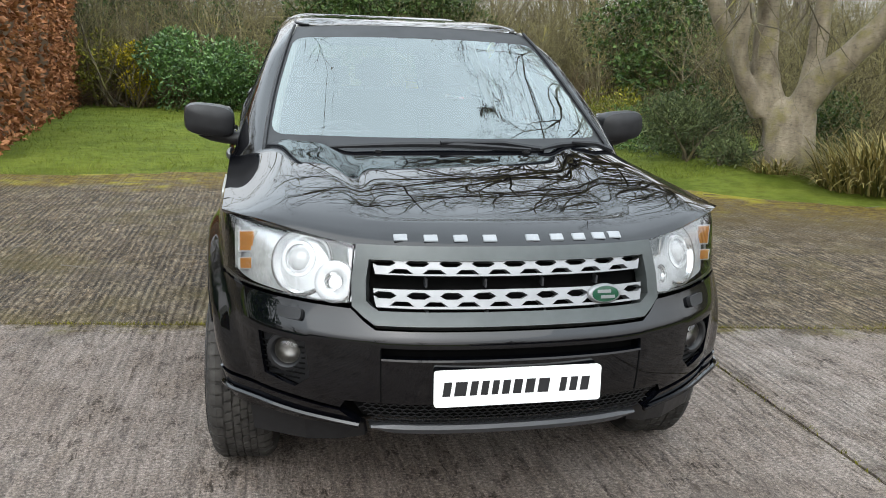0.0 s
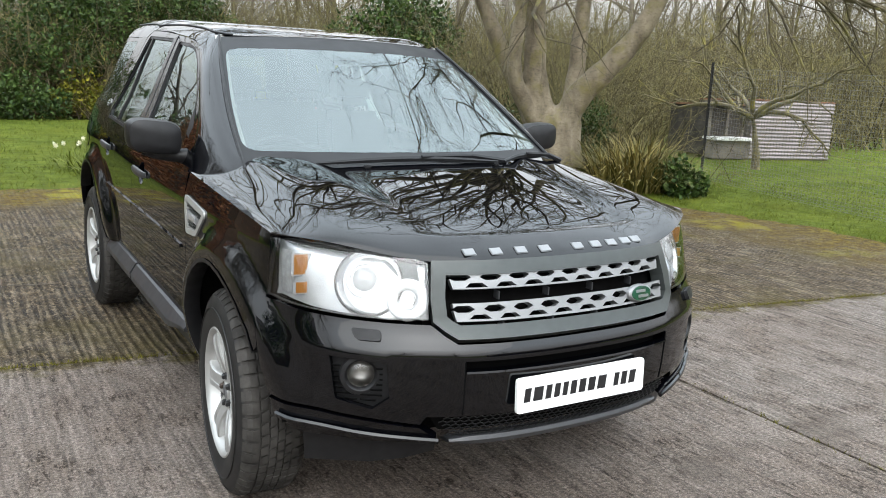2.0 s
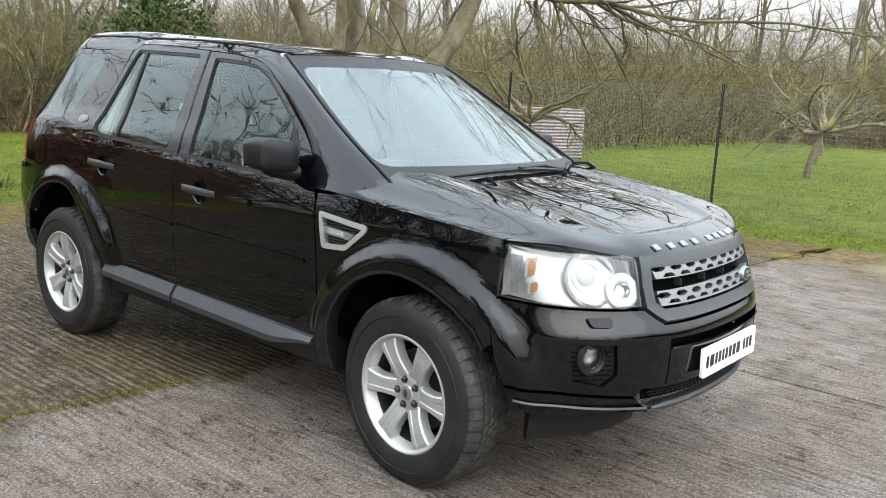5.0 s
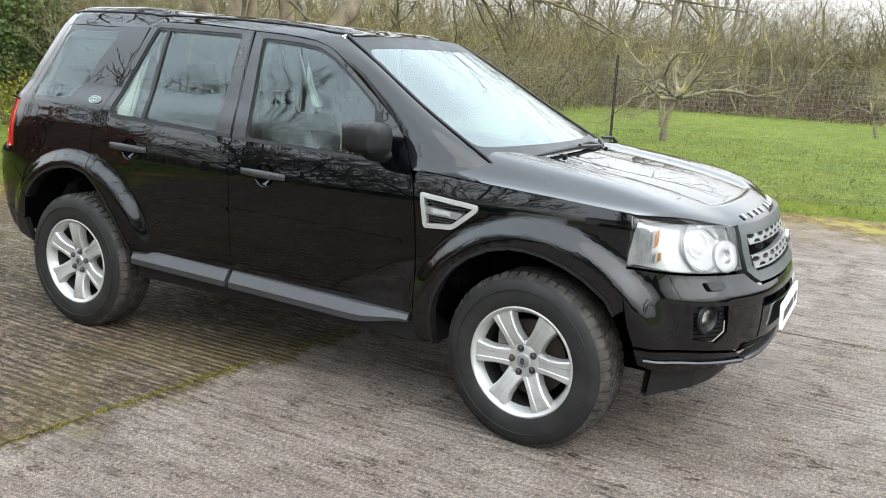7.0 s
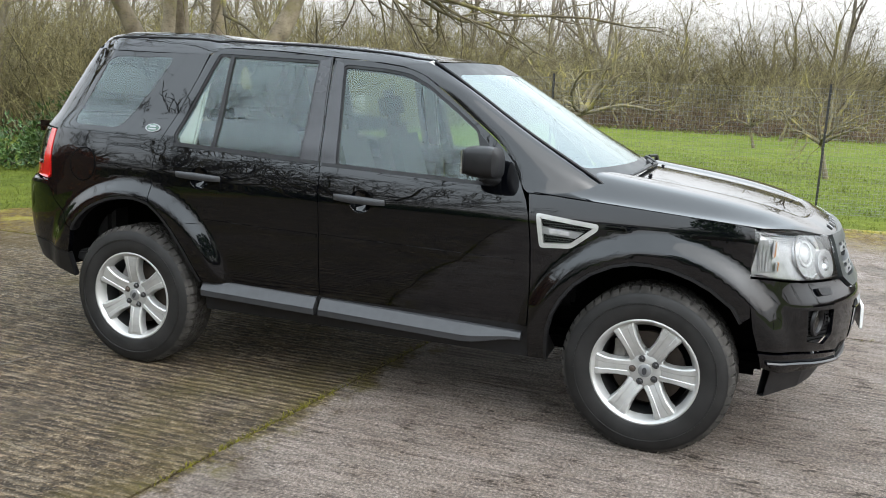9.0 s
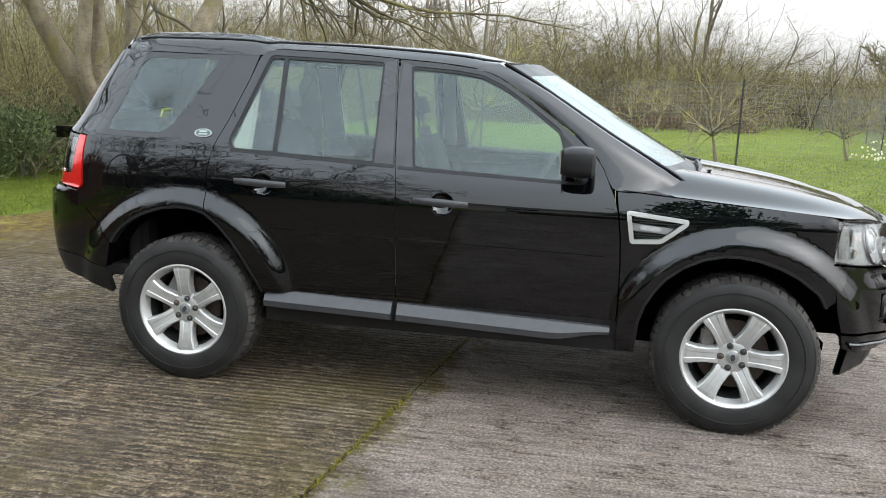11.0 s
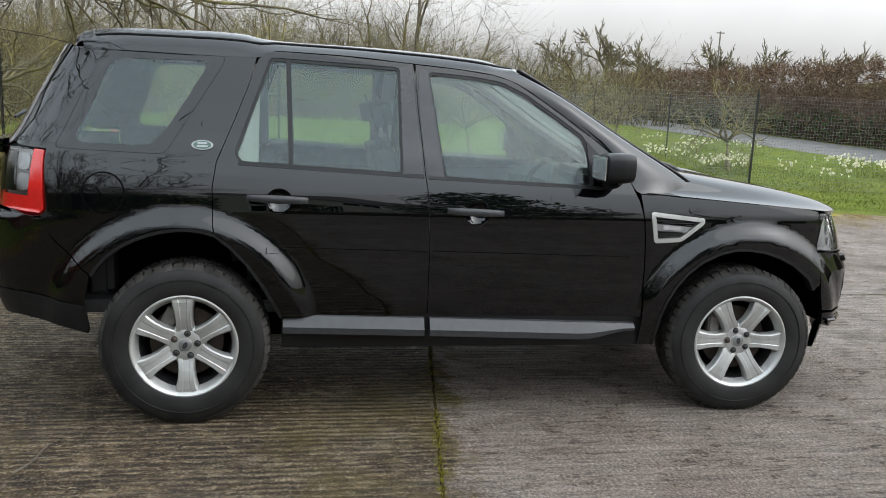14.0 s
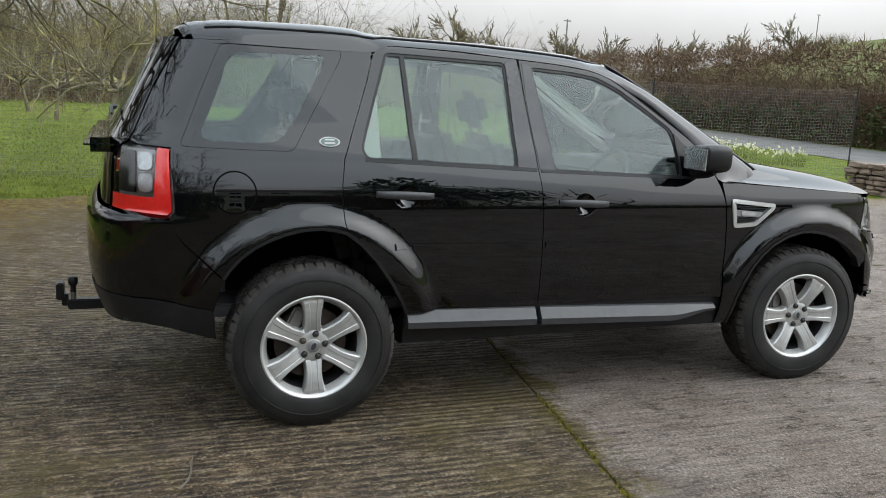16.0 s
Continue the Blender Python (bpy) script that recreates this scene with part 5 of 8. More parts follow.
NOSE_EDGE = smooth_curve([(0.0, -2.082), (0.25, -2.066), (0.38, -2.040), (0.464, -2.010), (0.60, -1.952), (0.70, -1.893), (0.79, -1.822), (0.845, -1.760), (0.872, -1.728)])
BONNET_Z = smooth_curve([(-0.12, 0.0), (0.0, 0.0), (0.10, 0.012), (0.30, 0.036), (0.55, 0.069), (0.75, 0.106), (0.88, 0.142), (0.95, 0.170), (0.985, 0.190), (1.0, 0.205)])
BACK_EDGE = smooth_curve([(0.0, -1.115), (0.3, -1.100), (0.55, -1.055), (0.72, -0.985), (0.80, -0.93), (0.872, -0.78)])


def bonnet_point(a, b):
    """Bonnet: a from -1 to 1 across, b from 0 at the screen to 1 at the lip."""
    s = abs(a)
    x = 0.872 * s
    y = BACK_EDGE(x) + (NOSE_EDGE(x) - BACK_EDGE(x)) * b
    lip = 0.955 + 0.065 * step01(x, 0.40, 0.872)
    top = 1.170
    ridge = 1.0
    z = top - BONNET_Z(b)
    z = z + (lip - (top - 0.205)) * b ** 3
    dip = 0.020 * step01(x, 0.51 - 0.055 * b, 0.42 - 0.055 * b) * (1 - step01(b, 0.845, 0.885))
    crown = 0.012 * (1 - (x / 0.45) ** 2) if x < 0.45 else 0.0
    z += crown * (1 - b) - dip
    roll = step01(x, 0.60, 0.872) ** 2
    shut = 1.087 - 0.072 * max(0.0, (-0.755 - y)) + 0.002
    z = z + (min(shut, z) - z) * roll
    return Vector((math.copysign(x, a), y, z))


def bonnet_grid(a, b):
    t = 2 * a - 1
    return bonnet_point(t, b)


BNU, BNV = 121, 70
bz = np.array([[bonnet_grid(i / (BNU - 1), j / (BNV - 1)) for i in range(BNU)] for j in range(BNV)])
keep = np.array([1 - step01(j / (BNV - 1), 0.74, 0.82) for j in range(BNV)])[1:-1, None]
for _ in range(60):
    mean = (bz[:-2, :, 2] + 2 * bz[1:-1, :, 2] + bz[2:, :, 2]) / 4
    bz[1:-1, :, 2] += (mean - bz[1:-1, :, 2]) * keep
for _ in range(6):
    bz[1:-1, 1:-1, 2] = (bz[1:-1, :-2, 2] + 2 * bz[1:-1, 1:-1, 2] + bz[1:-1, 2:, 2]) / 4
bn = mesh_ob("bonnet", [tuple(p) for row in bz for p in row],
             [(j * BNU + i, j * BNU + i + 1, (j + 1) * BNU + i + 1, (j + 1) * BNU + i) for j in range(BNV - 1) for i in range(BNU - 1)],
             PAINT, car, "gloss black bonnet with raised outer ridges")
lipv, lipf = [], []
for i in range(61):
    p = bonnet_point(-1 + i / 30, 1.0)
    lipv += [p, p + Vector((0, 0.012, -0.012)), p + Vector((0, 0.05, -0.016))]
for i in range(60):
    for k in range(2):
        lipf.append((i * 3 + k, i * 3 + 3 + k, i * 3 + 4 + k, i * 3 + 1 + k))
mesh_ob("bonnet_edge", lipv, lipf, PAINT, bn)
# raised silver marks along the lip, one for each letter
for k, x in enumerate((-0.338, -0.248, -0.157, -0.066, 0.070, 0.150, 0.224, 0.294, 0.352)):
    bm = bmesh.new()
    c = bonnet_point(x / 0.872, 0.955)
    e = bonnet_point(x / 0.872, 0.985)
    up = (c - e).normalized()
    across = Vector((1, 0, 0)) - up * up.x
    n = across.cross(up).normalized()
    if n.y > 0:
        n = -n
    rot = Matrix((across.normalized(), up, n)).transposed()
    box(bm, (c + e) / 2 + n * 0.002, (0.043, 0.030, 0.006), 0.002, rot)
    part("bonnet_mark", bm, SATINSILVER, bn, "plain raised silver mark")
# washer jets and cowl
for x in (-0.30, 0.30):
    bm = bmesh.new()
    box(bm, bonnet_point(x / 0.872, 0.12) + Vector((0, 0, 0.006)), (0.03, 0.02, 0.012), 0.004)
    part("washer_jet", bm, PLASTIC, bn, "small black washer jet")


def cowl_point(a, b):
    t = 2 * a - 1
    x = 0.80 * abs(t)
    p = bonnet_point(t * 0.80 / 0.872, 0.0)
    q = screen(max(-1, min(1, t * 1.08)), 0.03)
    return Vector((math.copysign(x, t), p.y + (q.y + 0.02 - p.y) * b, p.z - 0.028 + 0.0 * b))


sheet("cowl", cowl_point, 41, 6, PLASTIC, car, "black plastic windscreen cowl")

# wipers
for x0, x1, px in ((-0.48, 0.33, 0.40), (0.37, 0.675, 0.70)):
    bm = bmesh.new()
    pts = [screen(x / 0.725, 0.078 + 0.030 * math.sin(math.pi * (x - x0) / (x1 - x0))) + Vector((0, -0.014, 0.012)) for x in np.linspace(x0, x1, 16)]
    tube(bm, pts, [0.006 + 0.006 * math.sin(math.pi * i / 15) for i in range(16)], 6)
    w = part("wiper_blade", bm, PLASTIC, car, "black windscreen wiper blade")
    bm = bmesh.new()
    mid = pts[8]
    tube(bm, [Vector((px, -1.140, 1.150)), Vector((px * 0.6 + mid.x * 0.4, -1.14, 1.176)), mid + Vector((0, -0.010, 0.010))], [0.013, 0.010, 0.007], 6)
    part("wiper_arm", bm, PLASTIC, w, "black wiper arm")

# door mirrors
for s in (-1, 1):
    bm = bmesh.new()
    prof = [(0.0, 0.30), (0.03, 0.72), (0.10, 0.93), (0.30, 1.0), (0.70, 0.98), (0.92, 0.88), (1.0, 0.70)]
    rings = []
    for t, k in prof:
        y = -0.655 + 0.150 * t
        ring = []
        for i in range(28):
            a = 2 * math.pi * i / 28
            ca, sa = math.cos(a), math.sin(a)
            sx = math.copysign(abs(ca) ** 0.55, ca)
            sz = math.copysign(abs(sa) ** 0.55, sa)
            ring.append(bm.verts.new((s * (0.964 + 0.108 * k * sx), y, 1.208 + 0.070 * k * sz + 0.010 * sx - 0.012 * (1 - k))))
        rings.append(ring)
    for r0, r1 in zip(rings, rings[1:]):
        for i in range(28):
            bm.faces.new((r0[i], r0[(i + 1) % 28], r1[(i + 1) % 28], r1[i]))
    bm.faces.new(rings[0])
    bm.faces.new(rings[-1])
    mir = part("door_mirror", bm, PLASTIC, car, "satin black door mirror", True)
    bm = bmesh.new()
    box(bm, (s * 0.964, -0.504, 1.208), (0.172, 0.006, 0.104), 0.002)
    part("mirror_glass", bm, CHROME, mir, "mirror glass")
    bm = bmesh.new()
    tube(bm, [(s * 1.01, -0.590, 1.146), (s * 0.96, -0.588, 1.138), (s * 0.90, -0.590, 1.130), (s * 0.842, -0.595, 1.126), (s * 0.80, -0.60, 1.126)], [0.012, 0.024, 0.027, 0.031, 0.036], 12)
    part("mirror_arm", bm, PLASTIC, mir, "black mirror arm", True)
    bm = bmesh.new()
    lo = [(0.842, -0.700, 1.115), (0.842, -0.535, 1.105), (0.800, -0.505, 1.235), (0.768, -0.500, 1.315)]
    a = [bm.verts.new((s * (x + 0.004), y, z)) for x, y, z in lo]
    b = [bm.verts.new((s * (x - 0.012), y, z)) for x, y, z in lo]
    bm.faces.new(a)
    bm.faces.new(b)
    for i in range(4):
        bm.faces.new((a[i], a[(i + 1) % 4], b[(i + 1) % 4], b[i]))
    part("mirror_sail", bm, PLASTIC, mir, "black triangular mirror base")

# ---- nose ----


def front(pts):
    """Nose outline: (signed half-width, z) to (signed length, z); the minus side is the car's right."""
    return [(math.copysign(ux(x), -x), z) for x, z in pts]


def both(pts):
    """Mirrors an outline given on the right half, from the middle to the middle."""
    return pts + [(-x, z) for x, z in pts[::-1] if abs(x) > 1e-6]


HL_BOTTOM = [(-0.494, 0.788), (-0.60, 0.790), (-0.70, 0.795), (-0.79, 0.803)]
GRILLE_OUT = both([(-0.0, 0.735), (-0.425, 0.735), (-0.455, 0.755), (-0.488, 0.785), (-0.487, 0.86), (-0.470, 0.962), (-0.0, 0.962)])
uB = uy(-1.722)
bumper_right = [(ux(0), 0.728), (ux(0.425), 0.728), (ux(0.458), 0.750), (ux(0.492), 0.781)] + [(ux(x), z - 0.006) for x, z in HL_BOTTOM[1:]] + [
    (uy(-1.80), 0.808), (uy(-1.706), 0.812), (uy(-1.712), 0.72), (uy(-1.724), 0.652), (uy(-1.735), 0.60), (uy(-1.765), 0.515), (uy(-1.90), 0.505), (ux(0.66), 0.487), (ux(0.53), 0.470), (ux(0.515), 0.497), (ux(0), 0.497)]
# lengths on the car's left half are negative
bumper_outline = bumper_right + [(-u, z) for u, z in bumper_right[::-1] if u > 1e-6]
SLOT = both([(0.0, 0.678), (-0.412, 0.678), (-0.412, 0.640), (0.0, 0.640)])
FOG = [(-0.765, 0.680), (-0.628, 0.672), (-0.618, 0.560), (-0.662, 0.520), (-0.752, 0.545)]
fog_r, fog_l = front(FOG), [(-u, z) for u, z in front(FOG)]
bumper = panel("front_bumper", bumper_outline, hull, PAINT, car, [front(SLOT), fog_r, fog_l], step=0.03, gap=0.002, label="gloss black front bumper")
# near-black sheet for the shade inside the slot
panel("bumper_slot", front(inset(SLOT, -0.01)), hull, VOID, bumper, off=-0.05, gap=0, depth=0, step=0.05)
bm = bmesh.new()
rows = []
for i in range(41):
    x = -0.412 + 0.824 * i / 40
    p = hull(math.copysign(ux(x), -x), 0.642)
    rows.append([bm.verts.new(p + Vector((0, d, h))) for d, h in ((0.0, -0.004), (-0.010, 0.000), (-0.008, 0.006), (0.03, 0.004))])
for a, b in zip(rows, rows[1:]):
    for k in range(3):
        bm.faces.new((a[k], a[k + 1], b[k + 1], b[k]))
part("bumper_slot_lip", bm, PAINT, bumper, "", True)
for s in (-1, 1):
    bm = bmesh.new()
    tube(bm, [hull(s * ux(0.412), z) + Vector((0, -0.0005, 0)) for z in np.linspace(0.505, 0.675, 8)], 0.0022, 5)
    part("bumper_seam", bm, VOID, bumper)

# number plate
plate_pts = [hull(u, 0.562) for u in (-0.2, 0.0, 0.2)]
pl = thing("number_plate", pose(0.0, hull(0, 0.56).y - 0.012, 0.564, 90 - 3, 0, 0), "white dealer number plate with dark lettering bars on the bumper", "number plate")
bm = bmesh.new()
prism(bm, rounded([(-0.26, -0.0555), (0.26, -0.0555), (0.26, 0.0555), (-0.26, 0.0555)], 0.012), pose(0, 0, -0.004), 0.012)
part("plate_board", bm, PLATEWHITE, pl)
x = -0.236
for w in (0.024, 0.036, 0.022, 0.022, 0.020, 0.023, 0.026, 0.028, 0.034, 0.0, 0.020, 0.023, 0.026):
    if w:
        bm = bmesh.new()
        prism(bm, [(x, -0.022), (x + w, -0.022), (x + w + 0.006, 0.022), (x + 0.006, 0.022)], pose(0, 0, 0.0082), 0.0008)
        part("plate_mark", bm, INK, pl)
    x += (w if w else 0.012) + 0.0115

# grille
g = panel("grille", front(GRILLE_OUT), hull, GRILLEGREY, car, [front(inset(GRILLE_OUT, 0.042))], off=0.012, gap=0.002, depth=0.05, label="grey grille surround with silver bars")
# near-black sheet for the shade behind the bars
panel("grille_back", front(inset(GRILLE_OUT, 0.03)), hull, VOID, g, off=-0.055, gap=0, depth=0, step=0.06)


def grille_bar(z0, z1):
    outline = both([(-0.0, z0), (-0.418, z0 + 0.002), (-0.424, (z0 + z1) / 2), (-0.425, z1 - 0.002), (-0.0, z1)])
    holes = []
    zm = (z0 + z1) / 2
    for i in range(-4, 5):
        c = i * 0.0985
        if abs(c) < 0.40:
            h = 0.012
            holes.append(front([(c - 0.036, zm + 0.009), (c - 0.018, zm + 0.009 + h * 0.85), (c + 0.018, zm + 0.009 + h * 0.85), (c + 0.036, zm + 0.009), (c + 0.018, zm + 0.009 - h * 0.75), (c - 0.018, zm + 0.009 - h * 0.75)]))
    for i in range(-4, 4):
        c = (i + 0.5) * 0.0985
        holes.append(front([(c - 0.036, zm - 0.020), (c - 0.018, zm - 0.007), (c + 0.018, zm - 0.007), (c + 0.036, zm - 0.020)]))
    panel("grille_bar", front(outline), hull, SATINSILVER, g, holes, step=0.02, off=0.006, gap=0, depth=0.028, label="silver perforated grille bar")


grille_bar(0.879, 0.931)
grille_bar(0.786, 0.842)
for x in (-0.27, -0.09, 0.09, 0.27):
    for z in (0.858, 0.770):
        bm = bmesh.new()
        p = hull(math.copysign(ux(x), -x), z)
        box(bm, p + Vector((0, 0.02, 0)), (0.006, 0.03, 0.026), 0.001)
        part("grille_strut", bm, GREYPLASTIC, g)
bm = bmesh.new()
c = hull(-ux(0.285), 0.822)
mb = look(c + Vector((0, -0.020, 0)), c + Vector((0.06, -1.0, 0.16))) @ pose(0, 0, 0, 0, 180, 0)
lathe(bm, [(0.0, 0.006), (0.044, 0.005), (0.050, 0.0), (0.052, -0.012)], mb @ Matrix.Diagonal((1.08, 0.60, 1, 1)), 40)
em = part("emblem", bm, SATINSILVER, g, "oval silver-rimmed green emblem", True)
bm = bmesh.new()
lathe(bm, [(0.0, 0.0092), (0.040, 0.0075), (0.041, 0.005)], mb @ Matrix.Diagonal((1.08, 0.60, 1, 1)), 40)
part("emblem_field", bm, BADGEGREEN, em, "green enamel field", True)
for dx, dy, w in ((-0.006, 0.0085, 0.045), (0.006, -0.0085, 0.048)):
    bm = bmesh.new()
    box(bm, (0, 0, 0), (w, 0.010, 0.002), 0.0008)
    for v in bm.verts:
        v.co = mb @ (v.co + Vector((dx, dy, 0.0095)))
    part("emblem_mark", bm, SATINSILVER, em)

# lower mesh, skid bar, chin
mesh_out = both([(0.0, 0.492), (-0.51, 0.492), (-0.47, 0.425), (0.0, 0.418)])
# near-black sheet behind the strands, shade of the opening in its colour
lm = panel("lower_grille", front(mesh_out), hull, VOID, car, off=-0.03, gap=0, depth=0, step=0.05, label="black lower grille mesh")
bm = bmesh.new()
for j in range(6):
    z = 0.426 + j * 0.012
    for i in range(38):
        x = -0.5 + (i + 0.5 * (j % 2)) * 0.026
        if abs(x) > 0.45 + (z - 0.425) * 0.6:
            continue
        seg = [(x, z), (x + 0.013, z + 0.006), (x + 0.026, z)]
        tube(bm, [hull(math.copysign(ux(a), -a), b) + Vector((0, 0.012, 0)) for a, b in seg], 0.0022, 4, False)
tagged(part("mesh_strand", bm, PLASTIC, lm, "black diamond mesh"), kind="stuff")
bm = bmesh.new()
rows = []
for i in range(49):
    x = -0.44 + 0.88 * i / 48
    u = math.copysign(ux(x), -x)
    k = 1 - 0.6 * step01(abs(x), 0.36, 0.44)
    p = hull(u, 0.410)
    rows.append([bm.verts.new(p + Vector((0, d, h * k))) for d, h in ((0.03, 0.014), (-0.006, 0.012), (-0.012, 0.0), (-0.004, -0.016), (0.06, -0.03))])
for a, b in zip(rows, rows[1:]):
    for k in range(4):
        bm.faces.new((a[k], a[k + 1], b[k + 1], b[k]))
part("skid_bar", bm, GREYPLASTIC, car, "satin grey skid bar", True)
for s in (-1, 1):
    lipo = [(uy(-1.765), 0.508), (uy(-1.90), 0.499), (ux(0.66), 0.481), (ux(0.53), 0.464), (ux(0.47), 0.418), (ux(0.53), 0.405), (ux(0.66), 0.405), (uy(-1.88), 0.415), (uy(-1.79), 0.44)]
    lower = panel("bumper_corner", [(s * u, z) for u, z in lipo], hull, PAINT, car, off=0.004, gap=0.002, depth=0.03, label="gloss black lower bumper corner")
    bm = bmesh.new()
    pts = [hull(s * u, z) for u, z in resample([(uy(-1.80), 0.462), (uy(-1.90), 0.456), (ux(0.70), 0.440), (ux(0.56), 0.425), (ux(0.47), 0.415)], 0.03, False)]
    tube(bm, [p + Vector((p.x * 0.012, -0.012, 0)) for p in pts], 0.009, 6)
    part("bumper_lip", bm, PAINT, lower, "thin gloss black lip")
    bm = bmesh.new()
    for k, (u, z0, z1) in enumerate(((ux(0.47), 0.40, 0.350), (ux(0.56), 0.41, 0.325), (ux(0.66), 0.42, 0.308), (uy(-1.88), 0.43, 0.292))):
        a, b = hull(s * u, z0), hull(s * u, z0)
        bm.verts.new(a + Vector((-a.x * 0.03, 0.03, 0)))
        bm.verts.new(Vector((b.x * 0.95, b.y + 0.05, z1)))
        bm.verts.new(Vector((b.x * 0.93, b.y + 0.075, z1)))
        bm.verts.new(a + Vector((-a.x * 0.05, 0.06, 0)))
    bm.verts.ensure_lookup_table()
    for k in range(3):
        for q in range(4):
            bm.faces.new((bm.verts[4 * k + q], bm.verts[4 * k + (q + 1) % 4], bm.verts[4 * k + 4 + (q + 1) % 4], bm.verts[4 * k + 4 + q]))
    part("air_deflector", bm, PLASTIC, car, "black plastic air deflector ahead of the wheel")
    # fog lamp
    poly = fog_r if s > 0 else fog_l
    fs = panel("fog_lamp", inset(poly, -0.002), hull, PLASTIC, bumper, [[(s * (ux(0.69) + 0.052 * math.cos(t)), 0.622 + 0.052 * math.sin(t)) for t in np.linspace(0, 2 * math.pi, 33)[:-1]]], off=-0.022, gap=0, depth=0.05, label="round fog lamp in a black ribbed recess")
    for k in range(7):
        z = 0.545 + 0.017 * k
        seg = [p for p in resample([(s * ux(0.758), z), (s * ux(0.63), z)], 0.01, False) if math.hypot(p[0] - s * ux(0.69), p[1] - 0.622) > 0.055 and inside(inset(poly, 0.004), *p)]
        for half in ([q for q in seg if s * q[0] > ux(0.69)], [q for q in seg if s * q[0] < ux(0.69)]):
            if len(half) > 1:
                bm = bmesh.new()
                tube(bm, [hull(*q) + Vector((0, 0.018, 0)) for q in half], 0.003, 5)
                part("fog_recess_rib", bm, VOID, fs)
    c = hull(s * ux(0.69), 0.622)
    n = Vector((-s * 0.42, -1, 0)).normalized()
    ml = look(c - n * 0.028, c + n) @ pose(0, 0, 0, 0, 180, 0)
    bm = bmesh.new()
    lathe(bm, [(0.066, 0.002), (0.062, 0.012), (0.050, 0.014), (0.045, 0.010), (0.041, -0.005)], ml, 32)
    part("fog_bezel", bm, PLASTIC, fs, "black round bezel", True)
    bm = bmesh.new()
    lathe(bm, [(0.0, -0.03), (0.02, -0.026), (0.034, -0.015), (0.041, 0.0)], ml, 32)
    part("fog_reflector", bm, STEEL, fs, "grey reflector", True)
    bm = bmesh.new()
    lathe(bm, [(0.0, 0.012), (0.02, 0.010), (0.035, 0.004), (0.041, -0.002)], ml, 32)
    part("fog_lens", bm, CLEARLENS, fs, "clear domed lens", True)
    # headlamp washer cover
    c = hull(s * ux(0.665), 0.742)
    wc = rounded([(s * ux(0.628), 0.762), (s * ux(0.702), 0.764), (s * ux(0.696), 0.732), (s * ux(0.634), 0.730)], 0.012)
    wcv = panel("washer_cover", wc, hull, PLASTIC, bumper, off=0.014, gap=0, depth=0.02, step=0.012, label="dark satin headlamp washer cover")
    for q in (-0.012, 0.012):
        bm = bmesh.new()
        box(bm, hull(s * ux(0.665 + q), 0.7635) + Vector((0, -0.012, 0.0)), (0.012, 0.006, 0.004), 0.001)
        part("washer_nozzle", bm, STEEL, wcv)

    # headlamp
    HL = [(ux(0.496), 0.792)] + [(ux(-x), z) for x, z in HL_BOTTOM[1:]] + [(uy(-1.80), 0.812), (uy(-1.712), 0.818), (uy(-1.709), 0.86), (uy(-1.722), 0.95), (uy(-1.731), 1.012), (uy(-1.80), 1.006), (ux(0.74), 0.997), (ux(0.62), 0.983), (ux(0.55), 0.975), (ux(0.476), 0.960)]
    hlp = [(s * u, z) for u, z in HL]
    hl = panel("headlamp", hlp, hull, PLASTIC, car, [inset(hlp, 0.006)], off=-0.002, gap=0.002, depth=0.010, step=0.03, label="clear headlamp with chrome reflectors")
    panel("lamp_housing", inset(hlp, 0.006), hull, LAMPWHITE, hl, off=-0.038, gap=0, depth=0, step=0.03, label="pale reflector housing")
    cv = panel("lamp_cover", inset(hlp, 0.002), hull, CLEARLENS, hl, off=0.001, gap=0, depth=0, step=0.03, label="clear lamp cover")
    cv.visible_shadow = False
    inner = [(s * u, z) for u, z in [(ux(0.505), 0.80), (ux(0.505), 0.955), (ux(0.60), 0.970), (ux(0.565), 0.92), (ux(0.53), 0.885), (ux(0.52), 0.80)]]
    panel("lamp_mask", inset(inner, 0.0), hull, GRILLEGREY, hl, off=-0.034, gap=0, depth=0.004, step=0.03, label="grey lamp mask")

    def lamp_at(x, z, back, prof, mat, nm, lb):
        c = hull(s * ux(x), z)
        n = Vector((-s * 0.60, -1, 0.34)).normalized()
        ml = look(c - n * (back + 0.010), c + n) @ pose(0, 0, 0, 0, 180, 0)
        bm = bmesh.new()
        lathe(bm, prof, ml, 40)
        part(nm, bm, mat, hl, lb, True)

    lamp_at(0.645, 0.897, 0.040, [(0.098, 0.0), (0.102, 0.012), (0.098, 0.018), (0.090, 0.012), (0.060, -0.006), (0.055, 0.0)], CHROME, "main_lamp_ring", "chrome reflector ring")
    lamp_at(0.645, 0.897, 0.034, [(0.1010, 0.012), (0.1040, 0.0150), (0.1065, 0.012)], STEEL, "lamp_divider", "dark dividing ring")
    lamp_at(0.655, 0.905, 0.040, [(0.060, 0.0), (0.056, 0.016), (0.046, 0.016), (0.043, 0.004)], LAMPGREY, "projector_ring", "pale projector ring")
    lamp_at(0.655, 0.905, 0.036, [(0.0, 0.022), (0.022, 0.019), (0.037, 0.008), (0.043, -0.004)], LAMPLENS, "projector_lens", "pale grey projector lens")
    lamp_at(0.548, 0.850, 0.022, [(0.066, -0.004), (0.064, 0.012), (0.056, 0.014), (0.032, 0.010), (0.030, 0.002)], LAMPWHITE, "small_lamp", "white small lamp disc")
    lamp_at(0.548, 0.850, 0.022, [(0.0, -0.016), (0.016, -0.010), (0.026, -0.002), (0.031, 0.006)], CHROME, "small_lamp_bowl", "chrome lamp bowl")
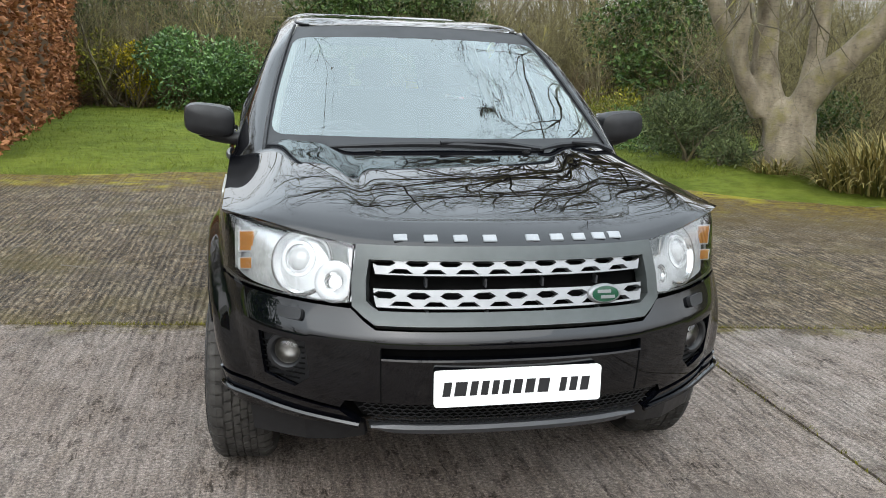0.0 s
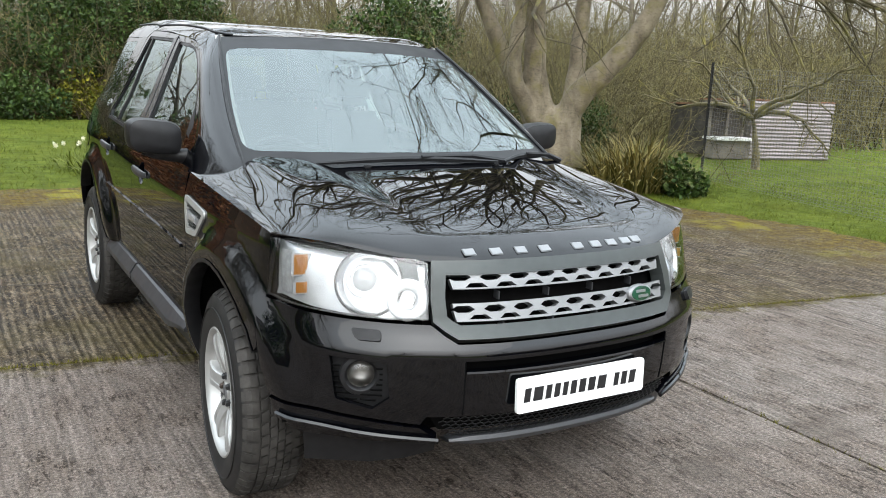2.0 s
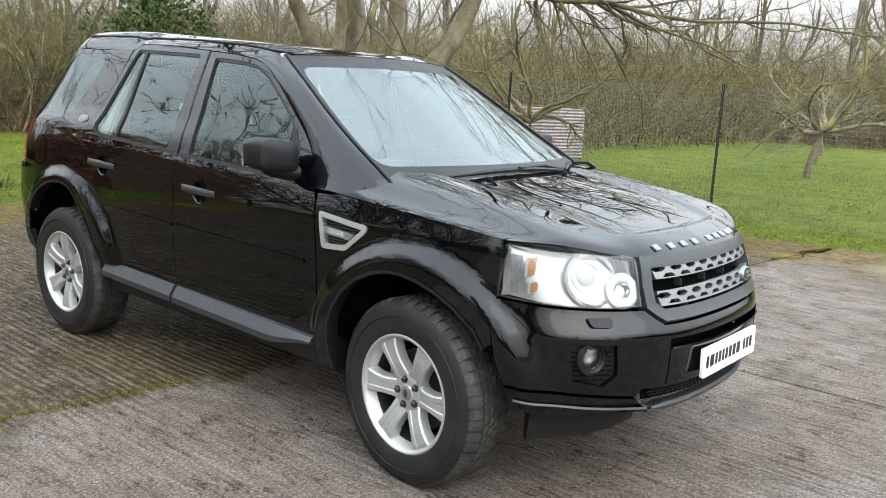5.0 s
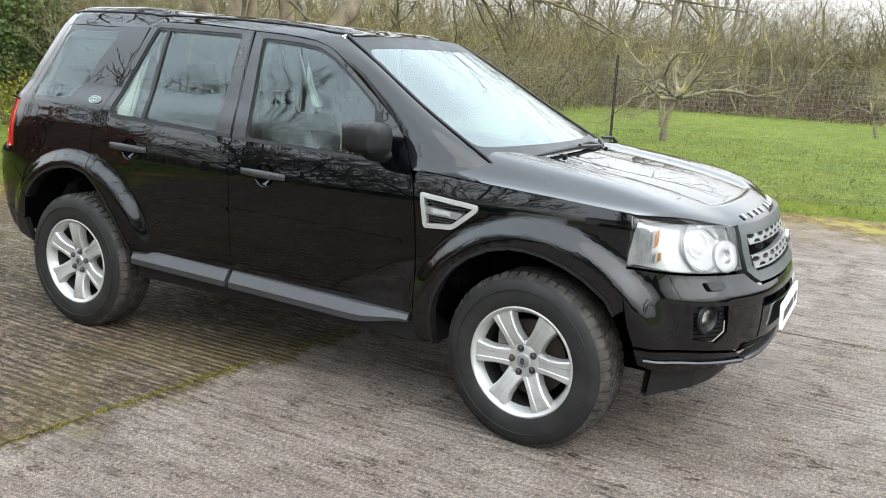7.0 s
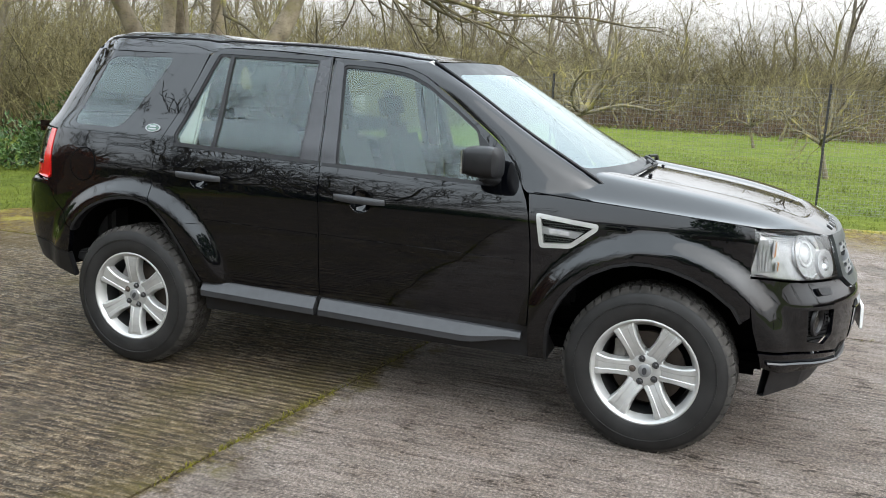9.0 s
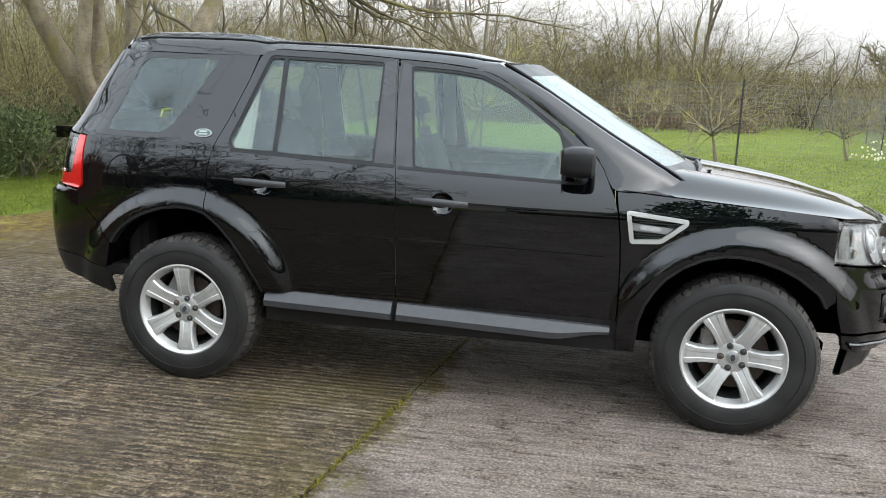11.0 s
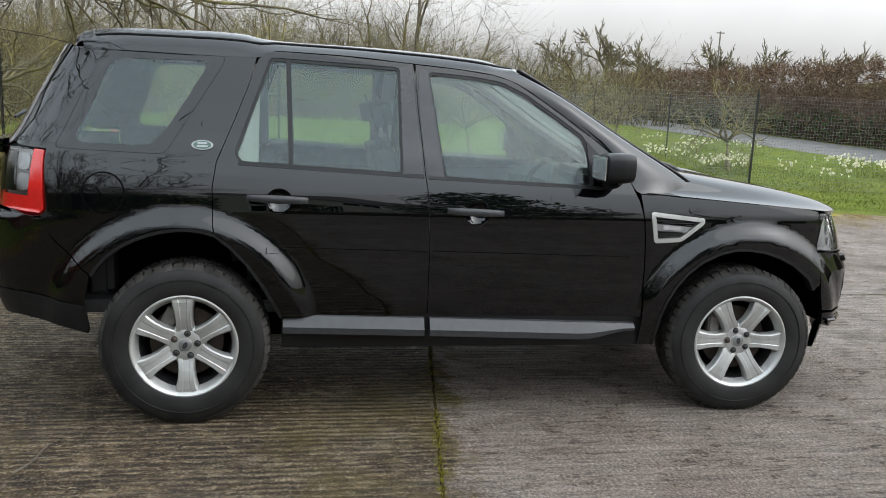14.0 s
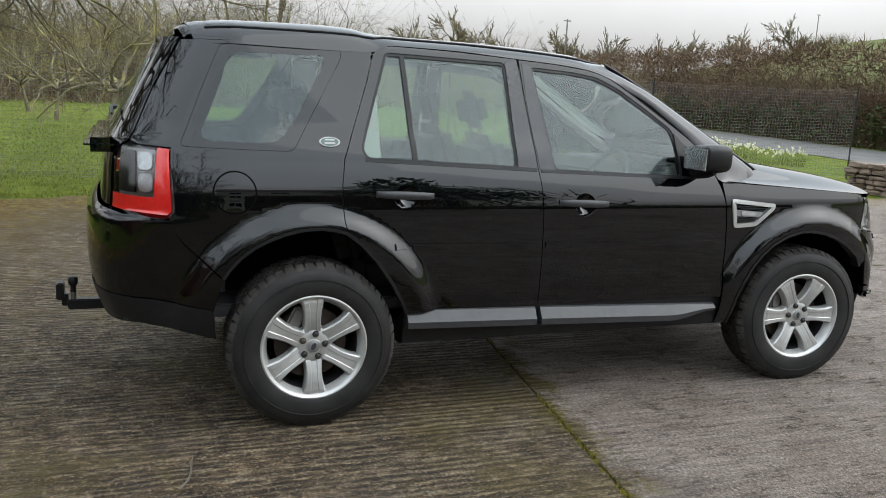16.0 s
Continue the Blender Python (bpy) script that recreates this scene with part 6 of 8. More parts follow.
    # ribbed indicator block with an amber core
    for mat, nm, lb, lift, blocks in ((LAMPGREY, "indicator_block", "pale ribbed indicator block", 0.0, ((-1.885, 0.925, 0.062, 0.072), (-1.880, 0.855, 0.055, 0.040))),
                                      (AMBER, "indicator", "amber indicator reflector", -0.006, ((-1.880, 0.926, 0.046, 0.064), (-1.876, 0.857, 0.036, 0.034)))):
        for yc, zc, w, h in blocks:
            c = hull(s * uy(yc), zc)
            bm = bmesh.new()
            box(bm, (0, lift, 0), (w, 0.006, h), 0.002)
            for k in range(7):
                box(bm, (w * (k - 3) / 7.5, lift - 0.004, 0), (0.0025, 0.003, h * 0.92))
            mi = pose(c.x + s * 0.020, c.y + 0.026, c.z, 0, 0, -s * 6)
            for v in bm.verts:
                v.co = mi @ v.co
            part(nm, bm, mat, hl, lb)
    for k in range(9):
        bm = bmesh.new()
        u = s * uy(-1.752 - 0.008 * k)
        tube(bm, [hull(u, z) + Vector((s * 0.0, 0.0, 0)) * 1.0 for z in (0.835, 0.90, 0.965)], 0.0025, 4)
        for v in bm.verts:
            v.co.x *= 0.965
        part("side_lamp_rib", bm, LAMPWHITE, hl)

# ---- tail ----


rb_right = [(uy(1.918), 0.915), (uy(2.05), 0.934), (uxr(0.70), 0.940), (U_END, 0.940), (U_END, 0.60), (uxr(0.66), 0.60), (uy(2.00), 0.590), (uy(1.757), 0.548), (uy(1.735), 0.60), (uy(1.716), 0.681), (uy(1.79), 0.750), (uy(1.866), 0.821), (uy(1.904), 0.882)]


def round_tail(half):
    """Mirrors a half outline that runs from the bottom middle up the flank to the top middle."""
    return half + [(2 * U_END - u, z) for u, z in half[::-1] if u < U_END - 1e-6]


rb_all = round_tail(rb_right[4:] + rb_right[:4])
rbump = panel("rear_bumper", rb_all, hull, PAINT, car, gap=0.002, depth=0.03, label="gloss black rear bumper")
rv = [(uy(1.757), 0.545), (uy(2.00), 0.587), (uxr(0.66), 0.597), (U_END, 0.597), (U_END, 0.46), (uxr(0.5), 0.455), (uy(2.09), 0.475), (uy(1.95), 0.455), (uy(1.765), 0.41)]
panel("rear_valance", round_tail(rv[4:] + rv[:4]), hull, PLASTIC, rbump, gap=0.002, depth=0.03, label="satin black bumper valance")
tg = [(length_at(2.145, 0.948), 0.948), (U_END, 0.948), (U_END, 1.655), (length_at(1.849, 1.655), 1.655), (length_at(1.969, 1.432), 1.432), (length_at(2.066, 1.225), 1.225), (length_at(2.094, 1.206), 1.206), (length_at(2.129, 1.15), 1.15)]
gate = panel("tailgate", round_tail(tg[2:] + tg[:2]), hull, PAINT, car, [[(uxr(0.52), 1.24), (uxr(0.52), 1.56), (2 * U_END - uxr(0.52), 1.56), (2 * U_END - uxr(0.52), 1.24)]], gap=0.002, label="gloss black tailgate")
panel("rear_window", [(uxr(0.52), 1.24), (uxr(0.52), 1.56), (2 * U_END - uxr(0.52), 1.56), (2 * U_END - uxr(0.52), 1.24)], hull, GLASS, gate, gap=0, depth=0, off=-0.002, step=0.08, label="tinted rear window").visible_shadow = False
ul, uh = 2 * U_END - uxr(0.51), 2 * U_END - uxr(0.41)
panel("window_sticker", [(ul, 1.248), (uh, 1.248), (uh, 1.300), (ul, 1.300)], hull, STICKERYELLOW, gate, gap=0, depth=0, off=-0.006, step=0.03, label="plain yellow window sticker")
bm = bmesh.new()
box(bm, (0, 2.175, 1.195), (1.24, 0.13, 0.060), 0.026)
part("tailgate_grip", bm, PAINT, gate, "gloss black number plate hood", True)
bm = bmesh.new()
tube(bm, [(-0.18, 2.12, 1.335), (-0.25, 2.135, 1.335), (-0.42, 2.13, 1.315)], [0.014, 0.011, 0.006], 6)
part("rear_wiper", bm, PLASTIC, gate, "black rear wiper arm")
bm = bmesh.new()
rows = []
for i in range(21):
    a = -0.92 + 1.84 * i / 20
    p = roof_point(a, 1.0)
    rows.append([bm.verts.new(p + Vector((0, d, h))) for d, h in ((-0.02, 0.001), (0.018, -0.012), (0.030, -0.026), (0.02, -0.040), (-0.02, -0.045))])
for a, b in zip(rows, rows[1:]):
    for k in range(4):
        bm.faces.new((a[k], a[k + 1], b[k + 1], b[k]))
part("roof_spoiler", bm, PAINT, car, "gloss black rear roof spoiler", True)
for s in (0, 1):
    def tl(pts):
        q = flank(pts)
        return q if s == 0 else [(2 * U_END - u, z) for u, z in q]
    lamp = panel("tail_lamp", tl(TAILLAMP), hull, STEEL, car, off=-0.03, gap=0.003, depth=0, label="red and clear tail lamp")
    panel("red_lens", tl([(1.911, 1.197), (1.955, 1.201), (1.962, 1.15), (1.975, 1.005), (2.128, 1.010), (2.132, 0.950), (1.926, 0.936), (1.914, 1.155)]), hull, REDLENS, lamp, off=0.002, gap=0, depth=0.03, step=0.02, label="glowing red outer lens")
    panel("clear_lens", tl([(1.958, 1.200), (2.03, 1.205), (2.086, 1.202), (2.120, 1.15), (2.126, 1.013), (1.978, 1.008), (1.965, 1.15)]), hull, CLEARLENS, lamp, off=0.001, gap=0, depth=0, step=0.02, label="clear inner lens")
    for z0, z1 in ((1.115, 1.185), (1.025, 1.100)):
        panel("lamp_reflector", tl(rounded([(1.985, z0), (1.982, z1), (2.040, z1), (2.040, z0)], 0.022)), hull, LAMPGREY, lamp, off=-0.014, gap=0, depth=0.01, step=0.02, label="pale grey reflector")
    panel("lamp_backing", tl([(2.055, 1.02), (2.05, 1.19), (2.08, 1.19), (2.11, 1.15), (2.118, 1.02)]), hull, PLASTIC, lamp, off=-0.012, gap=0, depth=0.01, step=0.02)
# tow bar
tow = thing("tow_bar", pose(0, 0, 0), "black steel tow bar bolted under the rear bumper", "tow bar")
bm = bmesh.new()
box(bm, (0.0, 2.21, 0.365), (0.06, 0.30, 0.05), 0.006)
part("draw_bar", bm, PLASTIC, tow)
bm = bmesh.new()
box(bm, (0.0, 2.392, 0.435), (0.09, 0.035, 0.085), 0.006)
box(bm, (0.0, 2.372, 0.39), (0.05, 0.03, 0.06), 0.004)
part("tow_plate", bm, PLASTIC, tow)
bm = bmesh.new()
tube(bm, [(0.0, 2.335, 0.34), (0.0, 2.335, 0.44)], 0.013, 10)
part("tow_pin", bm, STEEL, tow, "dull steel pin", True)
bm = bmesh.new()
lathe(bm, [(0.0, 0.03), (0.018, 0.026), (0.025, 0.008), (0.022, -0.01), (0.012, -0.024), (0.014, -0.05)], pose(0.0, 2.335, 0.475), 16)
part("tow_ball", bm, PLASTIC, tow, "", True)

# ---- wheels ----


def make_wheel():
    """A wheel about its own centre, outer face towards -x."""
    w = new("wheel_parent")
    turn = pose(0, 0, 0, 0, -90, 0)
    bm = bmesh.new()
    prof = [(0.222, 0.105), (0.232, 0.112), (0.250, 0.118), (0.285, 0.121), (0.318, 0.116), (0.340, 0.108), (0.352, 0.100), (0.3580, 0.088), (0.3605, 0.076)]
    ribs = [(0.3610, 0.060), (0.3612, 0.030), (0.3613, 0.0), (0.3612, -0.030), (0.3610, -0.060)]
    back = [(r, -h) for r, h in prof[::-1]]
    lathe(bm, prof + ribs + back, turn, 72)
    for f in bm.faces:
        f.smooth = True
    tyre = part("tyre", bm, RUBBER, w, "black tyre with dusty tread", True)
    tyre.data.materials.append(DUSTYRUBBER)
    for p in tyre.data.polygons:
        r = math.hypot(p.center.y, p.center.z)
        if r > 0.352:
            p.material_index = 1
    # staggered tread blocks across the crown
    v, f = [], []
    n = 56
    for row, (h0, h1) in enumerate(((0.050, 0.026), (0.020, -0.002), (-0.006, -0.027), (-0.032, -0.052))):
        for k in range(n):
            c0 = 2 * math.pi * (k + 0.37 * row) / n
            q = len(v)
            for h, lean in ((h0, 0.10), (h1, -0.10)):
                for da in (lean - 0.38, lean + 0.38):
                    for r in (0.3605, 0.3688):
                        ang = c0 + da * 2 * math.pi / n
                        v.append((-h, r * math.cos(ang), r * math.sin(ang)))
            f += [(q + 1, q + 3, q + 7, q + 5), (q, q + 1, q + 5, q + 4), (q + 2, q + 6, q + 7, q + 3), (q, q + 2, q + 3, q + 1), (q + 4, q + 5, q + 7, q + 6)]
    tagged(mesh_ob("tread", v, f, DUSTYRUBBER, w, "dusty crown tread blocks", False), kind="stuff")
    for sx in (-1, 1):
        v, f = [], []
        n = 52
        for k in range(n):
            a0, a1 = 2 * math.pi * (k + 0.08 * (k % 2)) / n, 2 * math.pi * (k + 0.80) / n
            s = len(v)
            for a in (a0, a1):
                for r, h in ((0.346, 0.1075), (0.3585, 0.0955), (0.3692, 0.079), (0.3692, 0.056)):
                    v.append((sx * h, r * math.cos(a), r * math.sin(a)))
            f += [(s, s + 1, s + 5, s + 4), (s + 1, s + 2, s + 6, s + 5), (s + 2, s + 3, s + 7, s + 6), (s, s + 4, s + 4), ][:3] + [(s, s + 3, s + 2, s + 1), (s + 4, s + 5, s + 6, s + 7)]
        tagged(mesh_ob("tread", v, f, DUSTYRUBBER, w, "dusty shoulder tread blocks", False), kind="stuff")
    # sidewall raised ring
    bm = bmesh.new()
    lathe(bm, [(0.300, 0.1195), (0.301, 0.1225), (0.304, 0.1225), (0.305, 0.119)], turn, 72)
    part("sidewall_ring", bm, RUBBER, w, "", True)
    bm = bmesh.new()
    lathe(bm, [(0.236, 0.108), (0.2335, 0.1135), (0.228, 0.1155), (0.2215, 0.1125), (0.214, 0.098), (0.2055, 0.080), (0.200, 0.066)], turn, 72)
    rim = part("rim", bm, ALLOY, w, "silver alloy rim", True)
    # barrel coloured dark for the shade in the gaps between the spokes
    bm = bmesh.new()
    lathe(bm, [(0.2005, 0.067), (0.196, 0.05), (0.19, -0.10), (0.224, -0.105)], turn, 48)
    part("barrel", bm, NUTSTEEL_SHADE, rim, "inner barrel, the shade behind the spokes put into its dark colour", True)
    for k in range(6):
        a = 2 * math.pi * k / 6 + math.pi / 2
        bm = bmesh.new()
        secs = [(0.055, 0.040, 0.078), (0.085, 0.036, 0.088), (0.120, 0.034, 0.097), (0.160, 0.0375, 0.103), (0.198, 0.046, 0.104), (0.216, 0.052, 0.100)]
        rows = []
        for r, hw, h in secs:
            rows.append([bm.verts.new(turn @ pose(0, 0, 0, 0, 0, math.degrees(a)) @ Vector((r, q * hw, h + d))) for q, d in ((-1.12, -0.042), (-1, -0.006), (-0.86, 0.0), (-0.42, 0.0), (-0.34, -0.0025), (0.34, -0.0025), (0.42, 0.0), (0.86, 0.0), (1, -0.006), (1.12, -0.042))])
        for r0, r1 in zip(rows, rows[1:]):
            for q in range(9):
                bm.faces.new((r0[q], r0[q + 1], r1[q + 1], r1[q]))
        bm.faces.new(rows[0])
        bm.faces.new(rows[-1])
        part("spoke", bm, ALLOY, rim)
    bm = bmesh.new()
    lathe(bm, [(0.0, 0.088), (0.030, 0.088), (0.033, 0.083), (0.045, 0.082), (0.074, 0.080), (0.085, 0.071), (0.089, 0.04)], turn, 40)
    part("hub", bm, ALLOY, rim, "silver hub", True)
    bm = bmesh.new()
    lathe(bm, [(0.0, 0.0925), (0.022, 0.0915), (0.028, 0.0885), (0.029, 0.084)], turn, 28)
    part("hub_cap", bm, SATINSILVER, rim, "silver hub cap with small oval", True)
    bm = bmesh.new()
    lathe(bm, [(0.0, 0.0935), (0.014, 0.0930), (0.0145, 0.090)], turn @ Matrix.Diagonal((1.2, 0.72, 1, 1)), 20)
    part("hub_oval", bm, GREYPLASTIC, rim)
    for k in range(5):
        a = 2 * math.pi * k / 5 + 0.3
        bm = bmesh.new()
        m = turn @ pose(0.053 * math.cos(a), 0.053 * math.sin(a), 0)
        lathe(bm, [(0.0, 0.0835), (0.0150, 0.0835), (0.0150, 0.0765)], m, 16)
        lathe(bm, [(0.0, 0.097), (0.008, 0.0965), (0.012, 0.092), (0.0125, 0.074)], m, 6)
        part("wheel_nut", bm, RUST if k == 1 else NUTSTEEL_SHADE, rim, "dark steel wheel nut")
    bm = bmesh.new()
    lathe(bm, [(0.0, 0.028), (0.07, 0.03), (0.075, 0.018), (0.160, 0.018), (0.160, -0.006), (0.0, -0.006)], turn, 40)
    part("brake_disc", bm, RUST, rim, "rusty brake disc", True)
    bm = bmesh.new()
    lathe(bm, [(0.0, -0.03), (0.19, -0.03), (0.19, -0.05)], turn, 40)
    part("wheel_back", bm, VOID, rim)
    bm = bmesh.new()
    box(bm, (-0.025, 0.115, 0.06), (0.05, 0.06, 0.12), 0.01)
    part("brake_caliper", bm, STEEL, rim)
    return w


wheel = make_wheel()
kids = list(wheel.children)


def place_wheel(x, y, spin, flip, steer=0.0):
    """Puts a wheel under the car as a rim with its tyre and pieces."""
    z = 0.362
    m = pose(x, y, z, spin, 0, steer + (180 if flip else 0))
    return m


def wheel_copy(m):
    made = {}
    rim_src = [c for c in kids if c.name.startswith("rim")][0]
    order = [rim_src] + [c for c in kids if c is not rim_src] + list(rim_src.children)
    top = None
    for o in order:
        c = new("wheel" if o is rim_src else o.name.split(".")[0], o.data)
        for key in ("label", "kind"):
            if key in o:
                c[key] = o[key]
        if o is rim_src:
            c["label"] = "silver six-spoke alloy wheel with black tyre"
            c.parent = car
            c.matrix_world = m
            top = c
        else:
            c.parent = top
    return top


for x, y, spin, flip, steer in ((-0.805, -1.33, 0, False, -4.5), (-0.810, 1.33, 28, False, 0), (0.805, -1.33, 40, True, -4.5), (0.810, 1.33, 10, True, 0)):
    wheel_copy(place_wheel(x, y, spin, flip, steer))
for o in list(wheel.children_recursive) + [wheel]:
    bpy.data.objects.remove(o)

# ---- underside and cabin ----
# solids under car and bonnet, coloured near-black for the shade there
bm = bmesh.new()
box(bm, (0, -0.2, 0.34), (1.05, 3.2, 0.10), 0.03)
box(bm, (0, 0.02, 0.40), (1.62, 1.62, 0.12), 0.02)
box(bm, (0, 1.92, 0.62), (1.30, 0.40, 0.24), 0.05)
part("underbody", bm, VOID, car, "underbody, the shade under the car put into its colour", False)
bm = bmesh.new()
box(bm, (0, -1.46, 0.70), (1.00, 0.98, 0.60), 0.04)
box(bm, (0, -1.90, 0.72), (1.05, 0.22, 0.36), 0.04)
part("engine_bay", bm, VOID, car, "solid engine bay block, its shade put into the colour")
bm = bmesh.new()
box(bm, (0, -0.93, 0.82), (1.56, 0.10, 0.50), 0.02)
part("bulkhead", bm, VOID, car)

bm = bmesh.new()
rows = []
for y, z in ((-1.04, 1.085), (-0.95, 1.10), (-0.72, 1.115), (-0.56, 1.10), (-0.50, 1.04), (-0.53, 0.86), (-0.66, 0.60)):
    rows.append([bm.verts.new((0.70 * t, y - 0.05 * (1 - t * t), z - 0.03 * t * t)) for t in np.linspace(-1, 1, 13)])
for a, b in zip(rows, rows[1:]):
    for k in range(12):
        bm.faces.new((a[k], a[k + 1], b[k + 1], b[k]))
dash = part("dashboard", bm, DASH, car, "dark grey dashboard", True)
bm = bmesh.new()
box(bm, (-0.37, -0.60, 1.13), (0.36, 0.16, 0.07), 0.03)
part("instrument_hood", bm, DASH, dash, "", True)
bm = bmesh.new()
msw = look((-0.37, -0.36, 1.02), (-0.37, -1.0, 0.72))
n = 40
prev = None
ring = [msw @ Vector((0.185 * math.cos(2 * math.pi * k / n), 0.185 * math.sin(2 * math.pi * k / n), 0)) for k in range(n + 1)]
tube(bm, ring, 0.016, 8, False)
sw = part("steering_wheel", bm, DASH, car, "black steering wheel", True)
bm = bmesh.new()
for a in (90 + 115, 90 - 115, 270):
    tube(bm, [msw @ Vector((0, 0, 0)), msw @ Vector((0.18 * math.cos(radians(a)), 0.18 * math.sin(radians(a)), 0))], [0.03, 0.014], 6)
part("wheel_spoke", bm, DASH, sw)
bm = bmesh.new()
tube(bm, [msw @ Vector((0, 0, 0.02)), msw @ Vector((0, 0, -0.30))], [0.05, 0.04], 12)
part("steering_column", bm, DASH, sw)


def seat(x, y, width, rows_back, headrests):
    bm = bmesh.new()
    box(bm, (x, y, 0.62), (width, 0.52, 0.20), 0.06)
    st = part("seat", bm, CLOTH, car, "dark grey cloth seat", True)
    bm = bmesh.new()
    rot = Matrix.Rotation(radians(-16), 3, "X")
    box(bm, (x, y + 0.33, 0.95), (width, 0.15, 0.66), 0.06, rot, 0.86)
    part("backrest", bm, CLOTH, st, "", True)
    for hx in headrests:
        bm = bmesh.new()
        box(bm, (hx, y + 0.455, 1.385), (0.26, 0.10, 0.19), 0.045, rot, 0.9)
        part("headrest", bm, CLOTH, st, "", True)
        bm = bmesh.new()
        for q in (-0.06, 0.06):
            tube(bm, [(hx + q, y + 0.415, 1.22), (hx + q, y + 0.445, 1.33)], 0.006, 6)
        part("headrest_stalk", bm, STEEL, st)


seat(-0.37, -0.02, 0.50, 1, [-0.37])
seat(0.37, -0.02, 0.50, 1, [0.37])
seat(0.0, 0.82, 1.26, 1, [-0.42, 0.0, 0.42])
bm = bmesh.new()
box(bm, (0, 0.75, 0.50), (1.50, 2.7, 0.06), 0.01)
box(bm, (0, 1.80, 0.82), (1.30, 0.25, 0.60), 0.03)
part("cabin_floor", bm, DASH, car, "dark carpeted cabin floor")
sheet("headlining", lambda a, b: roof_point((2 * a - 1) * 0.90, 0.03 + 0.94 * b) + Vector((0, 0.02, -0.035)), 17, 14, CABINGREY, car, "pale grey headlining")
for s in (-1, 1):
    bm = bmesh.new()
    pts = [Vector((s * (SCREEN_X(z) - 0.015), SCREEN_Y(z) + 0.045, z - 0.01)) for z in np.linspace(1.12, 1.62, 12)]
    tube(bm, pts, 0.032, 8)
    part("inner_pillar", bm, CABINGREY, car, "pale grey inner pillar lining", True)
    for y0, y1 in ((0.26, 0.335), (1.02, 1.16)):
        bm = bmesh.new()
        box(bm, (s * 0.70, (y0 + y1) / 2 + 0.0, 1.37), (0.03, y1 - y0, 0.50), 0.01, Matrix.Rotation(radians(-s * 22), 3, "Y"))
        part("post_lining", bm, CABINGREY, car, "pale grey door post lining")
bm = bmesh.new()
box(bm, (0.0, -0.42, 1.555), (0.24, 0.025, 0.07), 0.02)
part("rear_view_mirror", bm, DASH, car, "black rear-view mirror", True)

# ---- garden: hedges, shrubs, fence, shed, flowers ----


def stems(name, label, region, count, height, seed, mat, radius=0.012, segs=5, lean=0.18, per=None):
    """A thicket of thin crooked shoots as one mesh; region() gives places."""
    w = Wood(seed)
    for _ in range(count):
        x, y = region(w.r)
        h = w.r.uniform(*height)
        p = Vector((x, y, ground_height(x, y) - 0.05))
        d = Vector((w.r.gauss(0, lean * 1.5), w.r.gauss(0, lean * 1.5), 1)).normalized()
        pts, rad = [p], [radius * w.r.uniform(0.6, 1.6)]
        for i in range(segs):
            d = (d + Vector((w.r.gauss(0, 0.25), w.r.gauss(0, 0.25), w.r.gauss(0.0, 0.12)))).normalized()
            p = p + d * h / segs
            pts.append(p)
            rad.append(rad[0] * (1 - 0.85 * (i + 1) / segs))
            for _ in range(w.r.choice((1, 2, 2))):
                q = (d * 0.4 + Vector((w.r.gauss(0, 0.8), w.r.gauss(0, 0.8), w.r.gauss(0.1, 0.5)))).normalized()
                L = h * w.r.uniform(0.14, 0.46)
                w.tube([p, p + q * L * 0.5 + Vector((w.r.gauss(0, L * 0.09), w.r.gauss(0, L * 0.09), w.r.gauss(0.02, L * 0.09))), p + q * L], [rad[-1] * 0.7, rad[-1] * 0.5, 0.003], 3)
        w.tube(pts, rad, 3)
    return tagged(w.mesh(name, mat, None), label, "thicket", kind="stuff")


def ring_region(a0, a1, r0, r1):
    def f(r):
        a, q = radians(r.uniform(a0, a1)), r.uniform(r0, r1)
        return q * math.cos(a), q * math.sin(a)
    return f


stems("thicket", "dense brown leafless undergrowth of the wood", ring_region(50, 112, 18.5, 27), 4000, (1.6, 4.2), 31, THICKET, 0.012)
stems("thicket", "dense olive-brown undergrowth behind the orchard", ring_region(-10, 52, 37, 52), 4400, (2.5, 8.0), 32, THICKET, 0.020, 7, 0.55)
stems("brambles", "low dark purple-brown brambles under the wood", ring_region(-12, 40, 33, 37), 1500, (0.7, 2.4), 45, HEDGETWIG, 0.012, 4, 0.6)
stems("thicket", "tall brown thicket deep in the wood", ring_region(50, 114, 27, 34), 1900, (3.0, 6.2), 39, THICKET, 0.02)
stems("thicket", "low brown brambles under the wood edge", ring_region(50, 112, 17.4, 20), 1500, (0.6, 1.8), 33, HEDGETWIG, 0.008, 4, 0.5)


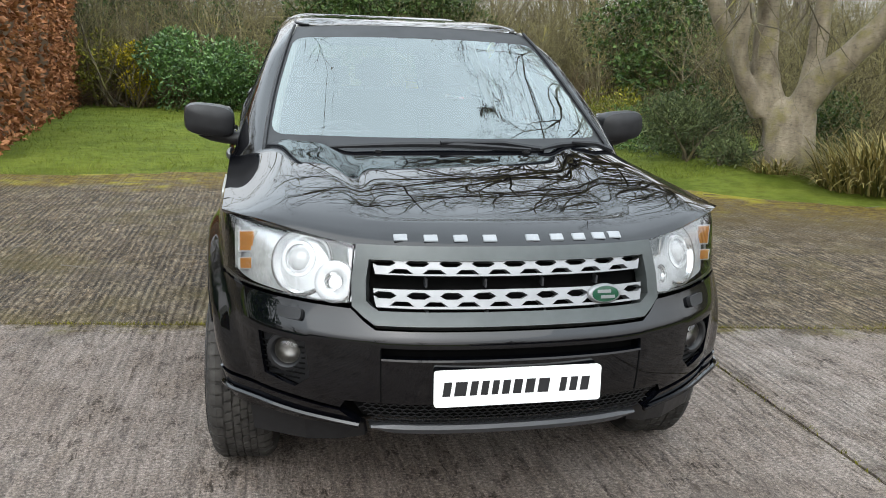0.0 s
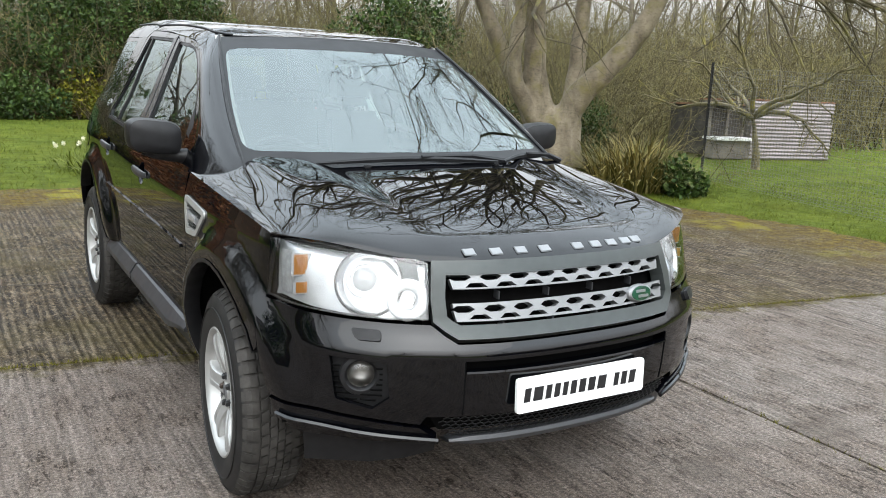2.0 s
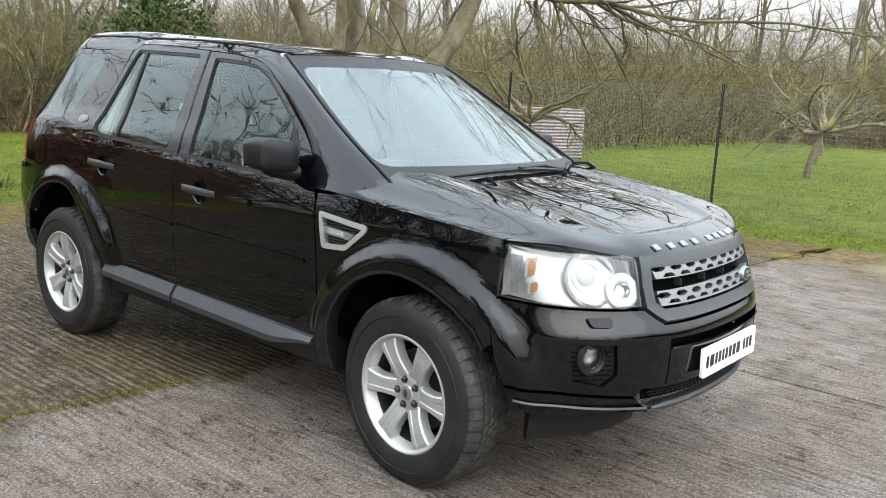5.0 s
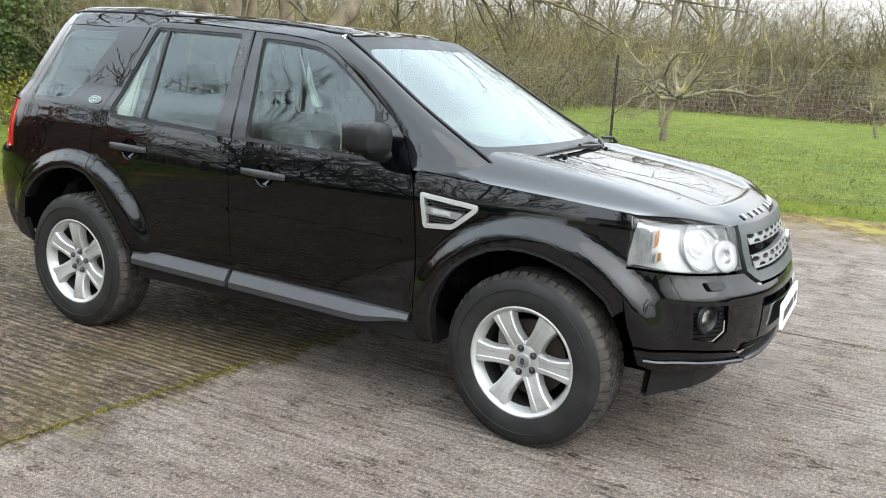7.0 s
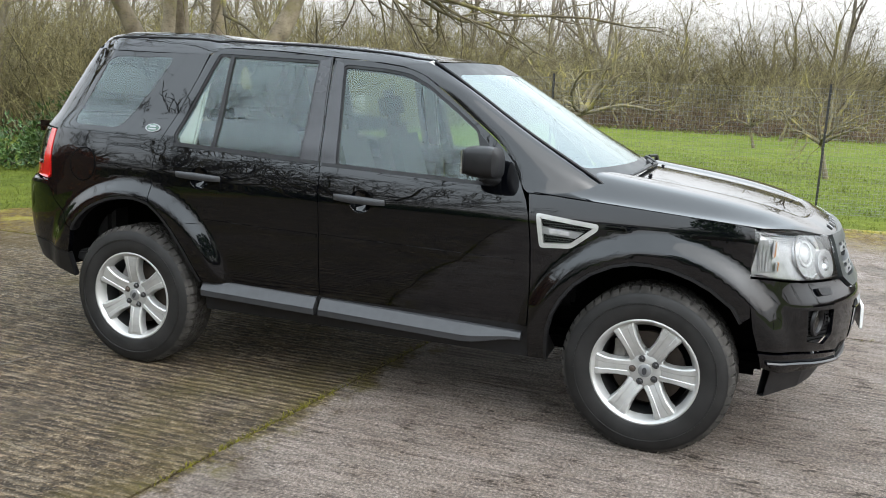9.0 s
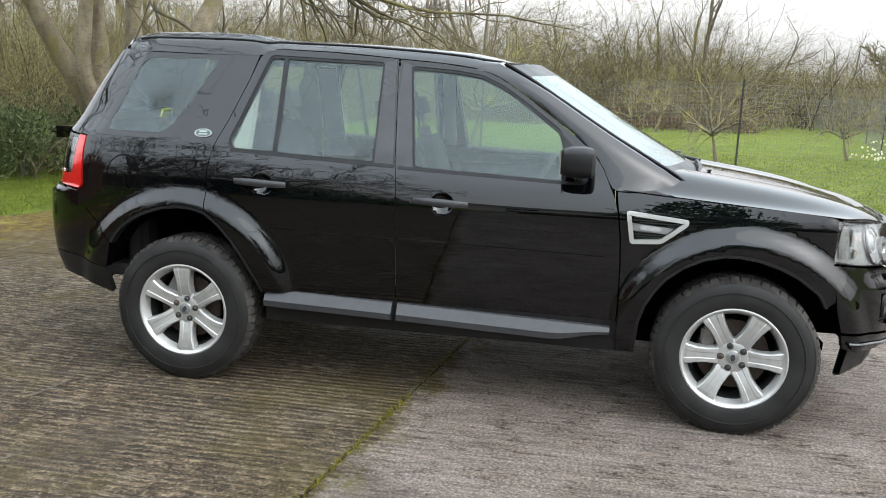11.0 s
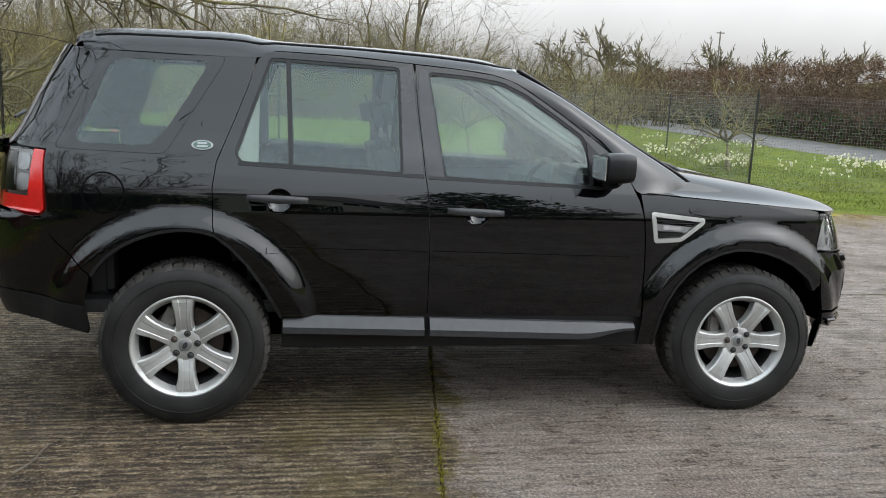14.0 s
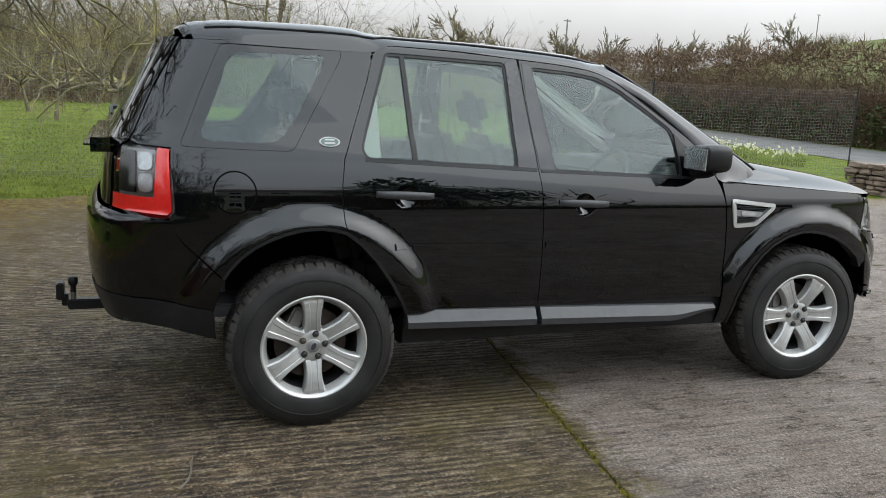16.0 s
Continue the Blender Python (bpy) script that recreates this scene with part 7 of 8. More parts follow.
def box_hedge(name, label, line, width, height, mat, core, leaf, count, seed, aspect=0.6, fill=0.95, uneven=0.12):
    """A clipped hedge along a line of points: a twiggy core and a coat of leaves or twigs."""
    r = random.Random(seed)
    base = Vector((line[0][0], line[0][1], 0))
    t = thing(name, Matrix.Translation((*line[0], ground_height(*line[0]))), label, "hedge")
    z0 = ground_height(*line[0])
    seg = []
    for a, b in zip(line, line[1:]):
        seg.append((Vector((*a, 0)), Vector((*b, 0))))
    total = sum((b - a).length for a, b in seg)
    cv, cf, pts = [], [], []
    for a, b in seg:
        d = (b - a).normalized()
        n = Vector((-d.y, d.x, 0))
        L = (b - a).length
        k = max(2, int(L / 0.8))
        rows = []
        for i in range(k + 1):
            p = a + d * (L * i / k)
            row = []
            for q, h in ((-1, 0.0), (-1, 0.9), (-0.6, 0.98), (0.6, 0.98), (1, 0.9), (1, 0.0)):
                bump = 0.10 * noise.noise((p.x * 1.3 + q, p.y * 1.3, h * 3))
                row.append(len(cv))
                cv.append(p - base + n * (q * (width * 0.44 * fill + bump)) + Vector((0, 0, h * height * fill + bump - 0.05)))
            rows.append(row)
        for r0, r1 in zip(rows, rows[1:]):
            for j in range(5):
                cf.append((r0[j], r0[j + 1], r1[j + 1], r1[j]))
        cf += [tuple(rows[0]), tuple(rows[-1][::-1])]
        for _ in range(int(count * L / total)):
            s = r.random() * L
            q = r.random()
            if q < 0.36:
                u, h = -1, r.random()
            elif q < 0.72:
                u, h = 1, r.random()
            elif q < 0.94:
                u, h = r.uniform(-1, 1), 1.0
            else:
                u, h, s = r.uniform(-1, 1), r.random(), (0.0 if r.random() < 0.5 else L)
            p = a + d * s - base + n * u * width * 0.5 + Vector((0, 0, h * height))
            bump = uneven * noise.noise((p.x * 2.1, p.y * 2.1, p.z * 2.1)) + r.gauss(0, 0.03)
            out = (n * u * (0 if abs(h - 1) < 1e-6 else 1) + Vector((0, 0, 1 if abs(h - 1) < 1e-6 else 0.1)))
            pts.append((p + out * bump, out))
    mesh_ob("twig_core", cv, cf, core, t, "", False)
    v, f = leaf_cloud(pts, leaf, seed, aspect)
    tagged(mesh_ob("foliage", v, f, mat, t, "", False), kind="stuff")
    return t


box_hedge("beech_hedge", "tall clipped beech hedge with dead copper leaves", [(-5.35, 7.2), (-6.15, 17.6)], 2.2, 3.7, BEECH, HEDGETWIG, 0.105, 26000, 41, 0.62, uneven=0.3)
box_hedge("roadside_hedge", "clipped leafless brown hedge along the road", [(2.0, -20.2), (17.0, -22.0), (70.0, -27.2)], 1.3, 3.2, HEDGETWIG, HEDGECORE, 0.36, 52000, 42, 0.10, 0.62, 0.7)


box_hedge("hedge_bank", "low dark green ivy and brambles at the hedge's foot", [(3.0, -19.55), (17.0, -21.2), (66.0, -26.0)], 0.9, 1.15, IVY, SOIL, 0.13, 18000, 43, 0.6, 0.8, 0.4)


def hedge_place(r):
    x = 4 + 60 * r.random() ** 1.5
    y = -20.2 - 0.12 * (x - 2) if x < 17 else -22.0 - 0.098 * (x - 17)
    return x, y + r.uniform(-0.9, 0.95)


stems("hedge_shoots", "upright brown shoots of the roadside hedge", hedge_place, 4600, (2.2, 3.1), 37, HEDGETWIG, 0.020, 4, 0.12)


def leafy_shrub(name, label, x, y, rx, ry, h, mat, leaf, count, seed, aspect=0.5, up=0.2, lumps=9):
    """A rounded evergreen of many small leaves in uneven lumps, on short stems."""
    r = random.Random(seed)
    t = thing(name, pose(x, y, ground_height(x, y)), label, "shrub")
    w = Wood(seed)
    for _ in range(9):
        d = Vector((r.gauss(0, 0.5), r.gauss(0, 0.5), 1)).normalized()
        w.branch(Vector((r.gauss(0, rx * 0.15), r.gauss(0, ry * 0.15), -0.05)), d, h * 0.6, 0.025, 1, 0.15, 0.05, (4, 3), 0.6, (5, 3), 0, 0.3)
    w.mesh("stem", TWIG, t)
    cs = []
    for _ in range(lumps):
        a, q = r.uniform(0, 6.28), r.random() ** 0.6
        cs.append((Vector((rx * 0.75 * q * math.cos(a), ry * 0.75 * q * math.sin(a), h * r.uniform(0.22, 0.78) * (1 - 0.35 * q))), r.uniform(0.3, 0.55) * min(rx, ry, h)))
    pts = []
    while len(pts) < count:
        c, rad = r.choice(cs)
        d = Vector((r.gauss(0, 1), r.gauss(0, 1), r.gauss(0, 0.9))).normalized()
        p = c + d * rad * (r.uniform(0.72, 1.08) + 0.25 * noise.noise(c + d * 2.2))
        if p.z < 0.02:
            continue
        pts.append((p, d))
    v, f = leaf_cloud(pts, leaf, seed + 1, aspect, 0.25, 0.0, up)
    tagged(mesh_ob("foliage", v, f, mat, t, "", False), kind="stuff")


leafy_shrub("laurel", "glossy dark green laurel shrub at the lawn's edge", -2.35, 17.0, 1.6, 1.2, 2.3, LAUREL, 0.115, 9500, 51, 0.42, lumps=16)
leafy_shrub("laurel", "broad yellow-green shrub at the lawn's edge", -4.6, 17.9, 1.6, 1.2, 2.2, YELLOWGREEN, 0.10, 5200, 52, 0.42, lumps=13)
leafy_shrub("yellow_shrub", "yellow-green flowering shrub beside the laurel", -3.6, 17.2, 0.75, 0.65, 2.1, GOLDEN, 0.085, 3200, 53, 0.5)
leafy_shrub("evergreen_shrub", "low dark green shrub under the wood", -0.2, 17.4, 1.5, 0.9, 1.3, IVY, 0.12, 3000, 54, 0.5)
leafy_shrub("evergreen_shrub", "low yellow-green shrub under the wood", 1.6, 17.4, 1.3, 0.9, 1.1, YELLOWGREEN, 0.11, 2000, 55, 0.5)
leafy_shrub("evergreen_tree", "ivy-covered evergreen in the wood", 9.5, 17.0, 1.9, 1.9, 5.6, IVY, 0.14, 9000, 56, 0.6, lumps=22)
leafy_shrub("evergreen_tree", "tall pale-green evergreen behind the lawn", 3.9, 19.5, 1.9, 1.7, 6.4, IVY, 0.115, 12000, 57, 0.6, lumps=30)
leafy_shrub("evergreen_tree", "dark ivy-clad evergreen in the wood", 1.6, 20.6, 2.2, 1.6, 7.2, IVY, 0.12, 13000, 62, 0.6, lumps=32)
leafy_shrub("evergreen_tree", "broad dark evergreen at the back of the lawn", -3.4, 21.4, 2.4, 1.6, 5.6, IVY, 0.12, 9000, 63, 0.6, lumps=26)
leafy_shrub("evergreen_tree", "dense dark mossy evergreen at the lawn's edge", 1.2, 18.6, 1.7, 1.4, 5.2, IVY, 0.11, 12000, 64, 0.6, lumps=28)
leafy_shrub("evergreen_tree", "tall dark evergreen behind the beech hedge", -6.6, 21.0, 2.2, 1.8, 6.2, IVY, 0.13, 9000, 65, 0.6, lumps=26)
leafy_shrub("bushy_shrub", "grey-green bushy shrub beside the tree", 5.35, 6.75, 0.80, 0.75, 1.30, SAGE, 0.085, 6500, 58, 0.22, 0.8, lumps=14)
leafy_shrub("bushy_shrub", "low green bushy shrub at the tree's foot", 5.45, 6.0, 0.45, 0.40, 0.55, SAGE, 0.075, 1800, 66, 0.25, 0.7)
leafy_shrub("bushy_shrub", "dark green bushy shrub behind the tree", 5.9, 7.9, 0.8, 0.8, 1.2, IVY, 0.09, 3000, 67, 0.3, 0.7)
leafy_shrub("bushy_shrub", "dark green bush beyond the tree", 7.4, 7.0, 0.8, 0.8, 1.1, IVY, 0.085, 3000, 68, 0.35, 0.6)
leafy_shrub("bushy_shrub", "low green bushy shrub in the border", 5.9, 9.2, 0.9, 1.2, 0.9, LAUREL, 0.09, 2600, 59, 0.3, 0.6)
leafy_shrub("bushy_shrub", "yellow-green bushy shrub in the border", 6.2, 11.6, 1.0, 1.4, 1.0, YELLOWGREEN, 0.09, 2200, 60, 0.3, 0.6)
leafy_shrub("ivy_clump", "dark ivy clump at the border's foot", 6.75, 4.05, 0.55, 0.5, 0.42, IVY, 0.075, 1800, 61, 0.8)


def strap_clump(name, label, x, y, rad, length, count, seed, mat):
    """A clump of long arching strap leaves."""
    r = random.Random(seed)
    t = thing(name, pose(x, y, ground_height(x, y)), label, "plant")
    v, f = [], []
    for _ in range(count):
        a = r.uniform(0, 6.28)
        q = rad * r.random() ** 0.6
        p = Vector((q * math.cos(a), q * math.sin(a), -0.02))
        out = Vector((math.cos(a + r.gauss(0, 0.7)), math.sin(a + r.gauss(0, 0.7)), 0))
        side = Vector((-out.y, out.x, 0)) * r.uniform(0.006, 0.013)
        L = length * r.uniform(0.5, 1.1)
        el = r.uniform(0.55, 1.5)
        s = len(v)
        d = (out * math.cos(el) + Vector((0, 0, math.sin(el))))
        n = 5
        for i in range(n + 1):
            k = 1 - (i / n) ** 2 * 0.85
            v.extend([p - side * k, p + side * k])
            p = p + d * L / n
            d = (d + out * 0.16 + Vector((r.gauss(0, 0.07), r.gauss(0, 0.07), -0.40 * (i + 1) / n * r.uniform(0.3, 1.7)))).normalized()
            if p.z < 0.01:
                p.z = 0.01
        for i in range(n):
            f.append((s + 2 * i, s + 2 * i + 1, s + 2 * i + 3, s + 2 * i + 2))
    mesh_ob("foliage", v, f, mat, t, "", False)["kind"] = "stuff"


strap_clump("iris_clump", "clump of straw-yellow and green strap leaves", 6.45, 4.45, 0.55, 0.80, 1100, 71, REED)
strap_clump("iris_clump", "clump of straw-yellow strap leaves by the tree", 6.95, 4.85, 0.5, 0.85, 700, 72, REED)
strap_clump("grass_clump", "tuft of long dry grass at the tree's foot", 5.80, 5.35, 0.35, 0.32, 200, 73, REED)

stems("thicket", "brown leafless scrub under the wood", lambda r: (r.uniform(9.6, 14.0), r.uniform(10.0, 14.0)), 700, (1.0, 3.6), 45, THICKET, 0.012, 5, 0.32)
stems("bare_shrubs", "bare brown twiggy shrubs behind the tree", lambda r: (r.gauss(7.9, 0.75), r.gauss(7.6, 1.3)), 230, (0.9, 2.1), 38, THICKET, 0.007, 5, 0.3)
# leaf litter under the tree
bm = bmesh.new()
ring = [(7.0 + 1.05 * math.cos(a) * (1 + 0.15 * math.sin(3 * a)), 6.3 + 1.6 * math.sin(a) * (1 + 0.12 * math.cos(4 * a))) for a in np.linspace(0, 2 * math.pi, 41)[:-1]]
vs = [bm.verts.new((x, y, ground_height(x, y) + 0.015)) for x, y in ring]
c = bm.verts.new((7.0, 6.3, ground_height(7.0, 6.3) + 0.015))
mids = [bm.verts.new(((x + 7.0) / 2, (y + 6.3) / 2, ground_height((x + 7.0) / 2, (y + 6.3) / 2) + 0.015)) for x, y in ring]
for i in range(40):
    j = (i + 1) % 40
    bm.faces.new((vs[i], vs[j], mids[j], mids[i]))
    bm.faces.new((mids[i], mids[j], c))
tagged(part("flower_bed", bm, SOIL, None, "", True), "dark soil bed with leaf litter round the tree", "flower bed", kind="structure")


def make_apple(seed):
    def f(t):
        w = Wood(seed)
        w.branch(Vector((0, 0, -0.1)), Vector((0.1, 0.05, 1)).normalized(), 0.95, 0.085, 0, 0.08, 0.0)
        p, d = w.tips[-1]
        for k in range(8):
            a = 2 * math.pi * (k + w.r.random()) / 8
            w.branch(p.copy(), Vector((math.cos(a), math.sin(a), w.r.uniform(0.25, 0.95))).normalized(), w.r.uniform(1.5, 2.3), 0.045, 3, 0.26, 0.03, (9, 7, 5), 0.56, (6, 4, 3, 3), 0, 0.25, 0.07)
        w.mesh("trunk", MOSSTWIG, t)
    return f


plant("", "apple_tree", "gnarled mossy bare apple tree on the lawn", "tree", [(11.4, 6.4, 1.15, 20), (16.2, 2.45, 1.2, 130), (21.5, 3.9, 1.0, 200)], make_apple(81), "orchard trees")
plant("", "apple_tree", "small bare apple tree on the lawn", "tree", [(14.6, -3.2, 0.85, 0), (24.5, -1.8, 0.8, 70), (22.0, -9.4, 0.95, 150), (30.5, -2.7, 1.0, 220), (13.6, -9.0, 0.8, 300), (19.0, -7.0, 0.7, 40), (26, 5.0, 1.0, 10)], make_apple(82), "orchard trees")
stems("thicket", "mossy olive scrub beside the hen house", lambda r: (r.uniform(15.5, 36), r.uniform(8.6, 15.5)), 1500, (0.8, 4.6), 44, THICKET, 0.014, 5, 0.3)
plant("", "tree", "small bare tree on the far skyline", "tree", [(88, -30, 1.50, 0), (84, -36.5, 1.42, 50), (92, -47, 1.55, 100), (96, -55, 1.60, 150), (94, -62, 1.50, 200), (98, -72, 1.60, 250), (100, -84, 1.70, 300), (104, -96, 1.85, 20), (80, -30, 1.60, 77), (90, -51, 1.40, 12), (97, -67, 1.45, 190)], make_skyline(12, TWIG), "skyline trees")
# bare trees far beyond the hedge
plant("", "tree", "distant bare hedgerow tree against the sky", "tree", [(62, -29, 0.9, 0), (75, -26, 1.0, 90), (52, -22, 0.8, 40), (95, -48, 1.0, 10), (120, -75, 1.1, 60), (60, -12, 1.0, 200), (70, -18, 0.9, 250), (48, -14, 0.75, 120), (140, -95, 1.2, 0), (105, -62, 0.9, 33)], make_tall(8, GREYTWIG), "distant trees")
stems("far_hedgerow", "distant bare hedgerow along the hill", lambda r: (lambda q: (95 + 110 * q + r.gauss(0, 2), -55 - 150 * q + r.gauss(0, 2)))(r.random()), 900, (1.5, 4.0), 34, THICKET, 0.05, 4)
stems("thicket", "bare brown scrub beyond the orchard", lambda r: (r.uniform(40, 75), r.uniform(-21, -6)), 1600, (2.0, 5.0), 35, THICKET, 0.03)


def fence(posts, height, label, thick, vert, rows):
    """A wire fence: dark posts and a sagging square mesh between them."""
    t = thing("wire_fence", Matrix.Translation((posts[0][0], posts[0][1], 0)), label, "fence")
    o = Vector((posts[0][0], posts[0][1], 0))
    for x, y in posts:
        bm = bmesh.new()
        z = ground_height(x, y)
        box(bm, (x - o.x, y - o.y, z + height / 2 - 0.1), (thick, thick * 0.35, height + 0.2), 0.004)
        box(bm, (x - o.x + thick * 0.32, y - o.y - thick * 0.3, z + height / 2 - 0.1), (thick * 0.35, thick * 0.7, height + 0.2), 0.004)
        part("post", bm, POSTBLACK, t)
    for (x0, y0), (x1, y1) in zip(posts, posts[1:]):
        v, f = [], []

        def wire(a, b, r):
            d = (b - a).normalized()
            s = d.orthogonal().normalized() * r
            u = d.cross(s)
            k = len(v)
            for p in (a, b):
                v.extend([p + s, p - 0.5 * s + 0.87 * u, p - 0.5 * s - 0.87 * u])
            for j in range(3):
                f.append((k + j, k + (j + 1) % 3, k + 3 + (j + 1) % 3, k + 3 + j))
        L = math.hypot(x1 - x0, y1 - y0)
        g0, g1 = ground_height(x0, y0), ground_height(x1, y1)
        for j in range(rows):
            h = 0.06 + (height - 0.12) * (j / (rows - 1)) ** 1.15
            n = 6
            ps = [Vector((x0 + (x1 - x0) * i / n - o.x, y0 + (y1 - y0) * i / n - o.y, g0 + (g1 - g0) * i / n + h - 0.02 * math.sin(math.pi * i / n))) for i in range(n + 1)]
            for a, b in zip(ps, ps[1:]):
                wire(a, b, 0.0022)
        m = int(L / vert)
        for i in range(1, m):
            x, y = x0 + (x1 - x0) * i / m - o.x, y0 + (y1 - y0) * i / m - o.y
            z = g0 + (g1 - g0) * i / m
            wire(Vector((x, y, z + 0.05)), Vector((x, y, z + height - 0.08)), 0.0020)
        tagged(mesh_ob("wire_mesh", v, f, WIRE, t), kind="stuff")


fence([(8.3, 4.9), (7.7, 1.08), (8.0, -2.57), (9.7, -7.35), (8.65, -11.3)], 1.78, "dark wire mesh fence on black metal posts", 0.036, 0.055, 32)
fence([(9.7, -7.35), (17.2, -9.1), (21.8, -8.6), (29.0, -10.2), (38.0, -11.0), (50, -12)], 1.7, "dark wire fence running across the garden", 0.05, 0.11, 26)


def daffodils(places, seed, label):
    """Narcissus clumps: leaves and pale flowers."""
    r = random.Random(seed)
    for x, y, rad, n in places:
        t = thing("daffodil_clump", pose(x, y, ground_height(x, y)), label, "flowers", "daffodils in the grass")
        v, f = [], []
        for _ in range(n * 4):
            a, q = r.uniform(0, 6.28), rad * r.random() ** 0.5
            px, py = q * math.cos(a), q * math.sin(a)
            lx, ly, h = r.gauss(0, 0.06), r.gauss(0, 0.06), r.uniform(0.15, 0.3)
            s = len(v)
            v += [(px - 0.006, py, -0.02), (px + 0.006, py, -0.02), (px + lx, py + ly, h)]
            f.append((s, s + 1, s + 2))
        tagged(mesh_ob("foliage", v, f, GRASS, t, "", False), kind="stuff")
        v, f = [], []
        for _ in range(n):
            a, q = r.uniform(0, 6.28), rad * r.random() ** 0.5
            c = Vector((q * math.cos(a), q * math.sin(a), r.uniform(0.22, 0.36)))
            face = Vector((r.gauss(0, 1), r.gauss(0, 1), 0.25)).normalized()
            e1 = face.orthogonal().normalized()
            e2 = face.cross(e1)
            for k in range(6):
                b0, b1 = 2 * math.pi * k / 6, 2 * math.pi * (k + 0.5) / 6
                b2 = 2 * math.pi * (k - 0.5) / 6
                s = len(v)
                R = 0.042
                v += [c, c + (e1 * math.cos(b2) + e2 * math.sin(b2)) * R * 0.55, c + (e1 * math.cos(b0) + e2 * math.sin(b0)) * R, c + (e1 * math.cos(b1) + e2 * math.sin(b1)) * R * 0.55]
                f.append((s, s + 1, s + 2, s + 3))
            s = len(v)
            for k in range(6):
                b0 = 2 * math.pi * k / 6
                v += [c + (e1 * math.cos(b0) + e2 * math.sin(b0)) * 0.012, c + face * 0.025 + (e1 * math.cos(b0) + e2 * math.sin(b0)) * 0.016]
            for k in range(6):
                f.append((s + 2 * k, s + 2 * ((k + 1) % 6), s + 2 * ((k + 1) % 6) + 1, s + 2 * k + 1))
        tagged(mesh_ob("bloom", v, f, PETAL, t, "", False), kind="stuff")


rd = random.Random(90)
daffodils([(13.3, -8.5, 0.45, 30), (12.4, -8.6, 0.3, 16), (16.9, -6.9, 0.5, 22), (14.1, -9.3, 0.5, 26), (15.2, -8.4, 0.4, 14), (12.6, -7.9, 0.3, 12), (11.4, -12.1, 0.6, 40), (15.2, -13.4, 0.7, 34), (12.9, -12.0, 0.6, 40), (10.4, -9.5, 0.4, 16)]
          + [(rd.uniform(10.5, 26), rd.uniform(-13.6, -7.5), 0.35, rd.randint(5, 12)) for _ in range(26)], 91, "pale cream daffodils in the grass")
daffodils([(1.08, 10.6, 0.5, 18), (0.5, 7.5, 0.45, 14), (1.9, 11.5, 0.5, 16), (0.1, 8.8, 0.4, 10)], 92, "pale daffodils among long grass on the lawn")
strap_clump("grass_clump", "patch of long green grass round the daffodils", 0.7, 8.2, 1.0, 0.38, 900, 74, GRASS)
strap_clump("grass_clump", "patch of long green grass on the lawn", 1.3, 10.6, 1.0, 0.38, 700, 75, GRASS)

# road beyond the fence
rv, rf = [], []
for i in range(40):
    x = -30 + i * 4.0
    a, b = -15.4 - 0.07 * (x - 12), -20.3 - 0.1 * (x - 17)
    rv += [(x, a, ground_height(x, a) + 0.02), (x, b, ground_height(x, b) + 0.02)]
for i in range(39):
    rf.append((2 * i, 2 * i + 2, 2 * i + 3, 2 * i + 1))
tagged(mesh_ob("road", rv, rf, TARMAC), "grey tarmac lane beyond the garden", "road", kind="structure")


def stone_wall(line, height, thick, seed):
    """A low dry-stone wall, stone by stone."""
    t = thing("stone_wall", Matrix.Translation((*line[0], 0)), "low dry-stone wall of brown-grey rubble", "wall", kind="structure")
    o = Vector((*line[0], 0))
    r = random.Random(seed)
    for (x0, y0), (x1, y1) in zip(line, line[1:]):
        d = Vector((x1 - x0, y1 - y0, 0))
        L = d.length
        d.normalize()
        ang = math.atan2(d.y, d.x)
        z = -0.04
        while z < height:
            h = r.uniform(0.07, 0.12)
            s = r.uniform(-0.1, 0)
            while s < L:
                w = r.uniform(0.14, 0.34)
                bm = bmesh.new()
                box(bm, (0, 0, 0), (w - 0.012, thick * r.uniform(0.9, 1.08), h - 0.008), 0.018)
                for v in bm.verts:
                    v.co += Vector((r.gauss(0, 0.006), r.gauss(0, 0.008), r.gauss(0, 0.005)))
                    v.co.rotate(Euler((0, 0, ang)))
                    v.co += Vector((x0, y0, 0)) - o + d * (s + w / 2) + Vector((0, 0, z + h / 2))
                part("stone", bm, STONE, t)
                s += w
            z += h


stone_wall([(6.9, -9.65), (5.5, -10.0), (4.3, -10.4)], 0.46, 0.35, 5)

# hen house: corrugated end wall, open front as a dark solid box, a pale shelf
hen = thing("hen_house", pose(12.85, 7.80, ground_height(13, 7.75), 0, 0, -13), "low hen house of rusty corrugated tin", "shed")
v, f = [], []
n = 96
for i in range(n + 1):
    z = 1.20 * i / n
    dy = 0.012 * math.cos(i * 2 * math.pi / 6)
    v += [(0.0, dy, z), (2.05, dy, z)]
    if i:
        f.append((2 * i - 2, 2 * i - 1, 2 * i + 1, 2 * i))
cor = mesh_ob("tin_wall", v, f, TIN, hen, "pale corrugated tin wall")
bm = bmesh.new()
box(bm, (1.0, 1.0, 0.58), (2.0, 1.8, 1.12), 0.01)
part("shed_body", bm, WOODGREY, hen, "weathered timber body")
bm = bmesh.new()
box(bm, (1.02, 0.95, 1.19), (2.10, 1.9, 0.03), 0.01, Matrix.Rotation(radians(-2), 3, "X"))
part("tin_roof", bm, RUSTTIN, hen, "rusty tin roof")
# solid box: the shade inside the open front is put into its colour
bm = bmesh.new()
box(bm, (-0.48, 0.9, 0.55), (0.90, 1.4, 1.0), 0.01)
part("run_body", bm, RUNSHADE, hen, "timber hen run, the dark inside its open front put into the colour")
bm = bmesh.new()
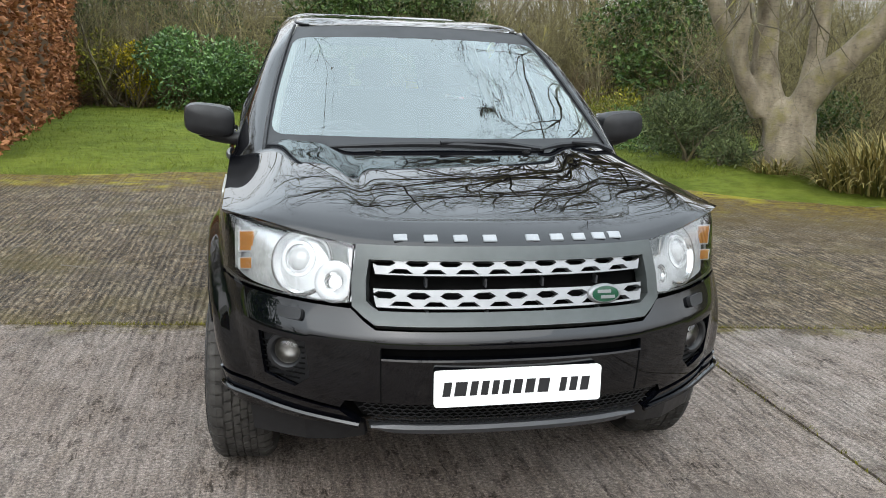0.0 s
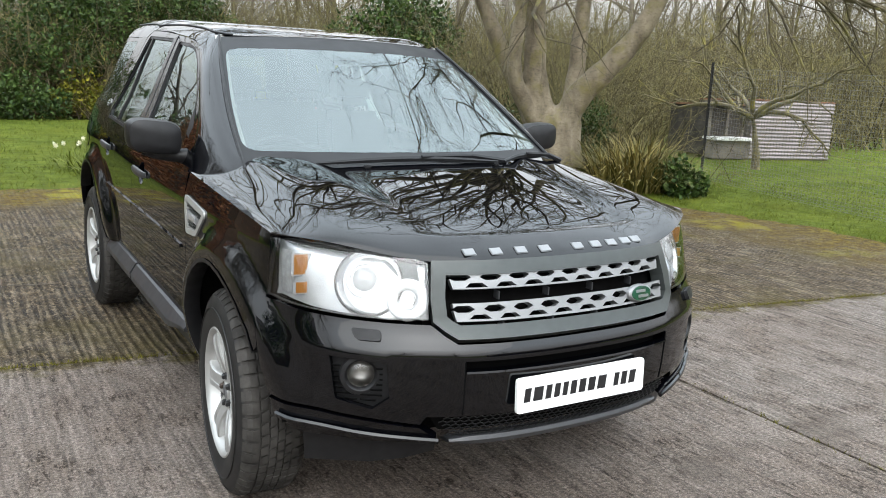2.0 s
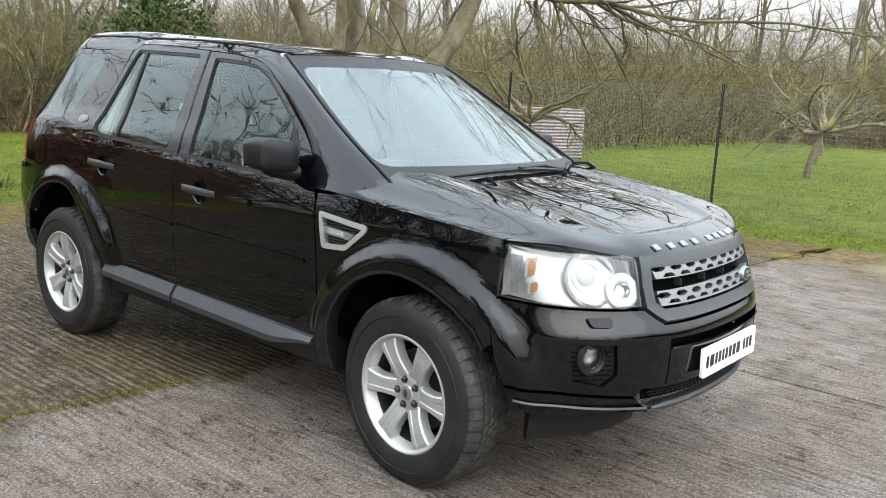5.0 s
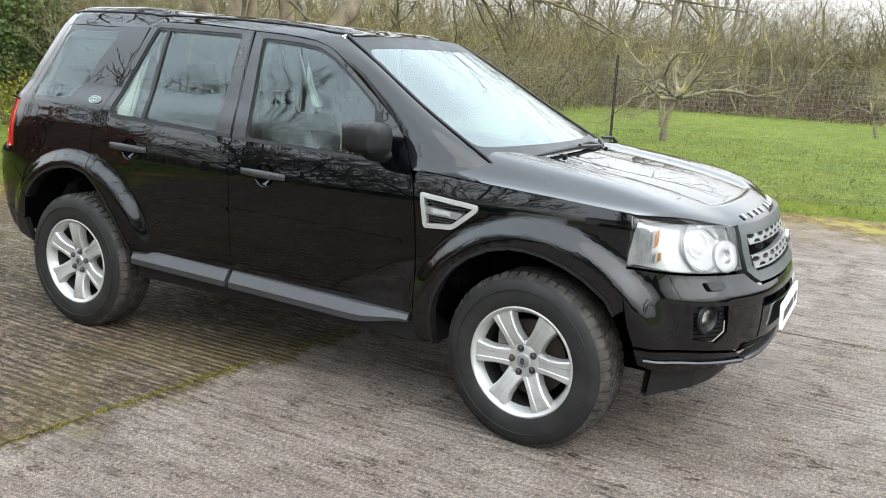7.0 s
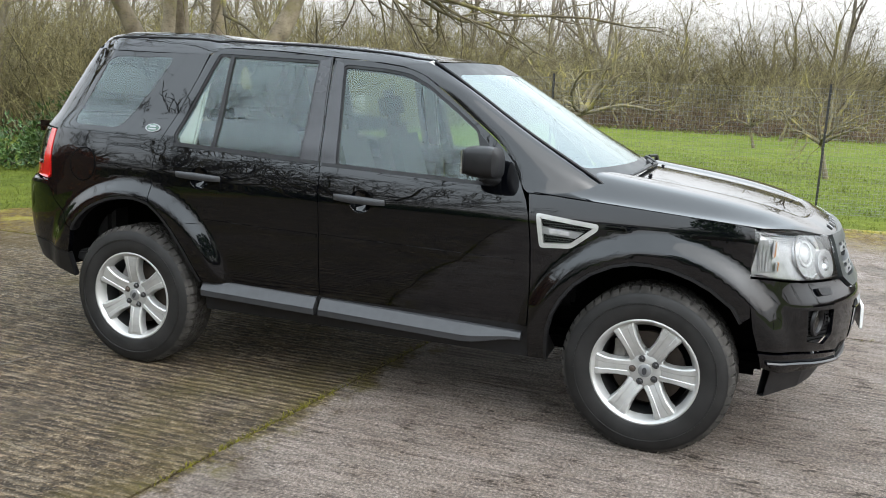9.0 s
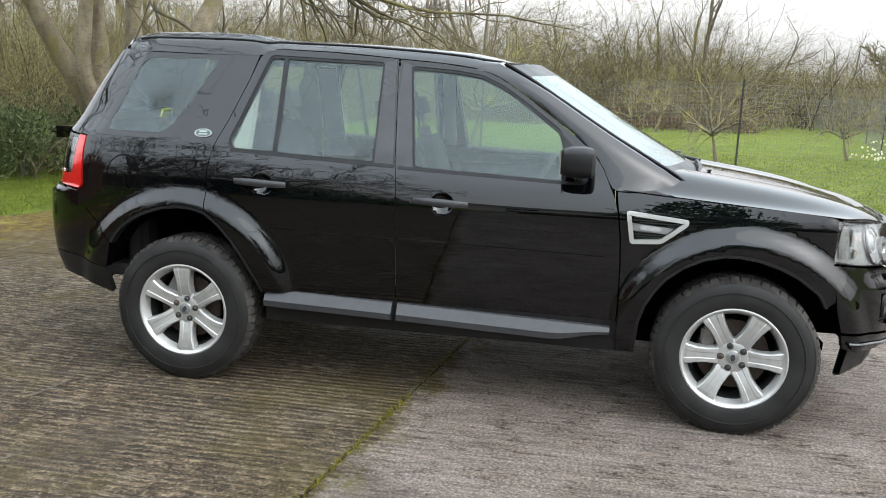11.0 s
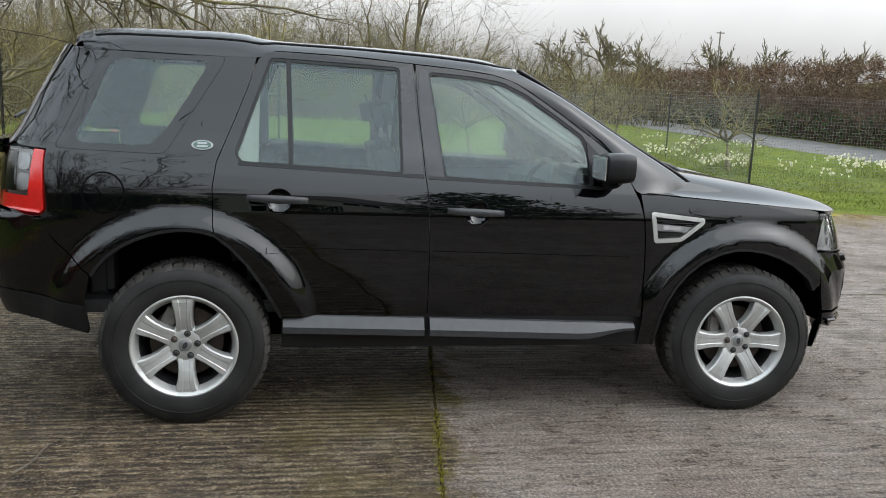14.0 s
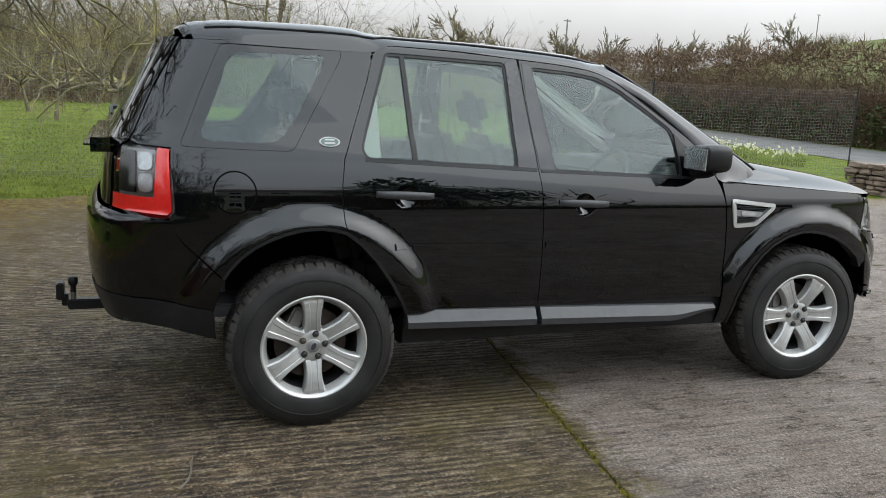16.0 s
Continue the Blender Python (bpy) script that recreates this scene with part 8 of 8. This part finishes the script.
box(bm, (-0.48, 0.05, 0.42), (0.94, 0.5, 0.06), 0.01)
part("nest_lid", bm, WHITEPAINT, hen, "pale nest box lid")
bm = bmesh.new()
box(bm, (-0.48, 0.1, 0.2), (0.90, 0.35, 0.38), 0.01)
part("nest_box", bm, WOODGREY, hen, "grey timber nest box")
bm = bmesh.new()
box(bm, (-0.48, 0.8, 1.08), (1.0, 1.6, 0.03), 0.01, Matrix.Rotation(radians(-2), 3, "X"))
part("run_roof", bm, RUSTTIN, hen, "rusty tin roof")
for x in (-0.90, -0.48, -0.08):
    bm = bmesh.new()
    box(bm, (x, 0.18, 0.75), (0.06, 0.06, 0.62), 0.005)
    part("run_post", bm, WOODGREY, hen)

# ---- behind the camera: what the paint and glass reflect ----
house = thing("house", pose(-27, -3, 0), "pale rendered house with white windows and a slate roof", "house")
bm = bmesh.new()
box(bm, (0, 0, 2.4), (7, 13, 4.8))
part("wall", bm, RENDERWALL, house)
bm = bmesh.new()
pts = [(-3.9, 4.75), (3.9, 4.75), (0, 7.4)]
prism(bm, pts, pose(0, 6.9, 0, 90, 0, 0), 13.8)
part("roof", bm, ROOFSLATE, house, "grey slate roof")
for y in (-4.6, -1.6, 1.6, 4.6):
    for z in (1.35, 3.6):
        bm = bmesh.new()
        box(bm, (3.52, y, z), (0.08, 1.25, 1.25), 0.01)
        w = part("window", bm, WHITEPAINT, house, "white framed window")
        for q in (-0.28, 0.28):
            bm = bmesh.new()
            box(bm, (3.57, y + q, z), (0.02, 0.48, 1.05))
            part("pane", bm, VOID, w)
leafy_shrub("evergreen_shrub", "dark evergreen shrub across the yard", -13.0, 4.2, 1.8, 2.2, 3.2, LAUREL, 0.20, 3600, 101, 0.45, lumps=12)
leafy_shrub("evergreen_shrub", "tall dark evergreen shrub across the yard", -14.0, 7.6, 1.8, 2.0, 4.2, IVY, 0.20, 3600, 102, 0.45, lumps=12)
leafy_shrub("evergreen_shrub", "dark evergreen shrub beside the house", -15.0, -9.5, 2.0, 2.4, 2.6, LAUREL, 0.20, 3000, 103, 0.45, lumps=12)
leafy_shrub("evergreen_tree", "tall dark broad-leaved evergreen across the yard", -10.4, -2.6, 1.9, 1.9, 8.2, LAUREL, 0.22, 6000, 105, 0.45, lumps=20)
box_hedge("garden_hedge", "clipped dark evergreen hedge across the yard", [(-17.0, -16.0), (-16.4, 1.0)], 1.4, 1.6, IVY, HEDGETWIG, 0.16, 7000, 104, 0.6)
plant("", "tree", "bare tree across the yard", "tree", [(-10.8, 7.2, 1.40, 75), (-11.2, 9.6, 1.40, 200), (-11.4, 5.9, 1.15, 310), (-10.8, 13.0, 1.2, 140), (-16.5, 7.5, 1.2, 60), (-8.8, 14.6, 1.0, 300), (-8.0, 17.5, 1.1, 90)], make_fine(9, TWIG), "trees across the yard")
stems("thicket", "brown scrub across the yard", lambda r: (r.uniform(-24, -18), r.uniform(6, 22)), 700, (2, 5), 36, THICKET, 0.03)
plant("", "tree", "bare tree beyond the yard", "tree", [(-14, -9.0, 0.8, 250), (-20, 14.0, 1.1, 10), (-9, -17, 0.8, 80), (-3, -24, 1.0, 20), (6, -26, 1.0, 110)], make_tall(10, TWIG), "trees across the yard")

# fallen twigs on the concrete
rt = random.Random(120)
for k in range(46):
    x, y = (rt.uniform(-6.5, -1.2), rt.uniform(0.6, 5.6)) if k < 34 else (rt.uniform(1.8, 6.0), rt.uniform(0.2, 4.6))
    tw = Wood(200 + k)
    a = rt.uniform(0, 6.28) if rt.random() < 0.5 else rt.gauss(0.1, 0.3)
    d, p = Vector((math.cos(a), math.sin(a), 0)), Vector((0, 0, 0.004))
    L, pts = rt.uniform(0.07, 0.30), []
    for i in range(5):
        pts.append(p.copy())
        d = (d + Vector((rt.gauss(0, 0.22), rt.gauss(0, 0.22), 0))).normalized()
        p = p + d * L / 4
    tw.tube(pts, [0.0048, 0.0046, 0.0040, 0.0032, 0.0018], 5)
    if rt.random() < 0.5:
        q = pts[2] + Vector((d.y, -d.x, 0.12)) * L * 0.25 + d * L * 0.15
        tw.tube([pts[2], q], [0.003, 0.0015], 4)
    tw_ob = mesh_ob("fallen_twig", tw.v, tw.f, GREYTWIG)
    tw_ob.location = (x, y, 0.0)
    tagged(tw_ob, "thin dead twig fallen on the concrete", "twig", "fallen twigs")


def utility_pole(x, y, h):
    t = thing("utility_pole", pose(x, y, ground_height(x, y)), "thin timber pole on the far skyline", "pole", "skyline poles")
    bm = bmesh.new()
    tube(bm, [(0, 0, -0.3), (0, 0, h)], [0.10, 0.07], 8)
    part("pole", bm, WOODGREY, t)
    bm = bmesh.new()
    box(bm, (0, 0, h - 0.15), (0.1, 0.8, 0.10), 0.01)
    part("crossarm", bm, WOODGREY, t)


utility_pole(75.0, -40.0, 8.2)
utility_pole(118.0, -112.0, 10.0)
